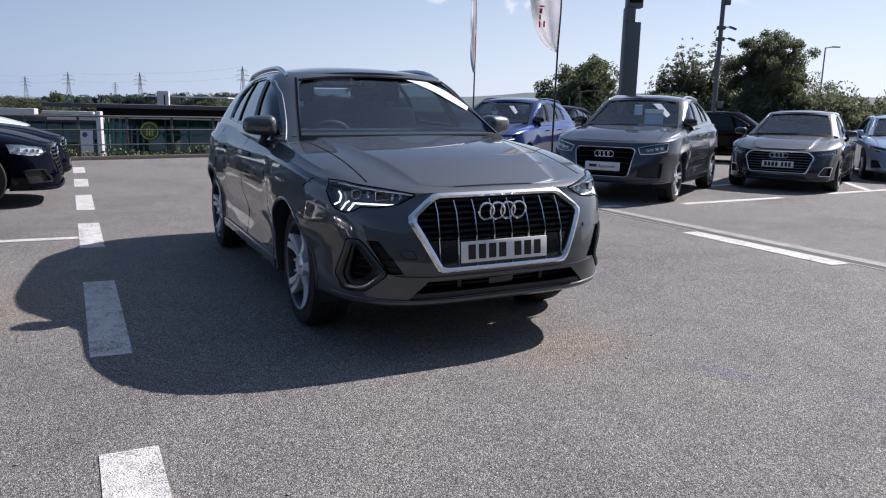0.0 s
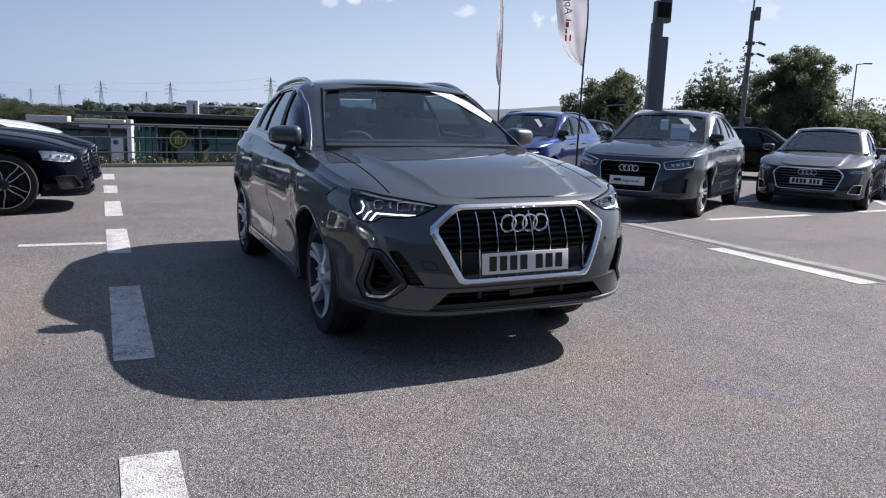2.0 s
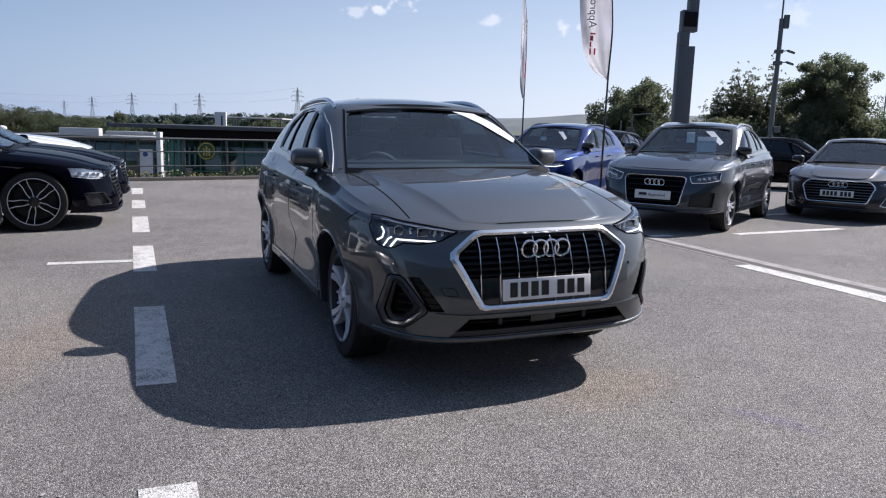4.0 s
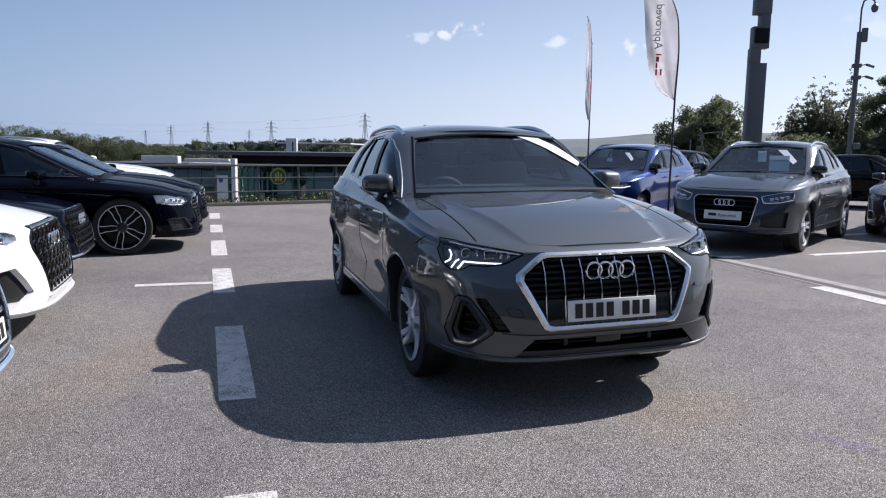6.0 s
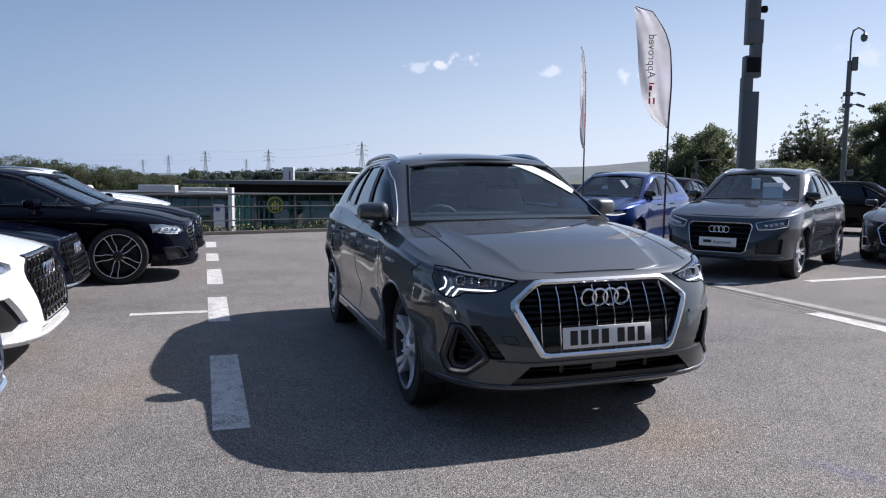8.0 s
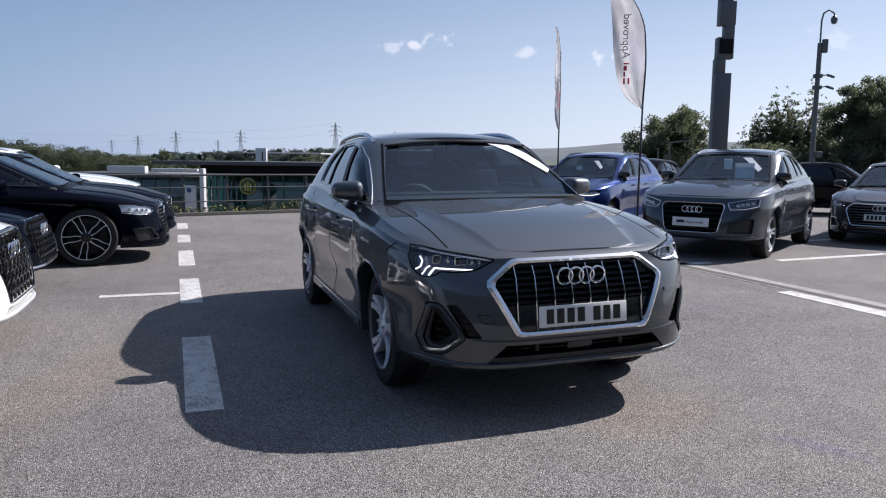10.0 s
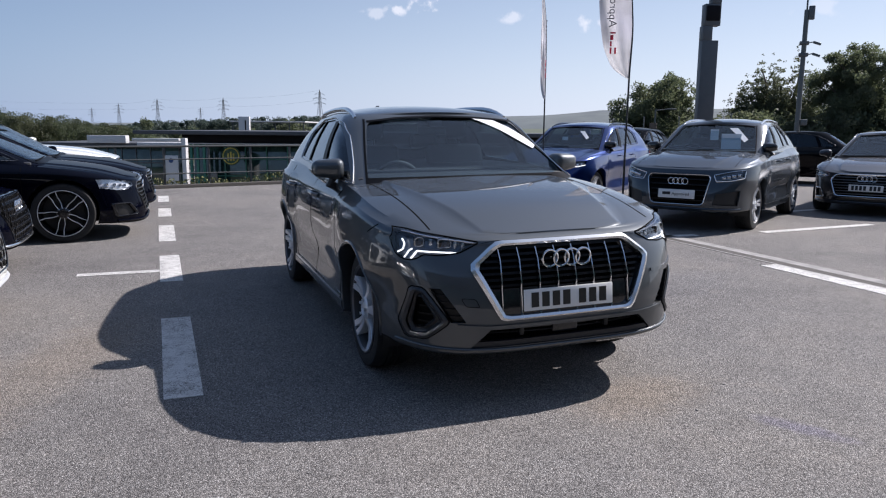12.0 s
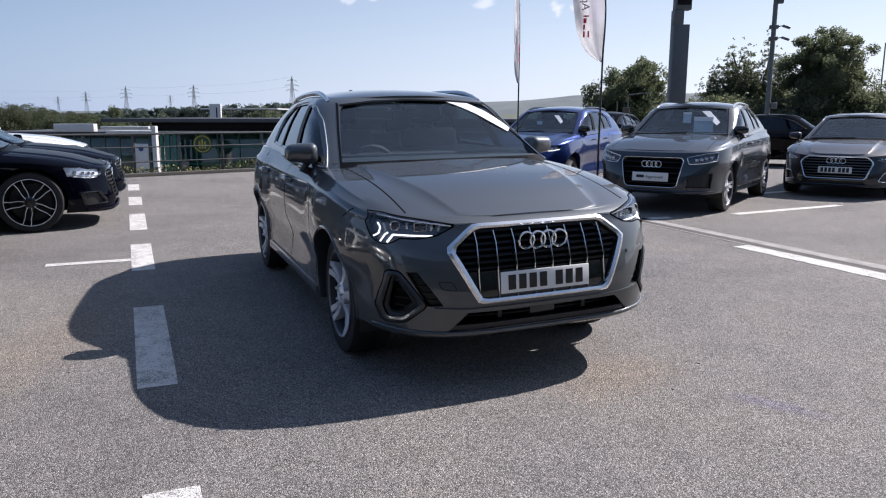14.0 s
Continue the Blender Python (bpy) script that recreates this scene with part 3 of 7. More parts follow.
    lathe(bm, [(rim * 0.27, h * 0.0), (rim * 0.27, face + 0.004), (rim * 0.2, face - 0.01), (rim * 0.15, face - 0.012), (rim * 0.14, face - 0.006), (0.001, face - 0.006)], 28)
    for k in range(5):
        a = 2 * math.pi * k / 5 + 0.3
        tube(bm, [(face - 0.006, rim * 0.21 * math.cos(a), rim * 0.21 * math.sin(a)), (face - 0.02, rim * 0.21 * math.cos(a), rim * 0.21 * math.sin(a))], 0.009, 6)
    got["hub"] = mesh_of("hub", bm, ALLOY if style != "black" else BLACK_ALLOY, 40)
    return got


def add_wheels(car, P):
    got = wheel_meshes(P["name"], P["tyre"], P["rim"], P.get("tyre_width", 0.235), P.get("wheel_style", "silver"), P.get("spokes", 5))
    for x in (-1, 1):
        for y in (0.0, P["wb"]):
            w = new("wheel")
            w.parent = car
            w.location = (x * (P["track"] if y < 1 else P.get("rear_track", P["track"])), y, P["tyre"])
            w.rotation_euler = (0.35 * y + 0.2, 0, math.pi if x > 0 else 0.0)
            w["label"] = P.get("wheel_label", "silver alloy wheel with a black tyre")
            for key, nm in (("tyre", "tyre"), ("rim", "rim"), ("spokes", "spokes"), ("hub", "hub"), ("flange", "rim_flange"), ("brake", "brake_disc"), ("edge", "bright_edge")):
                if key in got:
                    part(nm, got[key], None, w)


def seat_mesh(bm, x, y, z, w=0.50, h=0.58, lean=0.28):
    m = Matrix.Translation((x, y, z)) @ Matrix.Rotation(-lean, 4, "X")
    box(bm, -w / 2, w / 2, -0.06, 0.07, 0, h, 0.05, m, 3)
    box(bm, -0.13, 0.13, -0.05, 0.05, h + 0.05, h + 0.24, 0.04, m, 3)
    for s in (-0.05, 0.05):
        tube(bm, [m @ Vector((s, 0, h - 0.02)), m @ Vector((s, 0, h + 0.08))], 0.008, 6)


def car(P):
    """A car from its dimensions: body, glazed cabin, wheels and fittings as parts."""
    root = thing(P["name"], P["label"], P.get("category", "car"), P.get("group", ""), P.get("pose", Matrix()))
    yf, yr, wb, w = P["yf"], P["yr"], P["wb"], P["w"]
    zt, zs = smooth_table(P["top_edge"]), smooth_table(P["shoulder"])
    zb = P["sill"]
    lip = P.get("lip", zb)
    low = table([(yf, lip), (yf + 0.5, lip + 0.02), (0.45, zb), (wb - 0.45, zb), (yr - 0.4, zb + 0.04), (yr, zb + 0.08)])
    y1, y2 = P.get("y1", 0.02), wb

    def between(f, extra=0.0):
        return lambda y: low(y) + f * (zs(y) - low(y)) + extra

    n0, n1 = P.get("n_low", 4.0), P.get("n_high", 2.8)
    nr = P.get("n_rear", 4.5)
    fine, mf = P.get("counts", (16, 18, 10)), P.get("mf", 2.0)
    k1, k2, k3, k4, k5, k6 = P.get("flank", (0.022, 0.018, 0.01, 0.0, 0.004, 0.016))
    waist, rake = P.get("waist", -0.012), P.get("rake", 0.1)
    layers = [half_ring(yf + 0.20, yr - 0.2, w - 0.13, n0, nr, lambda y: low(y) + 0.005, y1, y2, mf=mf, counts=fine),
              half_ring(yf + 0.03, yr - 0.06, w - 0.035, n0, nr, low, y1, y2, mf=mf, counts=fine),
              half_ring(yf + 0.005, yr - 0.03, w - k1, n0, nr, between(0.12), y1, y2, mf=mf, counts=fine),
              half_ring(yf, yr - 0.01, w - k2, n0, nr, between(0.36), y1, y2, waist, mf=mf, counts=fine),
              half_ring(yf + rake * 0.15, yr, w - k3, n0 * 0.6 + n1 * 0.4, nr, between(0.58), y1, y2, P.get("waist_mid", waist), mf=mf, counts=fine),
              half_ring(yf + rake * 0.45, yr - 0.01, w - k4, n1 + 0.2, nr, between(0.8), y1, y2, 0.012, mf=mf, counts=fine),
              half_ring(yf + rake * 0.75, yr - 0.03, w - k5, n1, nr, between(0.955), y1, y2, 0.010, mf=mf, counts=fine),
              half_ring(yf + rake * 0.85, yr - 0.04, w - k6, n1, nr, between(1.0, 0.012), y1, y2, 0.004, mf=mf, counts=fine),
              half_ring(yf + rake * 1.25, yr - 0.10, w - P.get("tuck", 0.075), n1 + P.get("n_top", 0.0), nr, zt, y1, y2, -0.016, mf=mf, counts=fine)]
    centre = smooth_table(P["centre"])
    crease = table(P["crease"])

    def crown(x, y, ex, ez):
        a, c = min(crease(y), 0.8 * ex), max(centre(y), ez)
        d = P.get("dome", 0.008)
        ridge = P.get("ridge", 0.016) * min(1, max(0, (c - ez) / 0.05))
        if x <= a:
            return c - d * (x / a) ** 2 * min(1, (c - ez) / 0.03)
        t = (x - a) / (ex - a)
        top = c - d * min(1, (c - ez) / 0.03)
        return ez + (top - ez) * (1 - (0.5 * t + 0.5 * t * t)) - ridge * min(1, t / 0.14) * (1 - t)

    bm = ring_loft(layers, 3, crown, crease)
    # swollen wings over the wheels, hollowed door panels between them
    swell = P.get("blister", 0.0)
    for v in bm.verts:
        if swell and abs(v.co.x) > 0.6 and v.co.z < zs(v.co.y) + 0.03:
            k = min(1.0, max(0.0, (v.co.y + 0.48) / 0.25))
            up = max(0.0, 1 - abs((v.co.z - 0.91 + 0.13 * k) / (0.27 + 0.17 * k)) ** 3) * min(1.0, (abs(v.co.x) - 0.6) / 0.2)
            out = (1.0 if v.co.y < 0.08 else math.exp(-((v.co.y - 0.08) / 0.42) ** 4)) + math.exp(-((v.co.y - wb) / 0.46) ** 4)
            v.co.x += math.copysign(swell * up * out, v.co.x)
    body_skin = Skin(bm)
    # wheel wells, grille and other openings go into the shell
    cutter = bmesh.new()
    for y, r in ((0.0, P.get("arch", P["tyre"] + 0.045)), (wb, P.get("arch", P["tyre"] + 0.045))):
        for s in (-1, 1):
            ring = [(y + r * math.cos(2 * math.pi * k / 40), P["tyre"] + 0.012 + r * math.sin(2 * math.pi * k / 40)) for k in range(40)]
            prism(cutter, ring, "x", s * (w - 0.36), s * (w + 0.3))
    for poly, depth in P.get("nose_cuts", ()):
        lay = [body_skin.lay(p, "front") for p in poly]
        back = max(p.y for p in lay) + depth
        prism(cutter, poly, "y", -3.0, back)
    bm = cut(bm, cutter)
    body = part("body", bm, P["paint"], root, P.get("paint_label", ""), 24)
    for y in (0.0, wb):
        for s in (-1, 1):
            lining = bmesh.new()
            r = P.get("arch", P["tyre"] + 0.045) - 0.004
            rows = []
            for k in range(25):
                a = math.pi * (1.12 - 1.24 * k / 24)
                rows.append([lining.verts.new((s * xx, y + r * math.cos(a), P["tyre"] + 0.012 + r * math.sin(a))) for xx in (w - 0.35, w - 0.07)])
            for p, q in zip(rows, rows[1:]):
                lining.faces.new((p[0], p[1], q[1], q[0]))
            part("wheel_well_lining", lining, TRIM, body)
    # cabin shell with its window openings
    C = P["cabin"]
    roof = smooth_table(C["roof"])

    def cab(offset):
        rows = []
        for k, (z0, zm, z1, cyf, cyr, cw, n) in enumerate(C["layers"]):
            f = smooth_table([(cyf - 0.05, z0), (C.get("mid", 1.7), zm), (yr, z1)])
            rows.append(half_ring(cyf + offset, cyr - offset, cw - offset, n, C.get("nr", 3.5), (lambda y, f=f: f(y) - offset * 0.8), cyf + C.get("corner", 0.42), cyr - C.get("tail", 0.5), 0.0, taper=C.get("taper", 0.04) + C.get("tumble", 0.0) * (0.0, 0.0, 0.4, 0.9, 1.0)[k]))
        def rcrown(x, y, ex, ez):
            c = max(roof(y) - offset, ez)
            return ez + (c - ez) * (1 - (x / ex) ** 2.4)
        return ring_loft(rows, 3, rcrown, lambda y: 0.3, 5)

    outer = cab(0.0)
    cabin_skin = Skin(outer)
    cutter = cab(0.035)
    shell = cut(outer, cutter)
    cutter = bmesh.new()
    for up, lo in C["windows"]:
        poly = list(up) + list(reversed(lo))
        poly = [p for i, p in enumerate(poly) if i == 0 or (Vector(p) - Vector(poly[i - 1])).length > 1e-4]
        poly = rounded(poly, 0.035, 3)
        prism(cutter, poly, "x", -1.3, 1.3)
    up, lo = C["screen"]
    poly = rounded(list(up) + list(reversed(lo)), 0.05, 3)
    prism(cutter, poly, "y", -1.5, C["screen_to"])
    up, lo = C["rear"]
    poly = rounded(list(up) + list(reversed(lo)), 0.05, 3)
    prism(cutter, poly, "y", C["rear_from"], yr + 1.5)
    shell = cut(shell, cutter)
    # the shell's foot stays out of the cabin: what dips below the deck is left out of sight
    part("cabin_shell", shell, P["paint"], root, P.get("paint_label", ""), 24)
    for b in (0, 1):
        line = C["screen"][b]
        off, broad = (0.003, 0.012) if b == 0 else (0.004, 0.05)
        part("screen_border", cabin_skin.strip([(x, z + off) for x, z in line], "front", broad, 0.004, 24), PILLAR_BLACK, root)
    for sg in (0, -1):
        part("screen_border", cabin_skin.strip([(C["screen"][1][sg][0] * 1.015, C["screen"][1][sg][1] - 0.01), (C["screen"][0][sg][0] * 1.02, C["screen"][0][sg][1] + 0.02)], "front", 0.014, 0.004, 16), PILLAR_BLACK, root)
    part("windscreen", cabin_skin.patch([(x, z + 0.004) for x, z in C["screen"][0]], C["screen"][1], "front", -0.006, 0.003, 14, 8), SCREEN, root, "clear laminated windscreen glass")
    part("rear_window", cabin_skin.patch(*C["rear"], "rear", -0.008, 0.003, 10, 5), TINTED, root, "dark tinted rear glass")
    for up, lo in C["windows"]:
        for side in ("right", "left"):
            part("side_window", cabin_skin.patch(up, lo, side, -0.008, 0.003, 10, 6), TINTED, root, "dark tinted side glass")
    # black pillars between the side windows
    for k, (a, b) in enumerate(C.get("pillars", ())):
        for side in ("right", "left"):
            part("window_pillar", cabin_skin.strip([a, b], side, C.get("pillar_width", (0.075, 0.075))[k], 0.001, 8, None, 0.012), PILLAR_BLACK, root, "gloss black window pillar")
    if C.get("trim"):
        for side in ("right", "left"):
            bm = bmesh.new()
            loop = C["trim"]
            line = [cabin_skin.lay(p, side, 0.004) for p in chain(loop + [loop[0]], 60)[:-1]]
            tube(bm, line, C.get("trim_radius", 0.0045), 6, closed=True)
            part("window_trim", bm, P.get("trim_paint", DARK_CHROME), root, "thin bright window surround")
    # cabin floor, dashboard, seats, steering wheel (right-hand drive: x < 0)
    deck_z = zt(1.0)
    bm = bmesh.new()
    cy0, cy1 = C["layers"][1][3], C["layers"][1][4]
    box(bm, -w + 0.16, w - 0.16, cy0 + 0.10, cy0 + 0.55, deck_z - 0.06, max(zt(cy0), centre(cy0)) + 0.012, 0.03)
    part("dashboard", bm, CABIN, root, "dark moulded dashboard")
    bm = bmesh.new()
    box(bm, -w + 0.14, w - 0.14, cy0 + 0.45, min(cy1, yr - 0.2) - 0.1, deck_z - 0.2, max(centre(y) for y in (cy0 + 0.5, cy0 + 1.0, cy0 + 1.5)) + 0.008, 0.02)
    part("cabin_floor", bm, CABIN, root)
    for x in (-0.37, 0.37):
        bm = bmesh.new()
        seat_mesh(bm, x, C["seat_y"], deck_z - 0.36 + C.get("seat_up", 0))
        part("front_seat", bm, SEAT, root, "dark cloth front seat with headrest")
    bm = bmesh.new()
    m = Matrix.Translation((0, C["seat_y"] + 0.85, deck_z - 0.36 + C.get("seat_up", 0))) @ Matrix.Rotation(-0.3, 4, "X")
    box(bm, -0.62, 0.62, -0.06, 0.08, 0, 0.52, 0.05, m, 3)
    for x in (-0.4, 0.4):
        box(bm, x - 0.13, x + 0.13, -0.05, 0.05, 0.53, 0.66, 0.04, m, 3)
    part("rear_bench", bm, SEAT, root, "dark cloth rear bench")
    bm = bmesh.new()
    m = Matrix.Translation((-0.37, cy0 + 0.60, deck_z + C.get("wheel_up", -0.07))) @ Matrix.Rotation(radians(-65), 4, "X")
    tube(bm, [m @ Vector((0.185 * math.cos(a), 0.185 * math.sin(a), 0)) for a in [2 * math.pi * k / 36 for k in range(36)]], 0.016, 8, closed=True)
    box(bm, -0.07, 0.07, -0.06, 0.06, -0.03, 0.02, 0.02, m)
    box(bm, -0.18, 0.18, -0.015, 0.015, -0.01, 0.01, 0.005, m)
    part("steering_wheel", bm, CABIN, root, "black steering wheel")
    bm = bmesh.new()
    top = C["screen"][0][2]
    glass_y = cabin_skin.lay((0.0, top[1] - 0.012), "front").y
    box(bm, -0.115, 0.115, glass_y + 0.10, glass_y + 0.13, top[1] - 0.135, top[1] - 0.07, 0.014, None, 3)
    box(bm, -0.05, 0.05, glass_y + 0.012, glass_y + 0.11, top[1] - 0.075, top[1] - 0.02, 0.012)
    part("rear_view_mirror", bm, TRIM, root, "black interior mirror below the roof")
    # mirrors
    for s in (-1, 1):
        mx, my, mz = P["mirror"]
        mx -= P.get("mirror_in", 0.0) * (s > 0)
        bm = bmesh.new()
        box(bm, -0.094, 0.094, -0.06, 0.06, -0.072, 0.072, 0.045, None, 4)
        for v in bm.verts:
            k = (v.co.x + 0.094) / 0.188
            v.co.z *= 0.85 + 0.2 * k
            v.co.y *= 0.8 + 0.3 * k
            if v.co.y < 0:
                v.co.y *= 1.35
            if v.co.z < 0:
                v.co.z *= 0.72 + 0.28 * k
        bmesh.ops.transform(bm, matrix=Matrix.Translation((s * mx, my, mz)) @ Matrix.Rotation(s * radians(12), 4, "Z") @ Matrix.Diagonal((-s * 1.14, 1, 1, 1)), verts=bm.verts)
        ob = part("door_mirror", bm, P.get("mirror_paint", P["paint"]), root, P.get("mirror_label", "body-coloured door mirror"))
        bm = bmesh.new()
        tube(bm, [(s * (w - 0.10), my + 0.02, mz - 0.13), (s * (w - 0.02), my + 0.01, mz - 0.10), (s * (mx - 0.05), my, mz - 0.04)], [0.035, 0.03, 0.028], 8)
        part("mirror_arm", bm, TRIM, ob)
        bm = bmesh.new()
        box(bm, -0.082, 0.082, -0.002, 0.004, -0.042, 0.05, 0.001, Matrix.Translation((s * mx, my + 0.072, mz)) @ Matrix.Rotation(s * radians(12), 4, "Z"))
        part("mirror_glass", bm, BRIGHT, ob)
    if P.get("rails"):
        for s in ("right", "left"):
            sg = -1 if s == "right" else 1
            bm = bmesh.new()
            y0, y3, rx0, rx1 = P["rails"]
            line = []
            for k in range(17):
                t = k / 16
                y = y0 + (y3 - y0) * t
                base = cabin_skin.lay((sg * (rx0 + (rx1 - rx0) * t), y), "top")
                line.append(base + Vector((0, 0, 0.028 * min(1, 6 * t, 6 * (1 - t)) - 0.004)))
            tube(bm, line, [0.012 + 0.007 * min(1, 8 * min(k, 16 - k) / 16) for k in range(17)], 8)
            part("roof_rail", bm, P.get("rail_paint", CHROME), root, P.get("rail_label", "satin aluminium roof rail"))
    # tail lamps and rear plate
    for s in (-1, 1):
        zz = zs(yr)
        part("tail_lamp", body_skin.patch([(s * 0.45, zz - 0.02), (s * (w - 0.08), zz - 0.01)], [(s * 0.45, zz - 0.14), (s * (w - 0.06), zz - 0.15)], "rear", 0.012, 0.02, 8, 3), RED_LENS, root, "red tail lamp")
    add_wheels(root, P)
    return root, body_skin, cabin_skin


def rings_emblem(root, skin, x, z, r, proud, label="four linked chrome rings", pitch=1.47):
    bm = bmesh.new()
    c = skin.lay((x, z), "front") + Vector((0, -proud, 0))
    for k in range(4):
        cx = c.x + (k - 1.5) * r * pitch
        off = 0.002 * (k % 2)
        tube(bm, [(cx + r * math.cos(a), c.y - off, c.z + r * math.sin(a)) for a in [2 * math.pi * i / 32 for i in range(32)]], r * 0.135, 8, closed=True)
    return part("emblem", bm, BRIGHT, root, label)


def number_plate(root, y, z, w=0.52, h=0.111, bars=(4, 3), tilt=4.0, front=True, rows=None):
    m = Matrix.Translation((0, y, z)) @ Matrix.Rotation(radians(-tilt if front else tilt), 4, "X")
    bm = bmesh.new()
    box(bm, -w / 2, w / 2, -0.004, 0.004, -h / 2, h / 2, 0.0035, m)
    plate = part("number_plate", bm, PLATE_WHITE, root, "white reflective plate with black lettering")
    if bars:
        pitch = 0.0605
        total = (sum(bars) - 1) * pitch + 0.033
        x = -total / 2
        for g in bars:
            for k in range(g):
                bm = bmesh.new()
                box(bm, x - 0.021, x + 0.021, -0.0065, -0.004, -0.038, 0.038, 0, m)
                part("plate_mark", bm, PLATE_BLACK, plate)
                x += pitch
            x += 0.033
    return plate, m


HERO = dict(
    name="compact_suv", trim_paint=CHROME, label="grey metallic compact SUV standing on the car park, headlamps lit", category="car", paint=GREY_PAINT,
    yf=-0.925, yr=3.56, wb=2.68, w=0.922, sill=0.25, lip=0.288, rake=0.115, n_low=4.3, n_high=4.0, n_top=0.2, mf=2.6, y1=0.02, tyre=0.352, rim=0.262, track=0.757, rear_track=0.785, arch=0.392, counts=(18, 32, 10), blister=0.026, flank=(0.024, 0.020, 0.002, 0.014, 0.030, 0.040), waist_mid=-0.004,
    tuck=0.085, waist=-0.032,
    shoulder=[(-0.93, 0.835), (-0.45, 0.895), (0.0, 0.95), (0.6, 0.98), (1.8, 1.0), (2.8, 1.02), (3.56, 1.01)],
    top_edge=[(-0.93, 0.865), (-0.75, 0.885), (-0.45, 0.940), (-0.2, 0.982), (0.0, 1.010), (0.5, 1.058), (1.0, 1.078), (2.0, 1.105), (2.8, 1.125), (3.56, 1.11)],
    centre=[(-0.93, 0.845), (-0.78, 0.889), (-0.62, 0.941), (-0.45, 0.991), (-0.2, 1.038), (0.1, 1.073), (0.42, 1.096), (0.8, 1.10), (3.0, 1.12), (3.56, 1.10)], ridge=0.015,
    crease=[(-0.9, 0.39), (-0.65, 0.42), (-0.43, 0.465), (-0.2, 0.515), (0.3, 0.60)],
    cabin=dict(
        layers=[(1.0, 1.05, 1.07, 0.26, 3.50, 0.862, 9.0), (1.055, 1.10, 1.125, 0.38, 3.47, 0.855, 9.0), (1.28, 1.32, 1.32, 0.77, 3.36, 0.780, 8.5), (1.465, 1.495, 1.45, 1.05, 3.24, 0.690, 8.0), (1.516, 1.54, 1.49, 1.15, 3.16, 0.630, 7.0)],
        roof=[(1.1, 1.525), (1.3, 1.560), (1.7, 1.592), (2.2, 1.592), (2.8, 1.56), (3.2, 1.51)], corner=0.30, tail=0.5, tumble=0.08,
        windows=[([(0.55, 1.098), (0.70, 1.183), (1.0, 1.352), (1.22, 1.446), (1.62, 1.484), (2.22, 1.470), (2.44, 1.38), (2.43, 1.19)], [(0.55, 1.09), (0.76, 1.118), (1.88, 1.160), (2.43, 1.180)])],
        screen=([(-0.545, 1.462), (-0.3, 1.488), (0, 1.498), (0.3, 1.488), (0.600, 1.462)], [(-0.705, 1.07), (-0.35, 1.07), (0, 1.07), (0.35, 1.07), (0.795, 1.07)]), screen_to=1.45,
        rear=([(-0.5, 1.46), (0.5, 1.46)], [(-0.62, 1.2), (0.62, 1.2)]), rear_from=2.9,
        pillars=[((1.27, 1.115), (1.46, 1.492)), ((2.0, 1.15), (2.05, 1.488))], pillar_width=(0.11, 0.05),
        trim=[(0.485, 1.068), (0.67, 1.182), (0.985, 1.367), (1.21, 1.463), (1.62, 1.501), (2.25, 1.487), (2.52, 1.39), (2.48, 1.165), (1.88, 1.145), (0.75, 1.103)],
        seat_y=1.55),
    mirror=(0.912, 0.69, 1.155), mirror_in=0.06, rails=(1.18, 3.1, 0.60, 0.49),
)


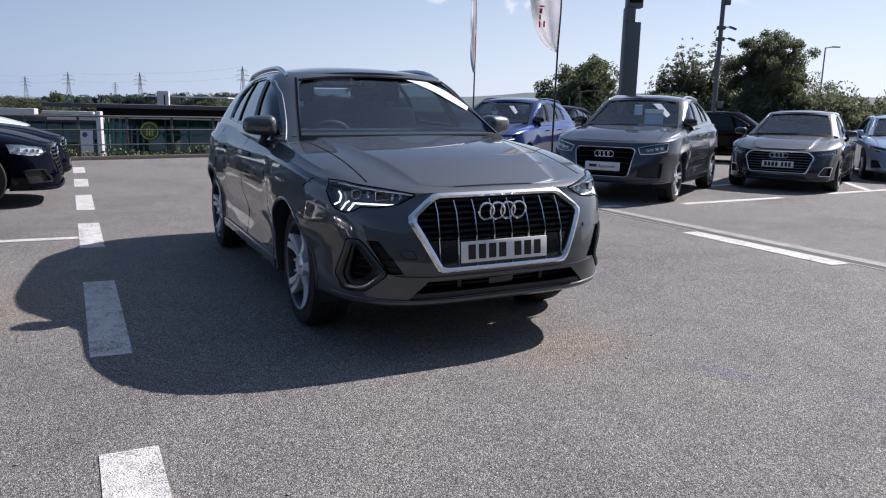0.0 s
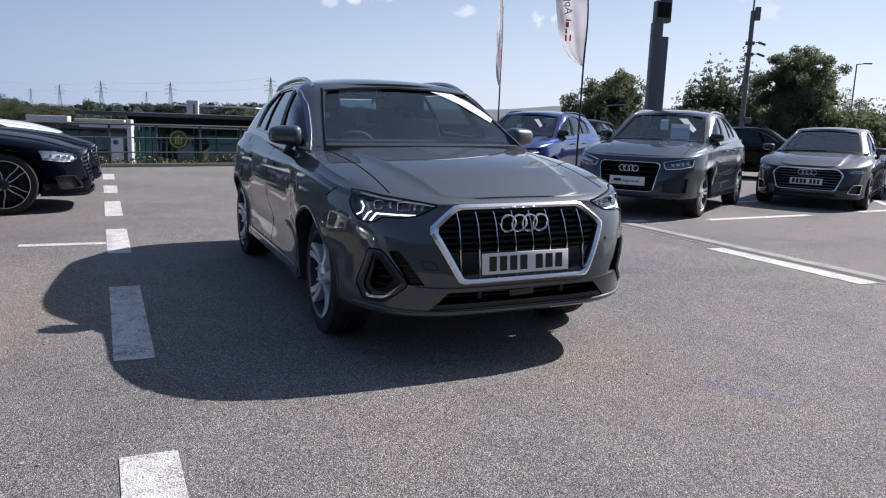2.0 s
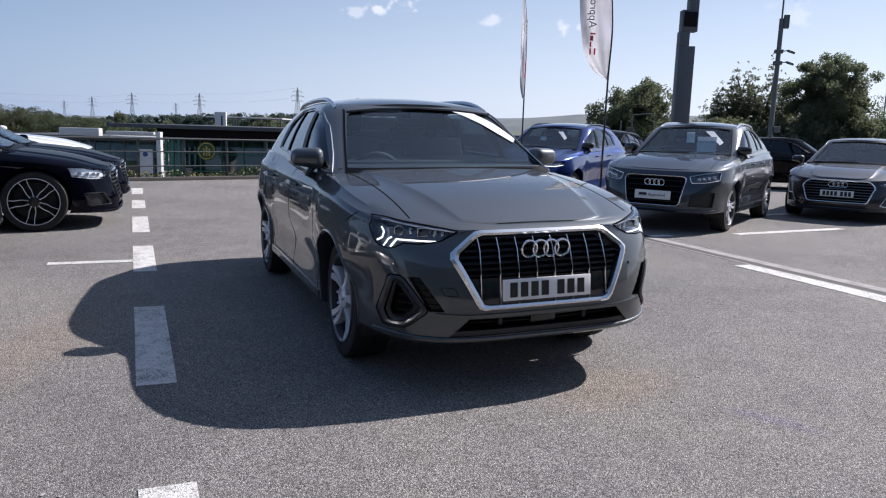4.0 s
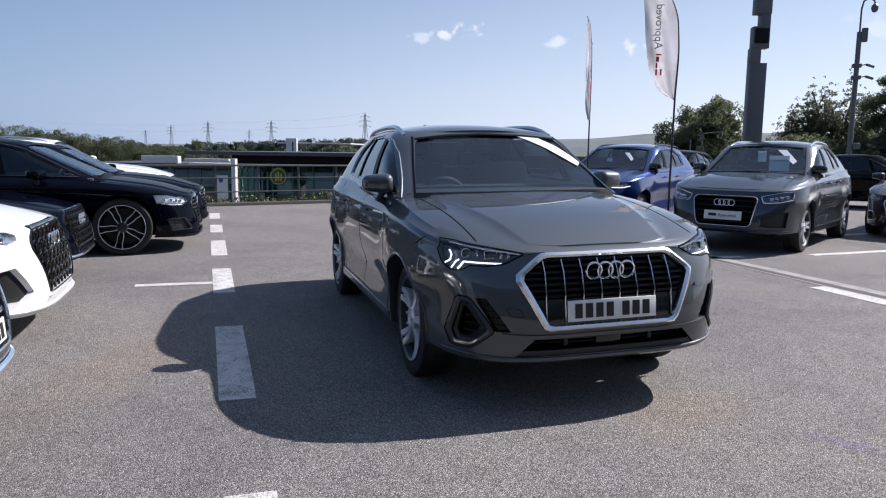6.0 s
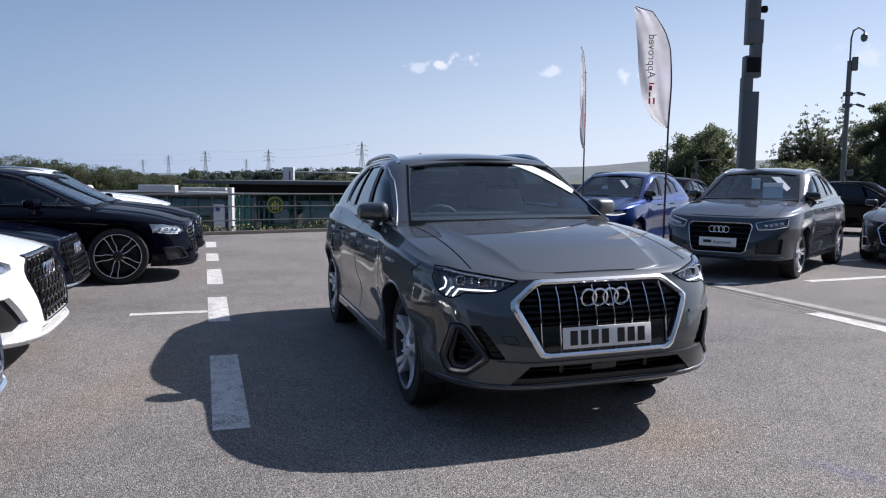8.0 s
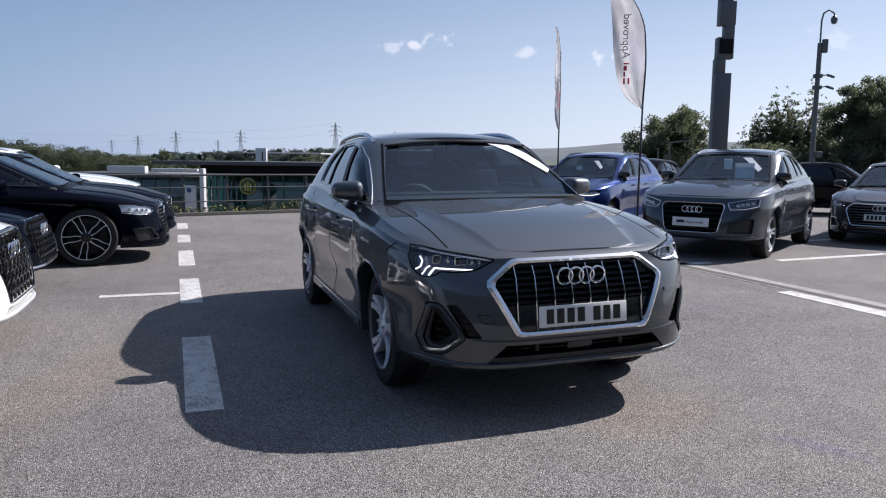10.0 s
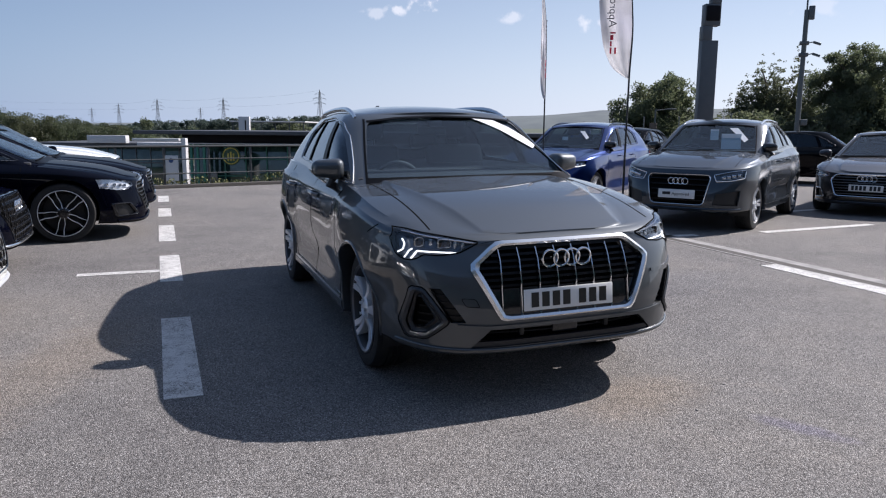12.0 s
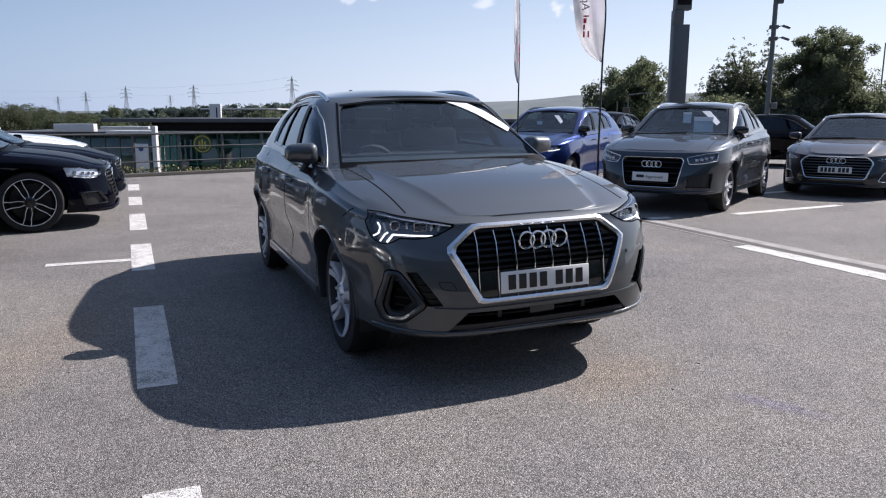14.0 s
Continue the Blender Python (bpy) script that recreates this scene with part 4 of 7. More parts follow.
def build_hero():
    P = HERO
    grille_out = rounded([(-0.532, 0.740), (-0.379, 0.857), (0.379, 0.857), (0.532, 0.740), (0.384, 0.464), (-0.384, 0.464)], 0.025)
    grille_in = rounded([(-0.488, 0.737), (-0.357, 0.833), (0.357, 0.833), (0.488, 0.737), (0.361, 0.488), (-0.361, 0.488)], 0.018)
    lamp_up = [(-0.819, 0.917), (-0.766, 0.912), (-0.707, 0.898), (-0.592, 0.880), (-0.461, 0.857)]
    lamp_lo = [(-0.841, 0.865), (-0.838, 0.821), (-0.831, 0.793), (-0.814, 0.768), (-0.780, 0.764), (-0.751, 0.776), (-0.724, 0.795), (-0.651, 0.792), (-0.558, 0.806), (-0.491, 0.838), (-0.461, 0.852)]
    lamp = lamp_up + lamp_lo[::-1]
    vent = [(-0.786, 0.632), (-0.736, 0.630), (-0.632, 0.465), (-0.724, 0.370), (-0.797, 0.364), (-0.819, 0.443)]
    vent_in = [(-0.771, 0.610), (-0.744, 0.609), (-0.660, 0.470), (-0.727, 0.400), (-0.784, 0.393), (-0.800, 0.444)]
    vent_core = [(-0.765, 0.582), (-0.749, 0.581), (-0.690, 0.476), (-0.730, 0.428), (-0.772, 0.422), (-0.783, 0.450)]
    slash = [(-0.718, 0.631), (-0.667, 0.632), (-0.557, 0.463), (-0.626, 0.461)]
    lower = [(-0.428, 0.430), (0.428, 0.430), (0.535, 0.330), (-0.535, 0.330)]
    cuts = [(grille_in, 0.05), (lower, 0.10)]
    for poly, d in ((lamp, 0.02), (vent_in, 0.05), (slash, 0.03)):
        cuts += [(poly, d), (mirrored(poly), d)]
    P = dict(P, nose_cuts=cuts)
    root, skin, cabin = car(P)
    # grille: dark ribs behind, chrome bars, broad surround
    part("grille_surround", skin.band(grille_out, grille_in, "front", 0.016, 0.05, 72), CHROME, root, "broad satin aluminium grille surround")
    part("grille_backing", skin.patch([(-0.475, 0.738), (-0.352, 0.827), (0.352, 0.827), (0.475, 0.738)], [(-0.475, 0.734), (-0.356, 0.492), (0.356, 0.492), (0.475, 0.734)], "front", -0.045, 0.004, 24, 8), GAP, root)
    half = table([(0.488, 0.355), (0.737, 0.480), (0.833, 0.352)])
    for k in range(7):
        z = 0.640 + k * 0.0305
        h = half(z) - 0.006
        part("grille_rib", skin.strip([(-h, z), (h, z)], "front", 0.012, -0.014, 22, None, 0.012), RIB_BLACK, root)
    part("plate_panel", skin.patch([(-half(0.625), 0.625), (half(0.625), 0.625)], [(-half(0.49), 0.49), (half(0.49), 0.49)], "front", -0.016, 0.01, 16, 4), GLOSS_BLACK, root)
    for k in range(8):
        x = (k - 3.5) * 0.1055
        ax = abs(x)
        top = 0.822 if ax < 0.357 else 0.737 + (0.488 - ax) / (0.488 - 0.357) * 0.093
        low = 0.490 if ax < 0.361 else 0.737 - (0.488 - ax) / (0.488 - 0.361) * 0.247
        bm = bmesh.new()
        line = [skin.lay((x * (1.0 if z < 0.75 else 0.985), z), "front", pr) for z, pr in ((top, -0.012), (0.76, 0.0), (0.65, 0.003), (0.625, -0.006), (low, -0.008))]
        tube(bm, line, 0.0048, 6)
        part("grille_bar", bm, BRIGHT, root, "slim bright vertical bar")
    rings_emblem(root, skin, 0.004, 0.760, 0.0435, 0.014)
    number_plate(root, -0.918, 0.560, tilt=4)
    # lower intake with its slats, a plain skid bar below it
    bm = bmesh.new()
    prism(bm, [(-0.425, 0.42), (0.425, 0.42), (0.53, 0.335), (-0.53, 0.335)], "y", -0.80, -0.79)
    part("lower_intake", bm, GAP, root, "black lower air intake")
    for z in (0.386, 0.405):
        bm = bmesh.new()
        tube(bm, [(x, -0.875 + 0.25 * x * x, z) for x in np.linspace(-0.44, 0.44, 9)], 0.005, 6)
        part("intake_slat", bm, TRIM, root)
    for x in (-0.25, 0.25):
        bm = bmesh.new()
        box(bm, x - 0.012, x + 0.012, -0.885, -0.80, 0.372, 0.422, 0.004)
        part("intake_strut", bm, TRIM, root)
    bm = bmesh.new()
    box(bm, -0.075, 0.075, -0.885, -0.85, 0.366, 0.422, 0.008)
    part("radar_cover", bm, GLOSS_BLACK, root, "smooth black sensor cover")
    part("skid_bar", skin.patch([(-0.503, 0.357), (0.503, 0.357)], [(-0.532, 0.331), (0.532, 0.331)], "front", -0.010, 0.03, 24, 3), SKID, root, "dark grey lower skid bar")
    # front lip
    bm = bmesh.new()
    line = [skin.lay((x, 0.318 + 0.02 * (abs(x) / 0.83) ** 3), "front", 0.004) for x in np.linspace(-0.83, 0.83, 41)]
    tube(bm, line, 0.0075, 8)
    part("front_lip", bm, P["paint"], root)
    # raised edge across the bumper, from below the lamps to the grille; cover of the towing eye
    for s in (-1, 1):
        part("bumper_ridge", skin.strip([(s * 0.807, 0.671), (s * 0.726, 0.658), (s * 0.649, 0.649), (s * 0.537, 0.651)], "front", 0.016, 0.006, 20, None, 0.012), P["paint"], root)
    bm = bmesh.new()
    tow = rounded([(-0.578, 0.585), (-0.508, 0.581), (-0.489, 0.539), (-0.555, 0.544)], 0.012)
    tube(bm, [skin.lay(p, "front", 0.0) for p in tow], 0.0016, 5, closed=True)
    part("towing_eye_cover", bm, GAP, root)
    # blade across the bumper above the lower intake
    part("bumper_blade", skin.strip([(-0.60, 0.447), (-0.44, 0.436), (0.44, 0.436), (0.60, 0.447)], "front", 0.018, 0.014, 40, None, 0.02), P["paint"], root)
    # lamps, vents on both sides
    for s in (-1, 1):
        def f(poly, s=s):
            return [(-s * p[0], p[1]) for p in poly]
        lampob = part("headlamp", skin.patch(f(lamp_up), f(lamp_lo), "front", -0.035, 0.01, 14, 5), LAMP_DARK, root, "LED headlamp with lit daytime strip")
        lens = part("lens", skin.patch(f(lamp_up), f(lamp_lo), "front", 0.003, 0.003, 14, 6), LENS, lampob, "clear lamp cover")
        lens.visible_shadow = False
        bm = bmesh.new()
        for pts, rad in (([(-0.803, 0.866), (-0.795, 0.845), (-0.806, 0.816), (-0.827, 0.800)], 0.0045), ([(-0.806, 0.776), (-0.783, 0.812), (-0.768, 0.822)], 0.0045),
                         ([(-0.780, 0.774), (-0.750, 0.813)], 0.0055), ([(-0.750, 0.813), (-0.575, 0.808)], 0.0045)):
            line = [skin.lay(q, "front", -0.010) for q in chain(f(pts), 12)]
            tube(bm, line, rad, 6)
        part("daytime_strip", bm, DAYLIGHT_LED, lampob, "bright white daytime running strip")
        # a round dipped-beam lens and a square main-beam lens, each in a bright bezel
        for cx, cz, wd, ht, soft in ((-0.741, 0.856, 0.046, 0.046, 0.020), (-0.630, 0.852, 0.066, 0.042, 0.006)):
            c = skin.lay((-s * cx, cz), "front", -0.016)
            bm = bmesh.new()
            box(bm, c.x - wd / 2, c.x + wd / 2, c.y - 0.012, c.y + 0.02, c.z - ht / 2, c.z + ht / 2, 0.005)
            part("projector", bm, GLOSS_BLACK, lampob)
            bm = bmesh.new()
            ring = rounded([(c.x - wd / 2, c.z - ht / 2), (c.x + wd / 2, c.z - ht / 2), (c.x + wd / 2, c.z + ht / 2), (c.x - wd / 2, c.z + ht / 2)], soft)
            tube(bm, [(p[0], c.y - 0.012, p[1]) for p in ring], 0.0018, 6, closed=True)
            part("bezel", bm, LAMP_SILVER, lampob)
        for cx, cz in ((-0.690, 0.856), (-0.576, 0.846), (-0.540, 0.842)):
            c = skin.lay((-s * cx, cz), "front", -0.020)
            bm = bmesh.new()
            box(bm, c.x - 0.008, c.x + 0.008, c.y - 0.006, c.y + 0.02, c.z - 0.016, c.z + 0.016, 0.004)
            part("reflector", bm, LAMP_SILVER, lampob)
        bm = bmesh.new()
        line = [skin.lay(q, "front", -0.004) for q in chain(f([(-0.790, 0.905), (-0.765, 0.902), (-0.705, 0.888), (-0.592, 0.871), (-0.48, 0.853)]), 24)]
        tube(bm, line, 0.0045, 6)
        part("lamp_edge", bm, LAMP_SILVER, lampob)
        bm = bmesh.new()
        tube(bm, [skin.lay(q, "front", 0.001) for q in chain(f(lamp + [lamp[0]]), 48)[:-1]], 0.0038, 6, closed=True)
        part("lamp_seal", bm, GAP, lampob)
        around = [((x + 0.728) * 1.08 - 0.728, (z - 0.495) * 1.05 + 0.495) for x, z in vent]
        bm = skin.band(rounded(f(vent), 0.014), rounded(f(vent_in), 0.012), "front", 0.012, 0.05, 40)
        vent_frame = part("vent_surround", bm, VENT_GREY, root, "satin dark grey air vent surround")
        # black band on the skin in place of a recess round the vent
        part("vent_recess", skin.band(rounded(f(around), 0.014), rounded(f(vent), 0.014), "front", 0.0025, 0.01, 40), GAP, vent_frame)
        part("vent_step", skin.band(rounded(f(vent_in), 0.012), rounded(f(vent_core), 0.01), "front", -0.018, 0.03, 40), TRIM, vent_frame)
        up, lo = f([(-0.775, 0.585), (-0.735, 0.585)]), f([(-0.79, 0.41), (-0.68, 0.42)])
        part("vent_grille", skin.patch(up, lo, "front", -0.042, 0.01, 6, 6), GAP, vent_frame)
        for z in (0.45, 0.49, 0.53):
            bm = skin.strip(f([(-0.775, z), (-0.690 - (z - 0.45) * 0.5, z)]), "front", 0.007, -0.030, 8)
            part("vent_slat", bm, RIB_BLACK, vent_frame)
        part("bumper_recess", skin.patch(f([(-0.714, 0.627), (-0.671, 0.628)]), f([(-0.622, 0.464), (-0.562, 0.466)]), "front", -0.03, 0.01, 4, 6), RIB_BLACK, root)
        for k in range(4):
            z = 0.49 + 0.035 * k
            xa = -0.622 - (z - 0.464) * 0.52
            part("recess_slat", skin.strip(f([(xa - 0.004, z), (xa + 0.052, z)]), "front", 0.008, -0.018, 4, None, 0.008), RIB_BLACK, root)
        # panel gaps: black strips on the skin paint the shade in them
        side = "right" if s < 0 else "left"
        part("panel_gap", skin.strip([(s * 0.66, -0.63), (s * 0.668, -0.33), (s * 0.677, -0.015), (s * 0.70, 0.46)], "top", 0.008, 0.0012, 30, None, 0.004), GAP, root)
        part("panel_gap", skin.strip([(0.52, 1.03), (0.46, 0.75), (0.47, 0.45), (0.50, 0.28)], side, 0.007, 0.0012, 20, None, 0.004), GAP, root)
        part("panel_gap", skin.strip([(1.35, 1.08), (1.36, 0.75), (1.36, 0.45), (1.34, 0.30)], side, 0.007, 0.0012, 20, None, 0.004), GAP, root)
        part("panel_gap", skin.strip([(2.40, 1.10), (2.44, 0.90), (2.30, 0.62), (2.20, 0.40), (2.12, 0.30)], side, 0.007, 0.0012, 20, None, 0.004), GAP, root)
        part("panel_gap", skin.strip([(-0.295, 0.868), (-0.345, 0.893), (-0.392, 0.918)], side, 0.006, 0.0012, 10, None, 0.004), GAP, root)
        for y in (1.22, 2.22):
            bm = bmesh.new()
            line = [skin.lay(q, side, pr) for q, pr in zip([(y - 0.11, 0.945), (y - 0.08, 0.947), (y + 0.06, 0.952), (y + 0.10, 0.953)], [0.002, 0.038, 0.038, 0.002])]
            tube(bm, line, 0.013, 8)
            part("door_handle", bm, P["paint"], root, "body-coloured door handle")
        # arch lips
        for y in (0.0, P["wb"]):
            bm = bmesh.new()
            r = P["arch"] + 0.012
            line = []
            for k in range(33):
                a = math.pi * (1.10 - 1.20 * k / 32)
                line.append(skin.lay((y + r * math.cos(a), max(0.27, 0.364 + r * math.sin(a))), side, 0.0))
            tube(bm, line, 0.008, 8)
            part("arch_lip", bm, P["paint"], root)
        bm = skin.patch([(0.42, 0.32), (2.26, 0.32)], [(0.42, 0.245), (2.26, 0.245)], side, 0.012, 0.02, 12, 2)
        part("sill_trim", bm, P["paint"], root)
        bm = skin.strip([(0.46, 0.335), (2.24, 0.335)], side, 0.012, 0.014, 12)
        part("sill_line", bm, CHROME, root, "thin bright sill strip")
    bm = bmesh.new()
    tube(bm, [skin.lay((x, 0.860 - 0.012 * max(0.0, abs(x) - 0.38) / 0.08), "front", 0.0) for x in np.linspace(-0.45, 0.45, 41)], 0.0016, 5)
    part("panel_gap", bm, GAP, root)
    # wipers
    for a, b in (((-0.62, 1.066), (0.05, 1.082)), ((0.10, 1.070), (0.62, 1.078))):
        bm = bmesh.new()
        line = [cabin.lay(q, "front", 0.012) for q in chain([a, ((a[0] + b[0]) / 2, max(a[1], b[1]) + 0.002), b], 10)]
        tube(bm, line, 0.004, 6)
        part("wiper", bm, GAP, root)
    bm = bmesh.new()
    box(bm, -0.66, 0.66, 0.40, 0.50, 1.03, 1.066, 0.01)
    part("cowl_panel", bm, GAP, root)
    # sun strip sticker behind the screen, seen from in front at the left-hand top corner
    bm = cabin.patch([(0.42, 1.488), (0.56, 1.411), (0.64, 1.345), (0.695, 1.285)], [(0.275, 1.488), (0.34, 1.462), (0.458, 1.40), (0.645, 1.262)], "front", 0.001, 0.0015, 14, 3)
    part("screen_sticker", bm, PAPER, root, "white strip sticker across the windscreen corner")
    bm = bmesh.new()
    foot = cabin.lay((0.0, 2.7), "top")
    prism(bm, [(foot.y - 0.07, foot.z - 0.01), (foot.y + 0.06, foot.z - 0.01), (foot.y + 0.07, foot.z + 0.045), (foot.y + 0.04, foot.z + 0.055)], "x", -0.012, 0.012)
    part("roof_aerial", bm, P["paint"], root, "small fin aerial")
    # the body leans a little on its springs
    lean = Matrix.Translation((0, 0, 0.36)) @ Matrix.Rotation(radians(-1.0), 4, "Y") @ Matrix.Translation((0, 0, -0.354))
    for child in root.children:
        if not child.name.startswith("wheel") or child.name.startswith("wheel_well"):
            child.matrix_basis = lean @ child.matrix_basis
    return root


build_hero()


# ---- ground, road markings ----
FENCE_A, FENCE_D = Vector((-2.05, 14.12)), Vector((0.96, 0.28))


def fence_y(x):
    return FENCE_A.y + (x - FENCE_A.x) * FENCE_D.y / FENCE_D.x


def ground_mesh():
    bm = bmesh.new()
    poly = [(-60, -60), (60, -60), (60, 26), (14, 34), (14, fence_y(14) - 0.05), (-60, fence_y(-60) - 0.05)]
    lo = [bm.verts.new((x, y, -0.4)) for x, y in poly]
    hi = [bm.verts.new((x, y, 0.0)) for x, y in poly]
    bm.faces.new(hi)
    bm.faces.new(lo[::-1])
    for k in range(6):
        bm.faces.new((lo[k], lo[(k + 1) % 6], hi[(k + 1) % 6], hi[k]))
    return bm


solid("pavement", ground_mesh(), ASPHALT, "grey worn asphalt car park surface", "car park", kind="structure")


def marking(x0, x1, y0, y1, x0b=None, x1b=None):
    bm = bmesh.new()
    x0b, x1b = (x0 if x0b is None else x0b), (x1 if x1b is None else x1b)
    lo = [bm.verts.new(p) for p in ((x0, y0, 0.001), (x1, y0, 0.001), (x1b, y1, 0.001), (x0b, y1, 0.001))]
    hi = [bm.verts.new(v.co + Vector((0, 0, 0.003))) for v in lo]
    bm.faces.new(hi)
    for k in range(4):
        bm.faces.new((lo[k], lo[(k + 1) % 4], hi[(k + 1) % 4], hi[k]))
    solid("road_marking", bm, LINE, "worn white painted parking line on asphalt", "road marking", "parking lines", kind="structure")


for y0, y1 in ((-5.9, -4.15), (-3.14, -1.39), (-0.225, 1.528), (2.935, 4.41), (5.49, 7.11), (8.24, 9.48), (10.70, 12.0)):
    xa, xb = -1.998 - 0.0155 * y0, -1.998 - 0.0155 * y1
    marking(xa - 0.005, xa + 0.195, y0, y1, xb - 0.005, xb + 0.20)
marking(-2.80, -2.06, 3.43, 3.56)



# ---- the other cars ----
SALOON = dict(
    yf=-0.88, yr=3.88, wb=2.82, w=0.918, sill=0.20, lip=0.19, rake=0.09, n_low=4.4, n_high=3.4, n_top=0.2, y1=0.02, tyre=0.33, rim=0.245, track=0.79, arch=0.37, tuck=0.09,
    shoulder=[(-0.9, 0.67), (-0.45, 0.75), (0.0, 0.81), (0.6, 0.85), (2.0, 0.88), (3.0, 0.90), (3.9, 0.89)],
    top_edge=[(-0.9, 0.70), (-0.7, 0.73), (-0.4, 0.80), (0.0, 0.87), (0.5, 0.925), (1.2, 0.955), (2.5, 0.975), (3.3, 0.985), (3.88, 0.97)],
    centre=[(-0.9, 0.71), (-0.7, 0.76), (-0.4, 0.85), (0.0, 0.915), (0.42, 0.955), (0.8, 0.96), (3.0, 0.99), (3.3, 1.015), (3.88, 1.0)],
    crease=[(-0.9, 0.40), (-0.5, 0.46), (0.4, 0.50), (1.0, 0.5)],
    cabin=dict(
        layers=[(0.87, 0.92, 0.95, 0.26, 3.40, 0.815, 6.0), (0.935, 0.962, 0.985, 0.40, 3.26, 0.805, 6.0), (1.15, 1.18, 1.16, 0.86, 2.95, 0.715, 6.0), (1.315, 1.35, 1.31, 1.20, 2.68, 0.625, 6.0), (1.365, 1.395, 1.37, 1.32, 2.55, 0.565, 5.5)],
        roof=[(1.25, 1.375), (1.5, 1.41), (1.9, 1.43), (2.3, 1.42), (2.7, 1.38)], corner=0.38, tail=0.45, mid=1.9, taper=0.03,
        windows=[([(0.70, 0.985), (1.0, 1.14), (1.28, 1.28), (1.50, 1.335)], [(0.70, 0.978), (1.42, 0.992)]),
                 ([(1.58, 1.342), (2.0, 1.335), (2.28, 1.285)], [(1.50, 0.994), (2.40, 1.005)]),
                 ([(2.36, 1.255), (2.52, 1.19), (2.72, 1.06)], [(2.47, 1.01), (2.76, 1.02)])],
        screen=([(-0.50, 1.325), (-0.25, 1.345), (0, 1.35), (0.25, 1.345), (0.50, 1.325)], [(-0.665, 0.945), (-0.33, 0.945), (0, 0.945), (0.33, 0.945), (0.665, 0.945)]), screen_to=1.6,
        rear=([(-0.46, 1.33), (0.46, 1.33)], [(-0.60, 1.06), (0.60, 1.06)]), rear_from=2.3,
        pillars=[((1.46, 0.985), (1.54, 1.345)), ((2.435, 1.005), (2.32, 1.275))], pillar_width=(0.07, 0.07),
        trim=[(0.62, 0.965), (1.0, 1.165), (1.28, 1.305), (1.54, 1.362), (2.0, 1.358), (2.34, 1.295), (2.55, 1.205), (2.84, 1.02), (2.4, 0.992), (1.4, 0.98)],
        seat_y=1.65, seat_up=0.05, wheel_up=-0.06),
    mirror=(0.95, 0.72, 1.0))


def scaled(P, sx=1.0, sy=1.0, sz=1.0, **more):
    """The same car in other proportions."""
    def yz(rows):
        return [(y * sy, z * sz) for y, z in rows]

    def xz(rows):
        return [(x * sx, z * sz) for x, z in rows]
    C = P["cabin"]

    def even(rows):
        half = [r for r in xz(rows) if r[0] <= 0]
        return half + [(-x, z) for x, z in reversed(half[:-1])]
    cabin = dict(C, layers=[(a * sz, b * sz, c * sz, d * sy, e * sy, w * sx, n) for a, b, c, d, e, w, n in C["layers"]], roof=yz(C["roof"]),
                 windows=[(yz(u), yz(l)) for u, l in C["windows"]], screen=(even(C["screen"][0]), even(C["screen"][1])), rear=(xz(C["rear"][0]), xz(C["rear"][1])),
                 pillars=[tuple(yz(p)) for p in C["pillars"]], trim=yz(C["trim"]), trim_radius=0.0045, screen_to=C["screen_to"] * sy, rear_from=C["rear_from"] * sy,
                 mid=C.get("mid", 1.7) * sy, seat_y=C["seat_y"] * sy)
    out = dict(P, yf=P["yf"] * sy, yr=P["yr"] * sy, wb=P["wb"] * sy, w=P["w"] * sx, sill=P["sill"] * sz, lip=P["lip"] * sz, track=P["track"] * sx, rear_track=P.get("rear_track", P["track"]) * sx,
               shoulder=yz(P["shoulder"]), top_edge=yz(P["top_edge"]), centre=yz(P["centre"]), crease=[(y * sy, x * sx) for y, x in P["crease"]], cabin=cabin, trim_paint=DARK_CHROME,
               mirror=(P["mirror"][0] * sx, P["mirror"][1] * sy, P["mirror"][2] * sz))
    if P.get("rails"):
        a, b, c, d = P["rails"]
        out["rails"] = (a * sy, b * sy, c * sx, d * sx)
    out.update(more)
    return out


def forward(P, d):
    """The car with its cabin moved d metres towards the nose."""
    C = P["cabin"]

    def yz(rows):
        return [(y - d, z) for y, z in rows]
    cabin = dict(C, layers=[(a, b, c, e - d, f - d, w, n) for a, b, c, e, f, w, n in C["layers"]], roof=yz(C["roof"]), windows=[(yz(u), yz(l)) for u, l in C["windows"]],
                 pillars=[tuple(yz(p)) for p in C["pillars"]], trim=yz(C["trim"]), screen_to=C["screen_to"] - d, rear_from=C["rear_from"] - d, mid=C.get("mid", 1.7) - d, seat_y=C["seat_y"] - d)
    return dict(P, cabin=cabin, mirror=(P["mirror"][0], P["mirror"][1] - d, P["mirror"][2]))


def honeycomb(skin, poly_half, z0, z1, cell, proud):
    bm = bmesh.new()
    row = 0
    z = z0
    while z < z1:
        h = poly_half(z)
        x = -h + (cell * 0.87 if row % 2 else 0)
        while x < h:
            if abs(x) < h - cell * 0.4:
                c = skin.lay((x, z), "front", proud)
                pts = [c + Vector((cell * 0.92 * math.cos(a), 0, cell * 0.92 * 0.72 * math.sin(a))) for a in [math.pi / 3 * k + math.pi / 6 for k in range(6)]]
                tube(bm, pts, cell * 0.13, 4, closed=True)
            x += cell * 1.74
        z += cell * 1.1
        row += 1
    return bm


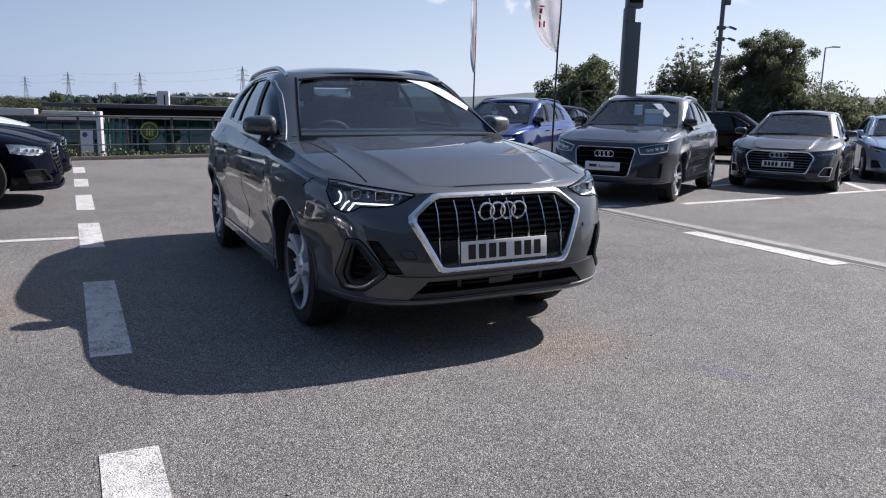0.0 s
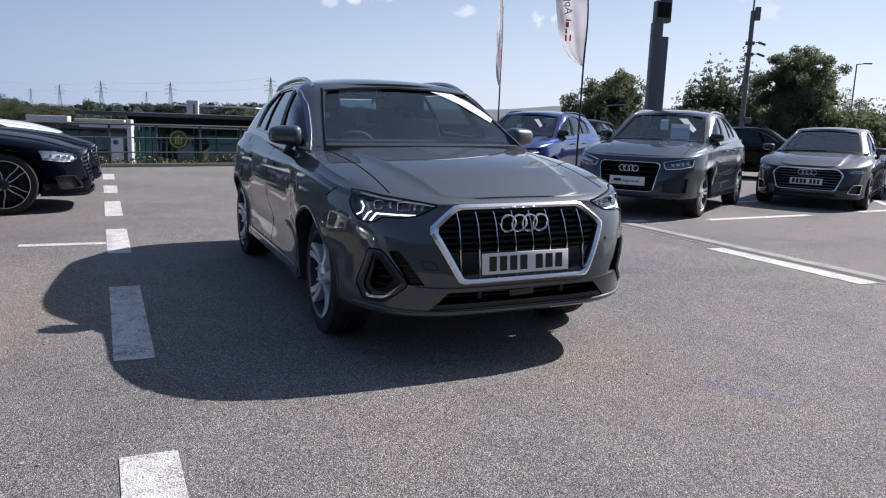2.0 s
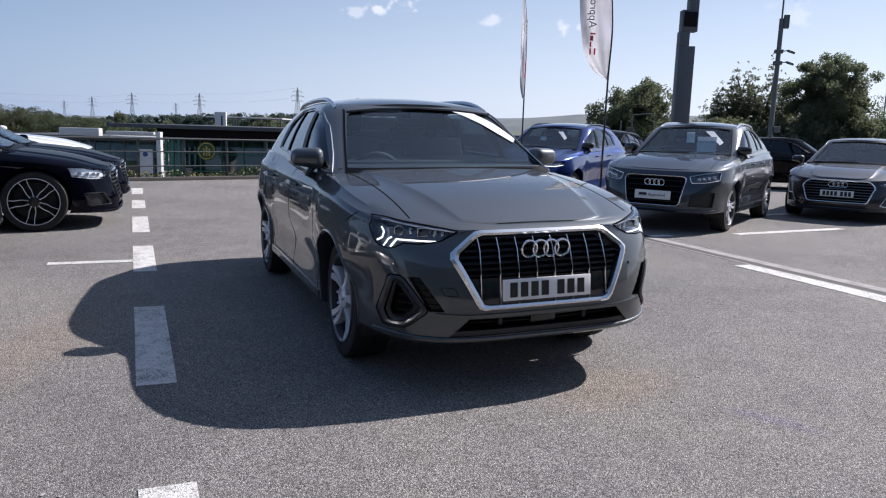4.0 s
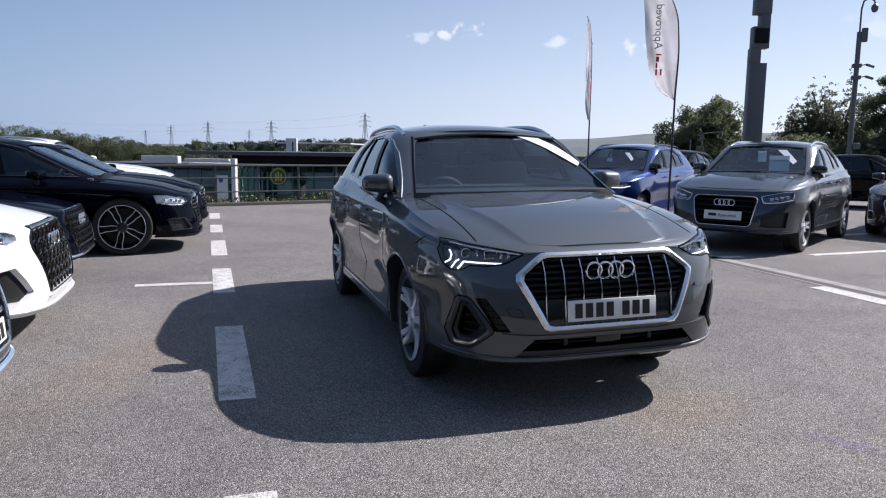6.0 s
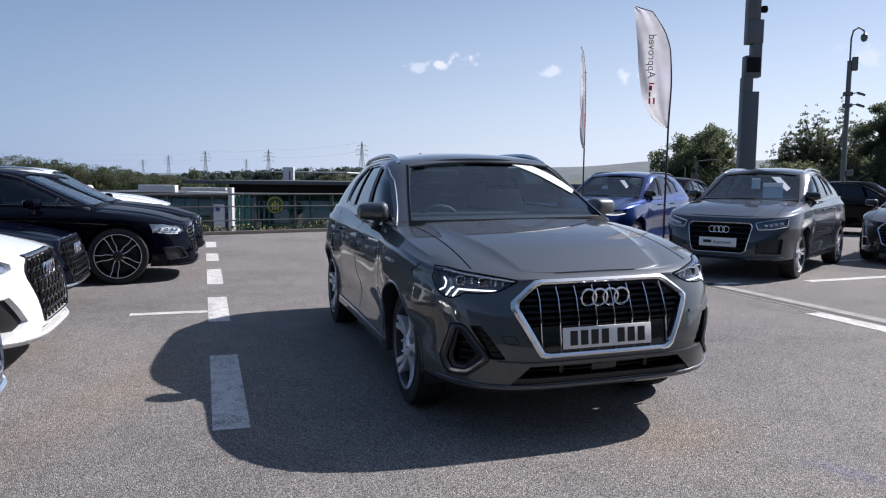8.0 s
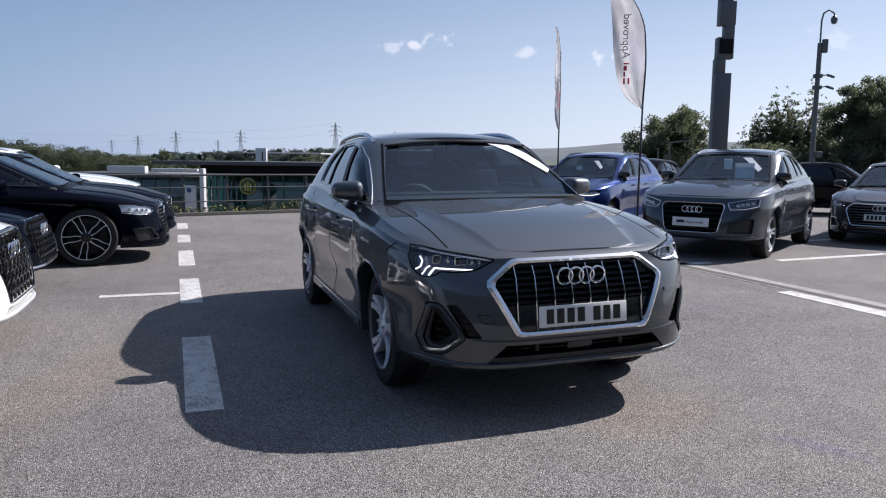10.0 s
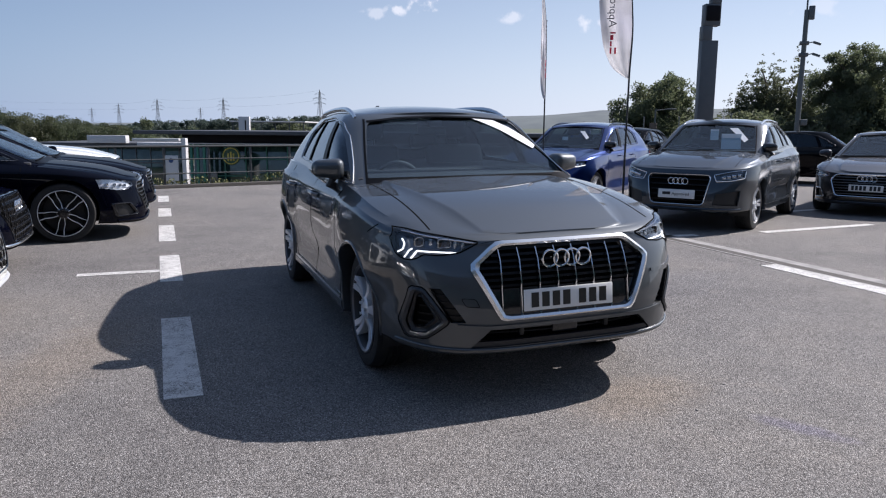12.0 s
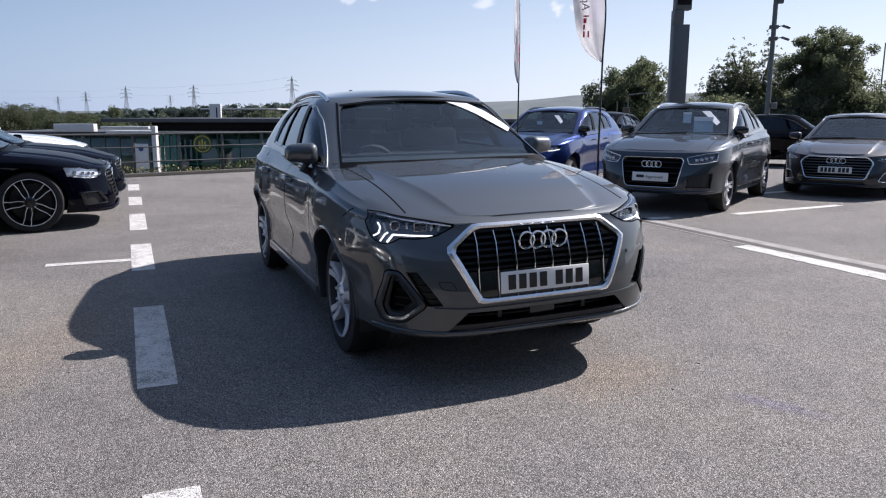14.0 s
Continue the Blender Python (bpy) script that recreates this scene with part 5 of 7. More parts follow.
def dressed(P, F):
    """A car with its nose fittings: grille, lamps, vents, plate, gaps and handles."""
    kx, kz = F.get("kx", 1.0), F.get("kz", 1.0)

    def q(poly):
        return [(x * kx, z * kz) for x, z in poly]
    g_out, g_in = rounded(q(F["grille_out"]), 0.03), rounded(q(F["grille_in"]), 0.025)
    up, lo = q(F["lamp_up"]), q(F["lamp_lo"])
    lamp = up + lo[::-1]
    cuts = [(g_in, 0.04)]
    for poly, d in [(lamp, 0.02)] + [(q(v), 0.04) for v in F.get("vents", ())]:
        cuts += [(poly, d), (mirrored(poly), d)]
    if F.get("lower"):
        cuts.append((q(F["lower"]), 0.06))
    P = dict(P, nose_cuts=cuts)
    root, skin, cabin = car(P)
    part("grille_surround", skin.band(g_out, g_in, "front", 0.012, 0.05, 56), F.get("surround", CHROME), root, F.get("surround_label", "satin aluminium grille surround"))
    zs = [z for _, z in g_in]
    z0, z1 = min(zs), max(zs)
    rows = sorted({round(z, 3) for z in zs})
    half = table([(z, max(x for x, zz in g_in if abs(zz - z) < 0.012)) for z in rows])
    side_r = [(half(z0 + (z1 - z0) * k / 6) * 0.985, z0 + (z1 - z0) * k / 6) for k in range(7)]
    back = skin.patch([(x, z) for x, z in [(-a, b) for a, b in side_r]], [(x, z) for x, z in side_r], "front", -0.04, 0.004, 6, 12)
    part("grille_backing", back, GAP, root)
    if F["style"] == "honeycomb":
        part("grille_mesh", honeycomb(skin, half, z0 + 0.02, z1 - 0.01, F.get("cell", 0.032), -0.014), GLOSS_BLACK, root, "gloss black honeycomb mesh")
    elif F["style"] == "slats":
        for k in range(F.get("count", 7)):
            z = z0 + (z1 - z0) * (k + 0.7) / (F.get("count", 7) + 0.4)
            h = half(z) - 0.01
            part("grille_slat", skin.strip([(-h, z), (h, z)], "front", F.get("slat", 0.014), -0.008, 18, None, 0.01), F.get("slat_paint", GREY_TRIM), root)
    if F.get("rings"):
        z, r = F["rings"]
        rings_emblem(root, skin, 0.0, z * kz, r, 0.004)
    if F.get("plate"):
        z, bars = F["plate"]
        y = min(skin.lay((x, z * kz), "front").y for x in (-0.26, 0, 0.26)) - 0.012
        plate, m = number_plate(root, y, z * kz, bars=bars, h=F.get("plate_h", 0.111), tilt=5)
        if F.get("dealer"):
            bm = bmesh.new()
            box(bm, -0.20, -0.085, -0.0065, -0.004, -0.016, 0.024, 0, m)
            part("brand_mark", bm, F["dealer"], plate)
            words(plate, "Approved", 0.062, F["dealer"], m @ pose(-0.065, -0.0068, -0.02, 90, 0, 0))
    for v in F.get("vents", ()):
        for s in (-1, 1):
            poly = [(-s * x * 1.0, z) for x, z in q(v)]
            zz = [z for _, z in poly]
            cx = sum(x for x, _ in poly) / len(poly)
            cz = sum(z for _, z in poly) / len(poly)
            ps = sorted(poly, key=lambda p: p[1])
            n = len(ps) // 2
            upc, loc = sorted(ps[n:]), sorted(ps[:n])
            part("vent_backing", skin.patch(upc, loc, "front", -0.035, 0.006, 6, 4), TRIM, root)
            if F.get("vent_edge"):
                inner = [((x - cx) * 0.86 + cx, (z - cz) * 0.86 + cz) for x, z in poly]
                part("vent_surround", skin.band(rounded(poly, 0.02), rounded(inner, 0.02), "front", 0.008, 0.03, 32), F["vent_edge"], root)
    if F.get("lower"):
        poly = q(F["lower"])
        part("lower_intake", skin.patch(poly[:2], [poly[3], poly[2]], "front", -0.045, 0.006, 14, 2), TRIM, root, "black lower air intake")
    bm = bmesh.new()
    zl = P["lip"] + 0.045
    tube(bm, [skin.lay((x, zl), "front", 0.006) for x in np.linspace(-P["w"] * 0.86, P["w"] * 0.86, 31)], 0.016, 8)
    part("front_lip", bm, F.get("lip_paint", P["paint"]), root)
    for s in (-1, 1):
        def f(poly, s=s):
            return [(-s * x, z) for x, z in poly]
        ob = part("headlamp", skin.patch(f(up), f(lo), "front", -0.03, 0.008, 10, 4), F.get("lamp_paint", LAMP_DARK), root, F.get("lamp_label", "clear-lensed headlamp"))
        part("lens", skin.patch(f(up), f(lo), "front", 0.003, 0.003, 10, 4), LENS, ob)
        a, b = chain(up, 6), chain(lo, 6)
        for k in range(1, 5):
            bm = bmesh.new()
            c = skin.lay(f([tuple((a[k] + b[k]) / 2)])[0], "front", -0.014)
            ht = (a[k] - b[k]).length * 0.3
            box(bm, c.x - 0.024, c.x + 0.024, c.y - 0.008, c.y + 0.02, c.z - ht / 2, c.z + ht / 2, 0.004)
            part("projector", bm, LAMP_SILVER, ob)
        bm = bmesh.new()
        drl = [tuple(p.lerp(r, F.get("drl_at", 0.82))) for p, r in zip(chain(up, 10), chain(lo, 10))]
        tube(bm, [skin.lay(p, "front", -0.007) for p in f(drl)], 0.006, 6)
        if F.get("lamp_rim"):
            rim = bmesh.new()
            tube(rim, [skin.lay(p, "front", 0.002) for p in chain(f(lamp + [lamp[0]]), 40)[:-1]], 0.0065, 6, closed=True)
            part("lamp_rim", rim, F["lamp_rim"], ob, "bright lamp edge")
        part("light_strip", bm, DAYLIGHT_LED if F.get("lit") else LAMP_SILVER, ob)
        side = "right" if s < 0 else "left"
        zs_ = smooth_table(P["shoulder"])
        part("panel_gap", skin.strip([(s * 0.70 * kx, P["yf"] + 0.30), (s * 0.70 * kx, 0.0), (s * 0.73 * kx, 0.42)], "top", 0.007, 0.0012, 24, None, 0.004), GAP, root)
        C = P["cabin"]
        y_b = (C["pillars"][0][0][0])
        y_f, y_r = C["windows"][0][1][0][0] - 0.12, C["pillars"][1][0][0] + 0.05
        for y in (y_f, y_b):
            part("panel_gap", skin.strip([(y, zs_(y) + 0.05), (y, 0.6), (y - 0.02, P["sill"] + 0.09)], side, 0.007, 0.0012, 16, None, 0.004), GAP, root)
        part("panel_gap", skin.strip([(y_r, zs_(y_r) + 0.05), (y_r - 0.1, 0.72), (P["wb"] - 0.50, P["sill"] + 0.09)], side, 0.007, 0.0012, 16, None, 0.004), GAP, root)
        for y in (y_b - 0.14, y_r - 0.2):
            bm = bmesh.new()
            z = zs_(y) - 0.045
            tube(bm, [skin.lay(p, side, pr) for p, pr in zip([(y - 0.11, z), (y - 0.08, z), (y + 0.06, z + 0.004), (y + 0.10, z + 0.004)], [0.002, 0.036, 0.036, 0.002])], 0.012, 8)
            part("door_handle", bm, F.get("handle_paint", P["paint"]), root)
        bm = skin.patch([(0.44, P["sill"] + 0.085), (P["wb"] - 0.42, P["sill"] + 0.085)], [(0.44, P["sill"] + 0.005), (P["wb"] - 0.42, P["sill"] + 0.005)], side, 0.01, 0.02, 10, 2)
        part("sill_trim", bm, F.get("sill_paint", P["paint"]), root)
    bm = bmesh.new()
    line = [cabin.lay(p, "front", 0.012) for p in chain([(P["cabin"]["screen"][1][0][0] + 0.06, P["cabin"]["screen"][1][0][1] + 0.008), (0.0, P["cabin"]["screen"][1][0][1] + 0.03), (0.1, P["cabin"]["screen"][1][0][1] + 0.03)], 8)]
    tube(bm, line, 0.006, 6)
    part("wiper", bm, GAP, root)
    if F.get("sticker"):
        sx0, sz0, sx1, sz1, wd = F["sticker"]
        part("screen_sticker", cabin.patch([(sx0 + wd, sz0), (sx1 + wd * 0.25, sz1 + wd * 0.35)], [(sx0, sz0), (sx1, sz1)], "front", 0.001, 0.0015, 10, 2), PAPER, root, "white strip sticker on the windscreen")
    for x0, x1, zb, zt, name in F.get("sheets", ()):
        bm = bmesh.new()
        yy = cabin.lay(((x0 + x1) / 2, (zb + zt) / 2), "front").y + 0.10
        box(bm, x0, x1, yy, yy + 0.002, zb, zt, 0, Matrix.Translation((0, 0, 0)))
        part("price_sheet", bm, PAPER, root, "white paper sheet behind the windscreen")
    return root, skin, cabin


def words(parent, text, size, mat, m, align="LEFT"):
    """Flat lettering as a mesh."""
    cu = bpy.data.curves.new("lettering", "FONT")
    cu.body, cu.size, cu.extrude, cu.align_x = text, size, 0.0006, align
    temp = new("lettering_curve", cu)
    bpy.context.view_layer.update()
    me = bpy.data.meshes.new_from_object(temp.evaluated_get(bpy.context.evaluated_depsgraph_get()))
    bpy.data.objects.remove(temp)
    bpy.data.curves.remove(cu)
    me.transform(m)
    me.materials.clear()
    me.materials.append(mat)
    ob = new("lettering", me)
    ob.parent = parent
    return ob


HEX = dict(grille_out=[(-0.545, 0.74), (-0.42, 0.85), (0.42, 0.85), (0.545, 0.74), (0.40, 0.42), (-0.40, 0.42)],
           grille_in=[(-0.515, 0.738), (-0.405, 0.832), (0.405, 0.832), (0.515, 0.738), (0.38, 0.438), (-0.38, 0.438)],
           lamp_up=[(-0.845, 0.89), (-0.74, 0.885), (-0.62, 0.868), (-0.545, 0.84)], lamp_lo=[(-0.845, 0.80), (-0.76, 0.772), (-0.64, 0.775), (-0.56, 0.80)],
           vents=[[(-0.82, 0.55), (-0.66, 0.60), (-0.56, 0.44), (-0.62, 0.38), (-0.80, 0.38)]], lower=[(-0.40, 0.36), (0.40, 0.36), (0.46, 0.31), (-0.46, 0.31)],
           style="honeycomb", rings=(0.745, 0.052))
LOW = dict(grille_out=[(-0.56, 0.60), (-0.46, 0.70), (0.46, 0.70), (0.56, 0.60), (0.46, 0.325), (-0.46, 0.325)],
           grille_in=[(-0.535, 0.60), (-0.445, 0.683), (0.445, 0.683), (0.535, 0.60), (0.44, 0.342), (-0.44, 0.342)],
           lamp_up=[(-0.84, 0.735), (-0.74, 0.728), (-0.64, 0.705), (-0.575, 0.685)], lamp_lo=[(-0.84, 0.665), (-0.76, 0.625), (-0.66, 0.625), (-0.58, 0.655)],
           vents=[[(-0.82, 0.45), (-0.70, 0.45), (-0.62, 0.30), (-0.80, 0.28)]], lower=[(-0.42, 0.295), (0.42, 0.295), (0.48, 0.245), (-0.48, 0.245)],
           style="slats", count=7, slat_paint=RIB_BLACK, rings=(0.628, 0.046))
WIDE = dict(HEX, grille_out=[(-0.60, 0.76), (-0.46, 0.89), (0.46, 0.89), (0.60, 0.76), (0.46, 0.37), (-0.46, 0.37)],
            grille_in=[(-0.585, 0.758), (-0.45, 0.878), (0.45, 0.878), (0.585, 0.758), (0.45, 0.382), (-0.45, 0.382)],
            lamp_up=[(-0.86, 0.90), (-0.76, 0.895), (-0.66, 0.88), (-0.60, 0.85)], lamp_lo=[(-0.86, 0.81), (-0.78, 0.782), (-0.68, 0.785), (-0.61, 0.81)],
            vents=[[(-0.83, 0.58), (-0.70, 0.62), (-0.60, 0.42), (-0.66, 0.36), (-0.81, 0.36)]], lower=[(-0.42, 0.345), (0.42, 0.345), (0.48, 0.30), (-0.48, 0.30)])
ROW = "parked cars"

# older grey compact SUV parked at an angle
dressed(scaled(HERO, 1.02, 0.985, 1.02, name="parked_suv", label="dark grey older compact SUV parked with price sheets behind the windscreen", group=ROW, paint=DARK_GREY_PAINT, pose=pose(5.60, 4.97, 0, 0, 0, -55.9),
               tyre=0.35, rim=0.265, mirror_paint=GLOSS_BLACK, mirror_label="gloss black door mirror", rail_paint=CHROME, ridge=0.008),
        dict(grille_out=[(-0.455, 0.775), (-0.41, 0.815), (0.41, 0.815), (0.455, 0.775), (0.385, 0.415), (0.34, 0.385), (-0.34, 0.385), (-0.385, 0.415)],
             grille_in=[(-0.440, 0.771), (-0.402, 0.804), (0.402, 0.804), (0.440, 0.771), (0.372, 0.420), (0.334, 0.396), (-0.334, 0.396), (-0.372, 0.420)],
             lamp_up=[(-0.84, 0.885), (-0.72, 0.870), (-0.48, 0.812)], lamp_lo=[(-0.84, 0.770), (-0.70, 0.735), (-0.52, 0.722)], lamp_rim=CHROME, lamp_paint=LAMP_DARK, drl_at=0.78,
             vents=[[(-0.81, 0.60), (-0.53, 0.55), (-0.50, 0.40), (-0.79, 0.39)]], lower=[(-0.32, 0.36), (0.32, 0.36), (0.36, 0.315), (-0.36, 0.315)],
             style="slats", surround=CHROME, count=5, slat_paint=RIB_BLACK, rings=(0.715, 0.044), plate=(0.535, ()), plate_h=0.125, dealer=PLATE_BLACK, sticker=(0.18, 1.47, 0.50, 1.25, 0.13),
             sheets=[(-0.10, 0.03, 1.28, 1.45, ""), (0.12, 0.42, 1.14, 1.38, "")], lit=False))
# blue crossover next to it
blue_car, _, blue_cabin = dressed(scaled(HERO, 0.99, 0.96, 0.99, name="parked_suv", label="metallic blue crossover with a dark roof parked beside the grey one", group=ROW, paint=BLUE_PAINT, pose=pose(4.9, 8.15, 0, 0, 0, -54),
               mirror_paint=GLOSS_BLACK, mirror_label="gloss black door mirror", rail_paint=GLOSS_BLACK, tyre=0.335, rim=0.25),
        dict(HEX, kz=0.99, style="slats", rings=None, sticker=(0.10, 1.40, 0.34, 1.24, 0.10), sheets=[(-0.22, -0.10, 1.22, 1.29, "")], lit=True))
bm = bmesh.new()
foot = blue_cabin.lay((0.0, 2.75), "top")
tube(bm, [foot, foot + Vector((0, 0.06, 0.12)), foot + Vector((0, 0.19, 0.36))], [0.008, 0.005, 0.003], 6)
part("aerial", bm, TRIM, blue_car, "thin black roof aerial")
# grey saloon
dressed(scaled(SALOON, 1.03, 1.0, 1.02, name="parked_saloon", label="dark grey saloon parked at an angle with a white plate", group=ROW, paint=SALOON_PAINT, pose=pose(9.85, 5.40, 0, 0, 0, -59)),
        dict(LOW, kx=1.03, kz=1.02, lamp_paint=LAMP_DARK, lamp_rim=GREY_TRIM, slat_paint=GREY_TRIM, plate=(0.475, (4, 3)), vent_edge=CHROME))
# pale blue and silver cars farther along
dressed(dict(SALOON, name="parked_saloon", label="pale blue saloon parked at the end of the row", group=ROW, paint=PALE_PAINT, pose=pose(14.3, 5.85, 0, 0, 0, -48)), dict(LOW))
dressed(scaled(HERO, 0.95, 0.93, 0.92, name="parked_hatchback", label="silver white hatchback parked in front of bushes", group=ROW, paint=SILVER_PAINT, pose=pose(20.6, 10.9, 0, 0, 0, -100), rails=None, tyre=0.32, rim=0.23),
        dict(HEX, kz=0.92))
dressed(scaled(SALOON, 1.0, 1.0, 1.02, name="parked_coupe", label="black coupe seen side on behind the saloon", group=ROW, paint=BLACK_PAINT, pose=pose(13.6, 13.4, 0, 0, 0, -137)), dict(LOW))
dressed(scaled(HERO, 1.0, 1.0, 0.95, name="parked_suv", label="black estate car parked behind the others", group=ROW, paint=BLACK_PAINT, pose=pose(9.2, 13.0, 0, 0, 0, -54), rails=None), dict(HEX, kz=0.95))
# left-hand row, noses towards the aisle
dressed(forward(scaled(SALOON, 1.045, 1.06, 1.03, name="parked_saloon", label="long black luxury saloon with black bright-edged wheels", group=ROW, paint=NAVY_PAINT, pose=pose(-3.16, 6.67, 0, 0, 0, 90), tyre=0.362, rim=0.282,
               arch=0.405, mirror=(0.985, 1.13, 1.02), wheel_style="black", wheel_label="black alloy wheel with bright machined edges"), 0.2), dict(LOW, kx=1.04, kz=1.03, lamp_paint=ALLOY, lamp_up=[(-0.86, 0.745), (-0.74, 0.735), (-0.64, 0.71), (-0.575, 0.69)], lamp_lo=[(-0.86, 0.635), (-0.76, 0.605), (-0.66, 0.612), (-0.58, 0.645)], surround=GLOSS_BLACK, surround_label="gloss black grille surround", vent_edge=GLOSS_BLACK))
dressed(scaled(SALOON, 1.02, 1.03, 1.0, name="parked_saloon", label="blue-black saloon parked in the next bay", group=ROW, paint=NAVY_PAINT, pose=pose(-3.08, 9.1, 0, 0, 0, 90), tyre=0.345, rim=0.26, arch=0.385),
        dict(LOW, kx=1.02, lamp_paint=LAMP_SILVER, surround=GLOSS_BLACK, surround_label="gloss black grille surround"))
dressed(scaled(HERO, 1.0, 1.06, 0.965, name="parked_estate", label="white estate car parked in the far bay", group=ROW, paint=WHITE_PAINT, pose=pose(-3.75, 11.6, 0, 0, 0, 90)), dict(HEX, kz=0.965))
dressed(scaled(HERO, 0.99, 1.0, 0.92, name="parked_suv", label="white sports SUV with a black honeycomb grille", group=ROW, paint=WHITE_PAINT, pose=pose(-4.05, 1.85, 0, 0, 0, 90), rails=None, wheel_style="black", lip=0.215),
        dict(WIDE, kz=0.91, grille_out=[(x * 0.88, z) for x, z in WIDE["grille_out"]], grille_in=[(x * 0.88, z) for x, z in WIDE["grille_in"]], surround=GLOSS_BLACK, surround_label="gloss black grille surround", cell=0.068, lamp_paint=LAMP_SILVER, lip_paint=ALLOY))
dressed(scaled(HERO, 0.97, 0.97, 0.83, name="parked_hatchback", label="blue-black hatchback with honeycomb grille and silver lip", group=ROW, paint=NAVY_PAINT, pose=pose(-4.22, 4.25, 0, 0, 0, 90), rails=None, tyre=0.335, rim=0.25),
        dict(WIDE, kz=0.83, cell=0.055, lip_paint=CHROME, surround=GLOSS_BLACK, surround_label="gloss black grille surround"))
dressed(scaled(HERO, 1.0, 1.0, 0.93, name="parked_suv", label="dark car with a slatted grille and pale lower lip", group=ROW, paint=DARK_GREY_PAINT, pose=pose(-3.92, -0.57, 0, 0, 0, 90), rails=None),
        dict(HEX, kz=0.93, style="slats", count=6, slat=0.024, slat_paint=CHROME, plate=(0.53, (4, 3)), lip_paint=PALE_PAINT))


# ---- distance: lower ground, woods, buildings, pylons ----
GRASS = material("rough_grass", (0.06, 0.078, 0.045), 0.9, vary=0.35, scale=0.4, second=(0.085, 0.095, 0.06), second_scale=0.05, bump=0.4, bump_scale=3)
# the hillside's bluish emission stands in for distance haze
HILL = material("far_hillside_haze", (0.06, 0.072, 0.066), 0.95, vary=0.4, scale=0.02, second=(0.035, 0.045, 0.045), second_scale=0.012, emit=(0.30, 0.35, 0.43), emit_strength=0.13)


def leafy(name, colour, second, scale, through_light=0.45):
    """Leaves: diffuse with light shining through."""
    m = material(name, colour, 0.55, vary=0.45, scale=scale, second=second, second_scale=scale * 0.4)
    n, l = m.node_tree.nodes, m.node_tree.links
    b = n["Principled BSDF"]
    src = b.inputs["Base Color"].links[0].from_socket
    tr = n.new("ShaderNodeBsdfTranslucent")
    l.new(src, tr.inputs["Color"])
    mx = n.new("ShaderNodeMixShader")
    mx.inputs["Fac"].default_value = through_light
    l.new(b.outputs[0], mx.inputs[1])
    l.new(tr.outputs[0], mx.inputs[2])
    l.new(mx.outputs[0], n["Material Output"].inputs["Surface"])
    return m


FLAG_CLOTH = leafy("white_flag_cloth", (0.86, 0.84, 0.88), (0.82, 0.81, 0.85), 3.0, 0.7)
LEAF = leafy("dark_leaves", (0.115, 0.137, 0.075), (0.13, 0.145, 0.082), 1.2, 0.6)
LEAF_OLIVE = leafy("olive_leaves", (0.10, 0.115, 0.065), (0.125, 0.13, 0.075), 1.0, 0.6)
WOODS = leafy("woodland_leaves", (0.068, 0.086, 0.044), (0.096, 0.104, 0.055), 0.12, 0.6)
# bluer than the near woods: distance haze is mixed into the leaf colour
FAR_WOODS = leafy("hazy_far_leaves", (0.062, 0.088, 0.074), (0.08, 0.10, 0.082), 0.05, 0.6)
BARK = material("grey_brown_bark", (0.09, 0.075, 0.06), 0.9, vary=0.3, scale=6, bump=0.6, bump_scale=20)
GALV = material("galvanised_steel", (0.11, 0.12, 0.12), 0.5, 0.4, vary=0.15, scale=12)
FENCE_STEEL = material("weathered_fence_steel", (0.055, 0.06, 0.062), 0.6, 0.3, vary=0.2, scale=9)
DARK_STEEL = material("dark_grey_steel", (0.10, 0.105, 0.11), 0.5, 0.3, vary=0.12, scale=5, bump=0.1, bump_scale=40)
PYLON = material("pylon_steel", (0.16, 0.17, 0.18), 0.6, 0.3, vary=0.1, scale=0.3)
CONCRETE = material("weathered_concrete", (0.32, 0.31, 0.29), 0.85, vary=0.2, scale=6, second=(0.2, 0.19, 0.18), second_scale=2.0, bump=0.3, bump_scale=40)
WHITE_CLAD_WORN = material("pale_worn_concrete", (0.27, 0.26, 0.25), 0.85, vary=0.2, scale=9, second=(0.19, 0.185, 0.18), second_scale=4, bump=0.4, bump_scale=60)
KERB = material("dark_stained_kerb", (0.06, 0.055, 0.05), 0.9, vary=0.3, scale=6, bump=0.4, bump_scale=30)
ROOF_GREY = material("grey_roof_sheet", (0.07, 0.075, 0.085), 0.7, 0.2, vary=0.12, scale=0.8)
FASCIA_DARK = material("dark_fascia", (0.012, 0.011, 0.013), 0.7, spec=0.1, vary=0.2, scale=1)
WHITE_CLAD = material("white_cladding", (0.5, 0.5, 0.5), 0.5, vary=0.06, scale=1.5)
GREEN_STEEL = material("green_painted_steel", (0.04, 0.17, 0.12), 0.45, 0.1, vary=0.2, scale=3)
SHOP_GLASS = material("dark_shop_glass", (0.018, 0.042, 0.038), 0.06, coat=0.6, vary=0.8, scale=1.3, second=(0.05, 0.10, 0.09), second_scale=0.8)
SIGN_GREEN = material("green_sign_enamel", (0.015, 0.06, 0.025), 0.4, vary=0.1, scale=2)
SIGN_GOLD = material("gold_sign_enamel", (0.45, 0.36, 0.06), 0.4, vary=0.15, scale=2)
SIGN_BLUE = material("blue_sign_enamel", (0.02, 0.06, 0.18), 0.4, vary=0.1, scale=3)
FLAG_RED = leafy("red_flag_print", (0.62, 0.10, 0.16), (0.66, 0.13, 0.18), 6.0, 0.7)
FLAG_GREY = leafy("grey_flag_print", (0.16, 0.16, 0.19), (0.19, 0.19, 0.22), 6.0, 0.6)
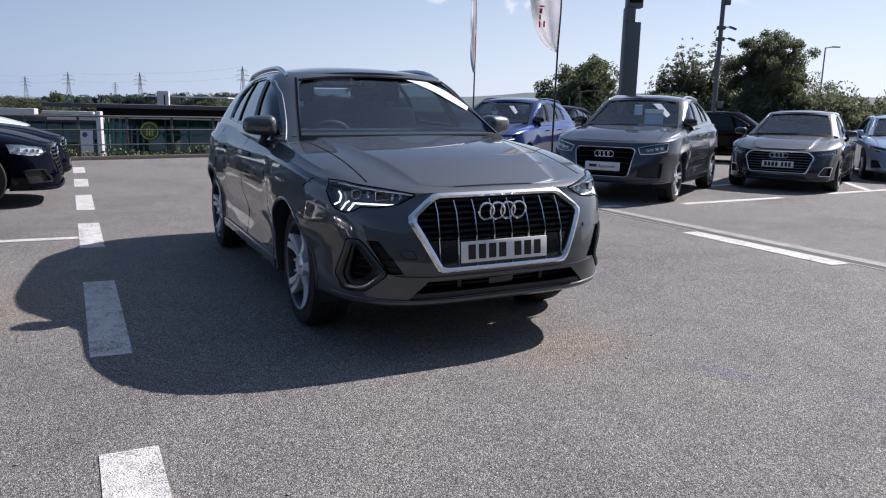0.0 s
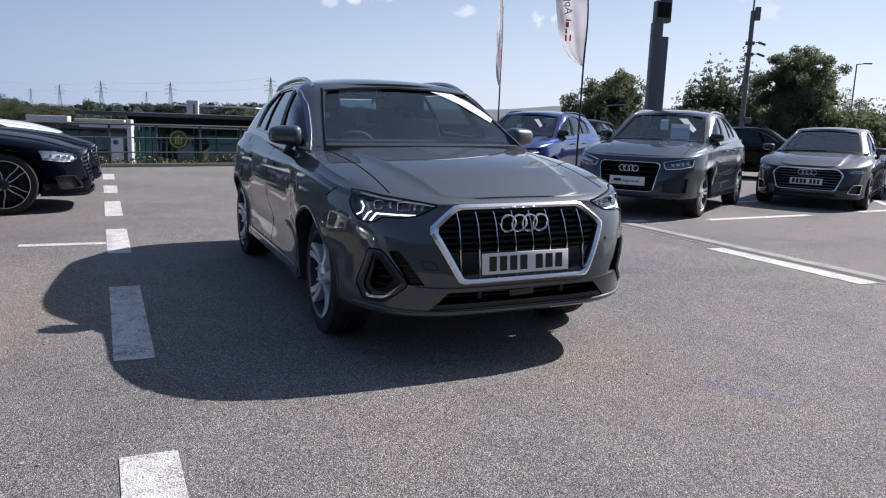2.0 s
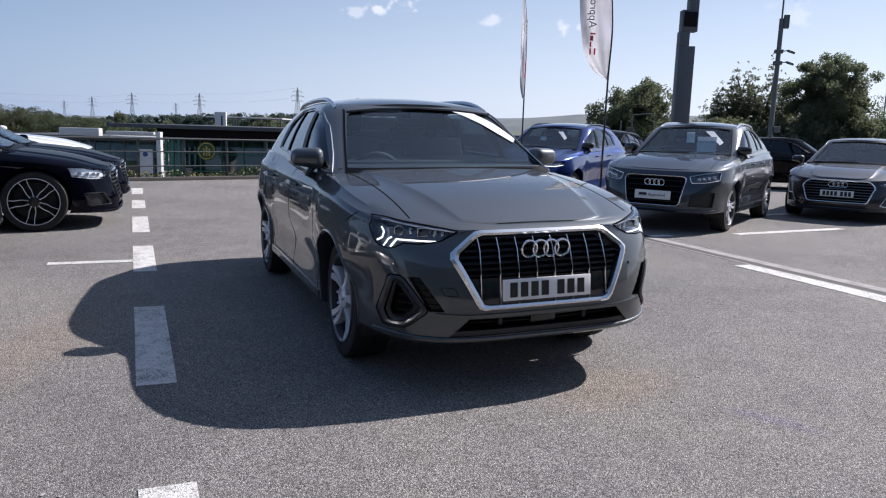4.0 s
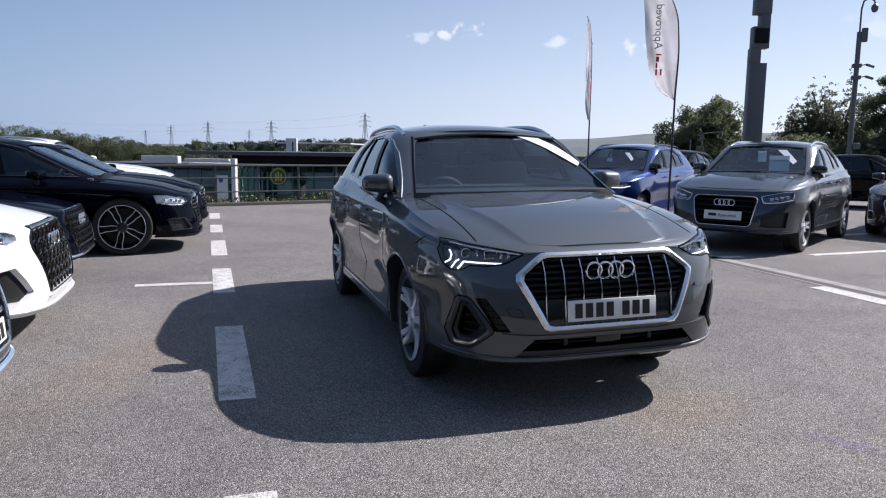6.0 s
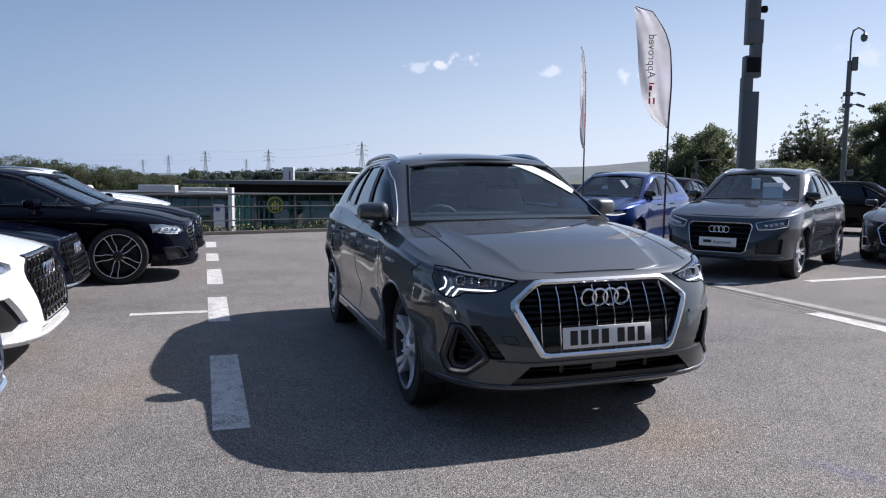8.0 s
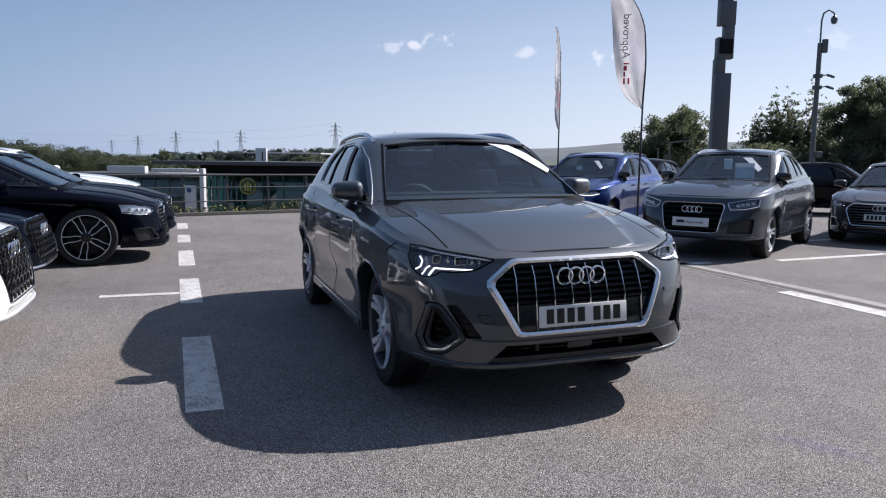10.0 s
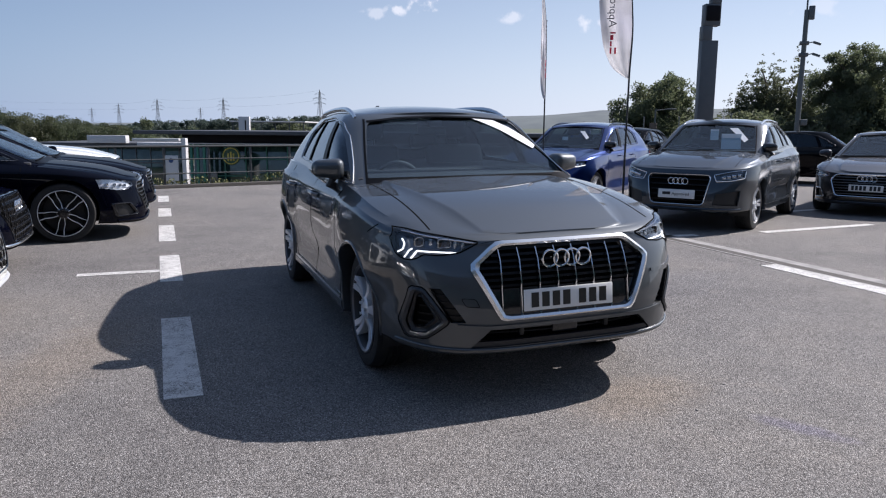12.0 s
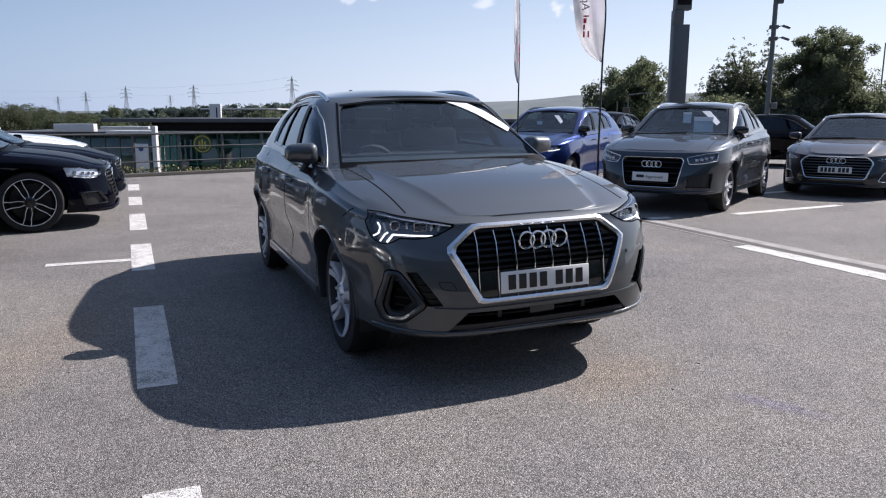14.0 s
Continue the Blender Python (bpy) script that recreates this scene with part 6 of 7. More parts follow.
POLE_BLACK = material("black_pole", (0.01, 0.01, 0.012), 0.4, vary=0.1, scale=20)
WEEDS = material("dry_weeds", (0.16, 0.16, 0.06), 0.8, vary=0.45, scale=5, second=(0.06, 0.10, 0.03), second_scale=3)


def lower_ground():
    """The land round the car park: a bank beyond the fence, a valley floor, rising hills."""
    bm = bmesh.new()
    xs = [-4000, -1500, -700, -300, -120, -60, -30, -15, -6, 0, 6, 12, 16, 20, 26, 34, 45, 70, 120, 300, 700, 1500, 4000]
    ys = [-4000, -300, -70, 0, 10, 13, 16, 18, 20, 23, 27, 34, 45, 70, 120, 250, 500, 900, 1400, 1800, 2400, 4000]

    def height(x, y):
        d = y - fence_y(min(max(x, -60), 16)) - 0.6
        if x > 14:
            d -= (x - 14) * 2.5
        s = min(max(d / 6.0, 0.0), 1.0)
        z = -0.06 - 4.4 * s * s * (3 - 2 * s)
        far = max(0.0, (math.hypot(x, y) - 500) / 1300)
        if y > 0 or x > 0:
            z += min(far, 1.3) * 5 + (2 * noise.noise(Vector((x * 0.002, y * 0.002, 0))) if far > 0 else 0)
        return z
    grid = [[bm.verts.new((x, y, height(x, y))) for x in xs] for y in ys]
    for a, b in zip(grid, grid[1:]):
        for i in range(len(xs) - 1):
            bm.faces.new((a[i], a[i + 1], b[i + 1], b[i]))
    return bm


solid("ground", lower_ground(), GRASS, "rough grassland falling away and rising to hills", "ground", kind="structure", sharp=180)


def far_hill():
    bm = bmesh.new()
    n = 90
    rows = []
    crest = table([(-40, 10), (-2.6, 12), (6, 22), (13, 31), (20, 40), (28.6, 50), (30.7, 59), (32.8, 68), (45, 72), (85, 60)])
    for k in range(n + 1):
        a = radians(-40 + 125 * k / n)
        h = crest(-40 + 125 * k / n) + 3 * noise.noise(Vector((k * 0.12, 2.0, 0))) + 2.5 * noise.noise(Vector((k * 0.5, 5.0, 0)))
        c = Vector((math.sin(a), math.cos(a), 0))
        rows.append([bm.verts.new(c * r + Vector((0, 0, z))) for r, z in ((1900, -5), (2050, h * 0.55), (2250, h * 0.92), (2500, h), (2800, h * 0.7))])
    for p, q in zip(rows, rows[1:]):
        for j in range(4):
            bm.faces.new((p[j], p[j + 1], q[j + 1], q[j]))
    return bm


solid("backdrop_hills", far_hill(), HILL, "green hills on the skyline, pale with a hazy glow", "hills", kind="structure", sharp=180)


def leaf_card(bm, c, size, rng):
    """One small bent leaf or leaf cluster."""
    n = Vector((rng.uniform(-1, 1), rng.uniform(-1, 1), rng.uniform(-0.4, 1))).normalized()
    t = n.orthogonal().normalized()
    b = n.cross(t)
    a = rng.uniform(0, 6.28)
    u = t * math.cos(a) + b * math.sin(a)
    v = n.cross(u)
    w = size * rng.uniform(0.35, 0.6)
    p = [bm.verts.new(c + u * size), bm.verts.new(c + v * w + n * size * 0.15), bm.verts.new(c - u * size * 0.8), bm.verts.new(c - v * w + n * size * 0.1)]
    bm.faces.new((p[0], p[1], p[2]))
    bm.faces.new((p[0], p[2], p[3]))


def tree(x, y, z, height, spread, seed, mat=None, leaves=9000, size=0.16, label="dark green broadleaf tree beside the car park", low=0.12, spiky=0.0, name="tree", group="trees"):
    """Trunk, limbs and a crown of many small leaves in uneven clumps."""
    rng = random.Random(seed)
    root = thing(name, label, "tree" if name == "tree" else "bush", group, Matrix.Translation((x, y, z)))
    bm = bmesh.new()
    stem = [Vector((rng.uniform(-0.1, 0.1) * k, rng.uniform(-0.1, 0.1) * k, height * 0.16 * k)) for k in range(6)]
    tube(bm, stem, [0.035 * height * (1 - k / 6.5) * 0.6 for k in range(6)], 8)
    tips = []
    for k in range(26 if spiky == 0 else 0):
        t = rng.uniform(low + 0.05, 0.85)
        base = stem[0].lerp(stem[-1], t)
        a = rng.uniform(0, 6.283)
        out = spread * (0.55 + 0.45 * rng.random()) * math.sqrt(max(0.05, 1 - ((t - 0.42) / 0.62) ** 2))
        tip = base + Vector((math.cos(a) * out, math.sin(a) * out, height * rng.uniform(0.04, 0.22)))
        tube(bm, [base, base.lerp(tip, 0.5) + Vector((0, 0, 0.08 * height * rng.random())), tip], [0.012 * height, 0.007 * height, 0.003 * height], 5)
        tips.append((base.lerp(tip, 0.6), out * (0.38 if spiky else 0.55)))
        tips.append((tip, out * (0.28 if spiky else 0.42)))
    part("trunk", bm, BARK, root)
    if spiky:
        # upright shoots, each a slim cone of foliage
        tips = []
        for k in range(int(spiky) + 8):
            a = rng.uniform(0, 6.283)
            r = spread * math.sqrt(rng.random()) * 0.95
            b = Vector((math.cos(a) * r, math.sin(a) * r, height * rng.uniform(0.05, 0.2)))
            top = Vector((b.x * 1.1, b.y * 1.1, height * (1 - 0.42 * (r / spread) ** 1.4) * rng.uniform(0.86, 1.0)))
            for s in range(10):
                tips.append((b.lerp(top, s / 9), spread * (0.05 + 0.30 * (1 - s / 9) ** 0.8)))
    else:
        tips.append((stem[-1], spread * 0.4))
        tips.append((stem[-2], spread * 0.5))
    bm = bmesh.new()
    least = 0.06 if spiky else 0.15
    total = sum(max(r, least) ** 2 for _, r in tips)
    for c, r in tips:
        m = int(leaves * max(r, least) ** 2 / total)
        blobs = [(c + Vector((rng.gauss(0, 0.5), rng.gauss(0, 0.5), rng.gauss(0, 0.42))) * r, r * rng.uniform(0.3, 0.6)) for _ in range(6)]
        for _ in range(m):
            bc, br = blobs[rng.randrange(6)]
            d = Vector((rng.gauss(0, 1), rng.gauss(0, 1), rng.gauss(0, 0.85))).normalized() * br * (rng.random() ** 0.4)
            q = bc + d
            if q.z > height * low * 0.5:
                leaf_card(bm, q, size * rng.uniform(0.6, 1.3), rng)
    part("crown", bm, mat or LEAF, root, sharp=180)
    return root


tree(36.6, 47.9, -0.6, 6.5, 3.5, 5, LEAF, 52000, 0.11)
tree(34.6, 48.4, -0.8, 4.0, 1.8, 8, LEAF, 6000, 0.14)
tree(40.4, 46.6, -0.8, 3.6, 1.3, 9, LEAF, 6000, 0.14)
tree(33.0, 32.5, -0.3, 7.0, 1.9, 21, LEAF_OLIVE, 60000, 0.066, "slender tree with upright feathery shoots", 0.05, 22)
tree(34.4, 31.8, -0.3, 7.4, 1.9, 22, LEAF_OLIVE, 60000, 0.066, "slender tree with upright feathery shoots", 0.05, 20)
tree(34.5, 27.75, -0.3, 7.5, 2.3, 31, LEAF, 80000, 0.07, low=0.05)
tree(36.0, 26.4, -0.3, 5.2, 2.1, 33, LEAF, 28000, 0.075, low=0.05)
tree(40.4, 27.2, -0.3, 4.6, 2.0, 41, LEAF_OLIVE, 12000, 0.10, "bushy tree with upright shoots", 0.04, 6)
tree(43.2, 25.6, -0.3, 4.4, 2.2, 42, LEAF_OLIVE, 12000, 0.10, "bushy tree with upright shoots", 0.04, 4)
for k, (bx, by, bh) in enumerate(((28.0, 30.2, 2.7), (29.8, 28.6, 3.0), (31.8, 27.2, 3.1), (33.6, 25.6, 3.0), (37.6, 24.6, 3.1), (38.4, 22.8, 2.9), (40.4, 21.4, 3.0), (35.4, 24.4, 2.9))):
    tree(bx, by, -0.3, bh, 1.9, 60 + k, LEAF if k % 2 else LEAF_OLIVE, 8000, 0.11, "dense dark hedge bush behind the parked cars", 0.02, 0, "bush", "hedge bushes")


def woods(name, rows, label, mat, size, per, seed):
    """A belt of trees: crowns of leaf clusters from ground to top. rows: x, y, z, height, spread."""
    rng = random.Random(seed)
    bm = bmesh.new()
    for x, y, z, h, sp in rows:
        # each crown is a heap of uneven leafy lumps on a hidden stem
        lumps = [(Vector((x, y, z + h * 0.62)), sp * 0.8, h * 0.36), (Vector((x, y, z + h * 0.25)), sp * 0.9, h * 0.3)]
        for _ in range(9):
            a, t = rng.uniform(0, 2 * math.pi), rng.uniform(0.3, 0.92)
            reach = sp * 0.75 * math.sqrt(max(0.05, 1 - ((t - 0.45) / 0.6) ** 2))
            size_up = rng.uniform(0.28, 0.5) * sp
            lumps.append((Vector((x + math.cos(a) * reach, y + math.sin(a) * reach, z + h * t - size_up * 0.4)), size_up, size_up * 0.9))
        for _ in range(per):
            c, r, up = lumps[rng.randrange(len(lumps))]
            d = Vector((rng.gauss(0, 1), rng.gauss(-0.5, 1), rng.gauss(0.3, 1))).normalized()
            leaf_card(bm, c + Vector((d.x * r, d.y * r, d.z * up)) * rng.uniform(0.8, 1.06), size * rng.uniform(0.5, 1.3), rng)
    return solid(name, bm, mat, label, "woodland", kind="stuff", sharp=180)


rng = random.Random(5)
rows = []
skyline = table([(-66, 7.6), (-51, 6.9), (-40, 5.9), (-28, 4.5), (-19, 3.2), (-13.5, 2.1), (-8, 1.5)])
for k in range(60):
    t = (k % 30) / 29
    back = k < 30
    x = -66 + 58 * t + rng.uniform(-1, 1)
    y = 198 - 20 * t + (6 if back else -7) + rng.uniform(-4, 4)
    top = skyline(x) + rng.uniform(-0.5, 0.45) - (0.0 if back else rng.uniform(0.6, 2.0))
    rows.append((x, y, -4.6, top + 4.6, rng.uniform(2.2, 4.4)))
woods("near_woods", rows, "olive green mixed woodland on the slope", WOODS, 0.17, 3000, 11)
rows = []
belt = table([(-60, 2.6), (-22, 2.9), (-10, 4.4), (21, 6.8), (47, 8.1), (83, 8.9), (170, 9.2)])
for k in range(76):
    t = k / 75
    x = -60 + 230 * t + rng.uniform(-3, 3)
    y = 470 - 60 * t + rng.uniform(-30, 30)
    rows.append((x, y, -6, 6 + belt(x) + rng.uniform(-1.3, 0.6), rng.uniform(4, 7)))
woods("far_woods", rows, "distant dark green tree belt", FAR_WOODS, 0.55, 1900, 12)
woods("valley_trees", [(-4.5 + k * 1.9, 105 + (k * 7) % 9, -4.5, 4.9 + 1.4 * ((k * 5) % 4) / 3 , 1.9) for k in range(12)] + [(-5.1, 105.7, -4.5, 7.3, 1.7), (15.1, 104.5, -4.5, 7.3, 2.3), (13.0, 105.5, -4.5, 6.5, 1.8), (17.0, 105.0, -4.5, 6.4, 1.8)], "round dark green trees between the buildings", LEAF, 0.2, 1700, 13)


# fence with posts and rails, low kerb, weeds
def fence():
    root = thing("rail_fence", "grey galvanised steel rail fence along the car park edge", "fence")
    ang = math.atan2(FENCE_D.y, FENCE_D.x)
    for k in range(-24, 17):
        p = FENCE_A + FENCE_D * (k * 1.05)
        bm = bmesh.new()
        box(bm, -0.025, 0.025, -0.025, 0.025, -0.05, 0.97, 0.004, Matrix.Translation((p.x, p.y, 0)) @ Matrix.Rotation(ang, 4, "Z"))
        part("post", bm, FENCE_STEEL, root)
    for z, r in ((0.965, 0.024), (0.665, 0.014), (0.33, 0.014)):
        a, b = FENCE_A - FENCE_D * 33, FENCE_A + FENCE_D * 20
        bm = bmesh.new()
        tube(bm, [(a.x, a.y - 0.035, z), (b.x, b.y - 0.035, z)], r, 8)
        part("rail", bm, FENCE_STEEL, root)


fence()
bm = bmesh.new()
a = FENCE_A - FENCE_D * 33
box(bm, 0, 53, -0.22, -0.06, -0.1, 0.08, 0.02, Matrix.Translation((a.x, a.y, 0)) @ Matrix.Rotation(math.atan2(FENCE_D.y, FENCE_D.x), 4, "Z"))
solid("kerb", bm, KERB, "dark stained concrete kerb below the fence", "kerb", kind="structure")
rng = random.Random(9)
bm = bmesh.new()
for k in range(5200):
    s = rng.uniform(-12, 16)
    p = FENCE_A + FENCE_D * s
    h = (0.10 + 0.30 * max(0, noise.noise(Vector((s * 0.9, 3, 1))) + 0.25)) * rng.random()
    c = Vector((p.x + rng.gauss(0, 0.05), p.y + rng.uniform(-0.02, 0.45), 0.02 + h))
    leaf_card(bm, c, rng.uniform(0.02, 0.055), rng)
for k in range(500):
    s = rng.uniform(-12, 16)
    p = FENCE_A + FENCE_D * s
    h = 0.12 + 0.36 * max(0, noise.noise(Vector((s * 0.9, 3, 1))) + 0.2)
    c = Vector((p.x, p.y + rng.uniform(0, 0.4), 0))
    tube(bm, [c, c + Vector((rng.uniform(-0.06, 0.06), 0, h))], 0.004, 3)
solid("weeds", bm, WEEDS, "dry weeds and grass growing along the fence", "weeds", kind="stuff", sharp=180)


# showrooms on the lower ground
def panel_box(root, name, x0, x1, y0, y1, z0, z1, mat, label="", bevel=0.03):
    bm = bmesh.new()
    box(bm, x0, x1, y0, y1, z0, z1, bevel)
    return part(name, bm, mat, root, label)


def green_showroom():
    m = pose(-0.9, 43.0, 0, 0, 0, -21)
    root = thing("showroom_building", "low showroom with a wide flat roof and green steel posts", "building", m=m)
    panel_box(root, "roof", -2.6, 26.0, -1.6, 14, 0.98, 1.20, ROOF_GREY, "grey flat roof edge")
    panel_box(root, "fascia", -0.1, 26.0, -0.6, 13, 0.48, 0.98, FASCIA_DARK, "dark deep fascia")
    panel_box(root, "gutter", -0.1, 26.0, -0.75, -0.55, 0.40, 0.48, WHITE_CLAD, "pale gutter line", 0.02)
    panel_box(root, "glazing", 0.0, 26.0, 1.0, 1.15, -4.4, 0.5, SHOP_GLASS, "dark glazed front")
    panel_box(root, "back_wall", 0.0, 26.0, 12.0, 12.3, -4.4, 0.5, FASCIA_DARK)
    for k in range(20):
        part("glazing_bar", (lambda b: (box(b, 0.6 + k * 1.3, 0.68 + k * 1.3, 0.92, 1.02, -4.4, 0.45, 0.01), b)[1])(bmesh.new()), GREEN_STEEL, root)
    for z in (-0.55, -1.6, -2.6, -3.5):
        panel_box(root, "transom", 0.0, 26.0, 0.90, 0.99, z, z + 0.07, GREEN_STEEL, "", 0.01)
    for x in (-0.1, 0.28, 0.66, 1.05, 8.2, 8.8, 16.4):
        panel_box(root, "post", x, x + 0.16, -0.5, -0.34, -4.4, 0.45, GREEN_STEEL, "green painted steel post", 0.02)
    bm = bmesh.new()
    lathe(bm, [(0.001, 0.06), (0.55, 0.06), (0.56, 0.0), (0.001, 0.0)], 36, "z")
    bmesh.ops.transform(bm, matrix=Matrix.Translation((2.75, -0.42, -0.28)) @ Matrix.Rotation(radians(90), 4, "X"), verts=bm.verts)
    sign = part("round_sign", bm, SIGN_GREEN, root, "round green sign with a gold ring and emblem")
    bm = bmesh.new()
    tube(bm, [(2.75 + 0.47 * math.cos(a), -0.50, -0.28 + 0.47 * math.sin(a)) for a in [2 * math.pi * k / 36 for k in range(36)]], 0.035, 6, closed=True)
    for x in (-0.16, 0.0, 0.16):
        box(bm, 2.75 + x - 0.05, 2.75 + x + 0.05, -0.52, -0.49, -0.56, -0.03 - abs(x) * 0.6, 0.01)
    part("gold_emblem", bm, SIGN_GOLD, sign)
    # pale boards before the opaque glass, made up for lit things inside
    rng = random.Random(3)
    for k in range(16):
        x, w, h = 1.2 + k * 1.5 + rng.uniform(-0.3, 0.3), rng.uniform(0.15, 0.7), rng.uniform(0.4, 1.5)
        panel_box(root, "partition", x, x + w, 0.72, 0.80, -2.2, -2.2 + h, GALV if k % 3 else CONCRETE, "", 0.01)
    return root


green_showroom()


def white_showroom():
    m = pose(-8.2, 63.4, 0, 0, 0, -21)
    root = thing("white_showroom", "low grey showroom with a white fascia and glazed front", "building", m=m)
    panel_box(root, "white_fascia", 0.2, 3.4, -0.7, 0.0, 0.05, 0.68, WHITE_CLAD, "white raised fascia panel")
    panel_box(root, "roof", -5.0, 8.4, -0.4, 9.0, -0.30, 0.06, ROOF_GREY, "flat grey roof")
    panel_box(root, "canopy", 4.6, 8.4, -1.4, 0.2, -0.12, 0.14, WHITE_CLAD, "white entrance canopy")
    panel_box(root, "glazing", -5.0, 8.0, 0.2, 0.35, -4.4, -0.3, SHOP_GLASS, "dark glazed front")
    for k in range(11):
        panel_box(root, "mullion", -4.6 + k * 1.2, -4.53 + k * 1.2, 0.1, 0.2, -4.4, -0.3, GALV, "", 0.01)
    panel_box(root, "transom", -5.0, 8.0, 0.08, 0.18, -1.6, -1.5, GALV, "", 0.01)
    return root


white_showroom()


def pylon_sign():
    m = pose(-1.45, 39.0, 0, 0, 0, -21)
    root = thing("pylon_sign", "white portal post with a small round blue badge panel", "sign", m=m)
    panel_box(root, "post", 0.14, 0.38, 0, 0.4, -4.4, 0.8, WHITE_CLAD, "white square post")
    panel_box(root, "beam", -2.6, 0.0, 0.05, 0.35, 0.62, 0.78, WHITE_CLAD, "white cross beam")
    panel_box(root, "panel", -0.75, -0.05, -0.1, 0.0, -2.0, -0.15, WHITE_CLAD, "pale sign panel", 0.02)
    bm = bmesh.new()
    lathe(bm, [(0.001, 0.03), (0.13, 0.03), (0.13, 0.0), (0.001, 0.0)], 24, "z")
    bmesh.ops.transform(bm, matrix=Matrix.Translation((-0.42, -0.1, -0.42)) @ Matrix.Rotation(radians(90), 4, "X"), verts=bm.verts)
    part("badge", bm, SIGN_BLUE, root, "round blue badge")


pylon_sign()
root = thing("tower_sign", "white slab sign standing behind the flat roof", "sign", m=pose(4.4, 69.7, 0, 0, 0, -21))
panel_box(root, "slab", 0.0, 1.05, 0, 0.4, -4.4, 2.45, WHITE_CLAD)
panel_box(root, "side_mark", 0.62, 0.74, -0.03, 0.0, 0.9, 2.1, FASCIA_DARK, "", 0.01)
root = thing("warehouse_roof", "long pale warehouse roof behind the trees", "building", m=pose(5.2, 92.0, 0, 0, 0, -21))
panel_box(root, "roof_sheet", 0.0, 9.5, 0, 12, 2.08, 2.24, WHITE_CLAD)
panel_box(root, "wall", 0.2, 9.3, 0.5, 11.5, -4.5, 0.8, KERB)
for k in range(6):
    panel_box(root, "roof_post", 0.3 + k * 1.78, 0.42 + k * 1.78, 0.2, 0.32, -4.5, 2.08, FENCE_STEEL, "", 0.01)


def parked_far(x, y, z, rz, paint, label):
    """A small parked car on the lower ground, a few paces long."""
    root = thing("distant_car", label, "car", "cars on the lower forecourt", pose(x, y, z, 0, 0, rz))
    bm = bmesh.new()
    lower = [half_ring(-0.85 + d, 3.4 - d, 0.88 - e, 3.6, 4, (lambda yy, zz=zz: zz), 0.1, 2.6) for d, e, zz in ((0.1, 0.06, 0.25), (0, 0, 0.5), (0.06, 0.01, 0.78), (0.16, 0.1, 0.88))]
    bm.free()
    part("body", ring_loft(lower, 2, lambda xx, yy, ex, ez: ez + 0.05 * (1 - (xx / ex) ** 2), lambda yy: 0.3, 3), paint, root)
    upper = [half_ring(a, b, w, 4, 4, (lambda yy, zz=zz: zz), a + 0.4, b - 0.4) for a, b, w, zz in ((0.3, 3.2, 0.8, 0.8), (0.75, 2.9, 0.7, 1.15), (1.15, 2.6, 0.58, 1.4))]
    part("cabin", ring_loft(upper, 2, lambda xx, yy, ex, ez: ez + 0.04 * (1 - (xx / ex) ** 2), lambda yy: 0.25, 3), GLOSS_BLACK, root)
    for sx in (-0.75, 0.75):
        for yy in (0, 2.55):
            bm = bmesh.new()
            lathe(bm, [(0.001, -0.1), (0.3, -0.1), (0.32, 0), (0.3, 0.1), (0.001, 0.1)], 20)
            bmesh.ops.transform(bm, matrix=Matrix.Translation((sx, yy, 0.32)), verts=bm.verts)
            part("wheel", bm, RUBBER, root)


parked_far(-1.6, 33.5, -2.75, 70, WHITE_PAINT, "small white car on the lower forecourt")
parked_far(-2.9, 31.0, -3.1, 80, BLACK_PAINT, "dark car on the lower forecourt")
bm = bmesh.new()
box(bm, -30, 40, 20, 120, -4.75, -4.42)
solid("lower_forecourt", bm, ASPHALT, "grey asphalt forecourt on the lower level", "ground", kind="structure")


def pylon(x, y, top, base, arms):
    h = top - base
    root = thing("electricity_pylon", "grey steel lattice electricity pylon on the skyline", "pylon", "pylons", pose(x, y, base, 0, 0, 20))
    bm = bmesh.new()
    r = 0.006 * h
    w0, w1 = 0.085 * h, 0.016 * h
    for sx, sy in ((-1, -1), (1, -1), (1, 1), (-1, 1)):
        tube(bm, [(sx * w0, sy * w0, 0), (sx * w0 * 0.45, sy * w0 * 0.45, 0.5 * h), (sx * w1, sy * w1, 0.9 * h), (0, 0, h)], r, 4)
    zs = [0.0, 0.14, 0.27, 0.39, 0.5, 0.6, 0.69, 0.77, 0.84, 0.9]
    ws = [w0 + (w0 * 0.45 - w0) * z / 0.5 if z < 0.5 else w0 * 0.45 + (w1 - w0 * 0.45) * (z - 0.5) / 0.4 for z in zs]
    for (za, wa), (zb, wb) in zip(zip(zs, ws), zip(zs[1:], ws[1:])):
        for s in (-1, 1):
            tube(bm, [(-wa, s * wa, za * h), (wb, s * wb, zb * h)], r * 0.6, 4)
            tube(bm, [(wa, s * wa, za * h), (-wb, s * wb, zb * h)], r * 0.6, 4)
    part("lattice", bm, PYLON, root)
    for z, w in arms:
        bm = bmesh.new()
        for s in (-1, 1):
            tube(bm, [(0, 0, (z + 0.05) * h), (s * w * h, 0, z * h)], r * 0.8, 4)
            tube(bm, [(0, 0, z * h), (s * w * h, 0, z * h)], r * 0.8, 4)
            tube(bm, [(s * w * h, 0, z * h), (s * w * h, 0, (z - 0.04) * h)], r * 0.8, 4)
        part("cross_arm", bm, PYLON, root)


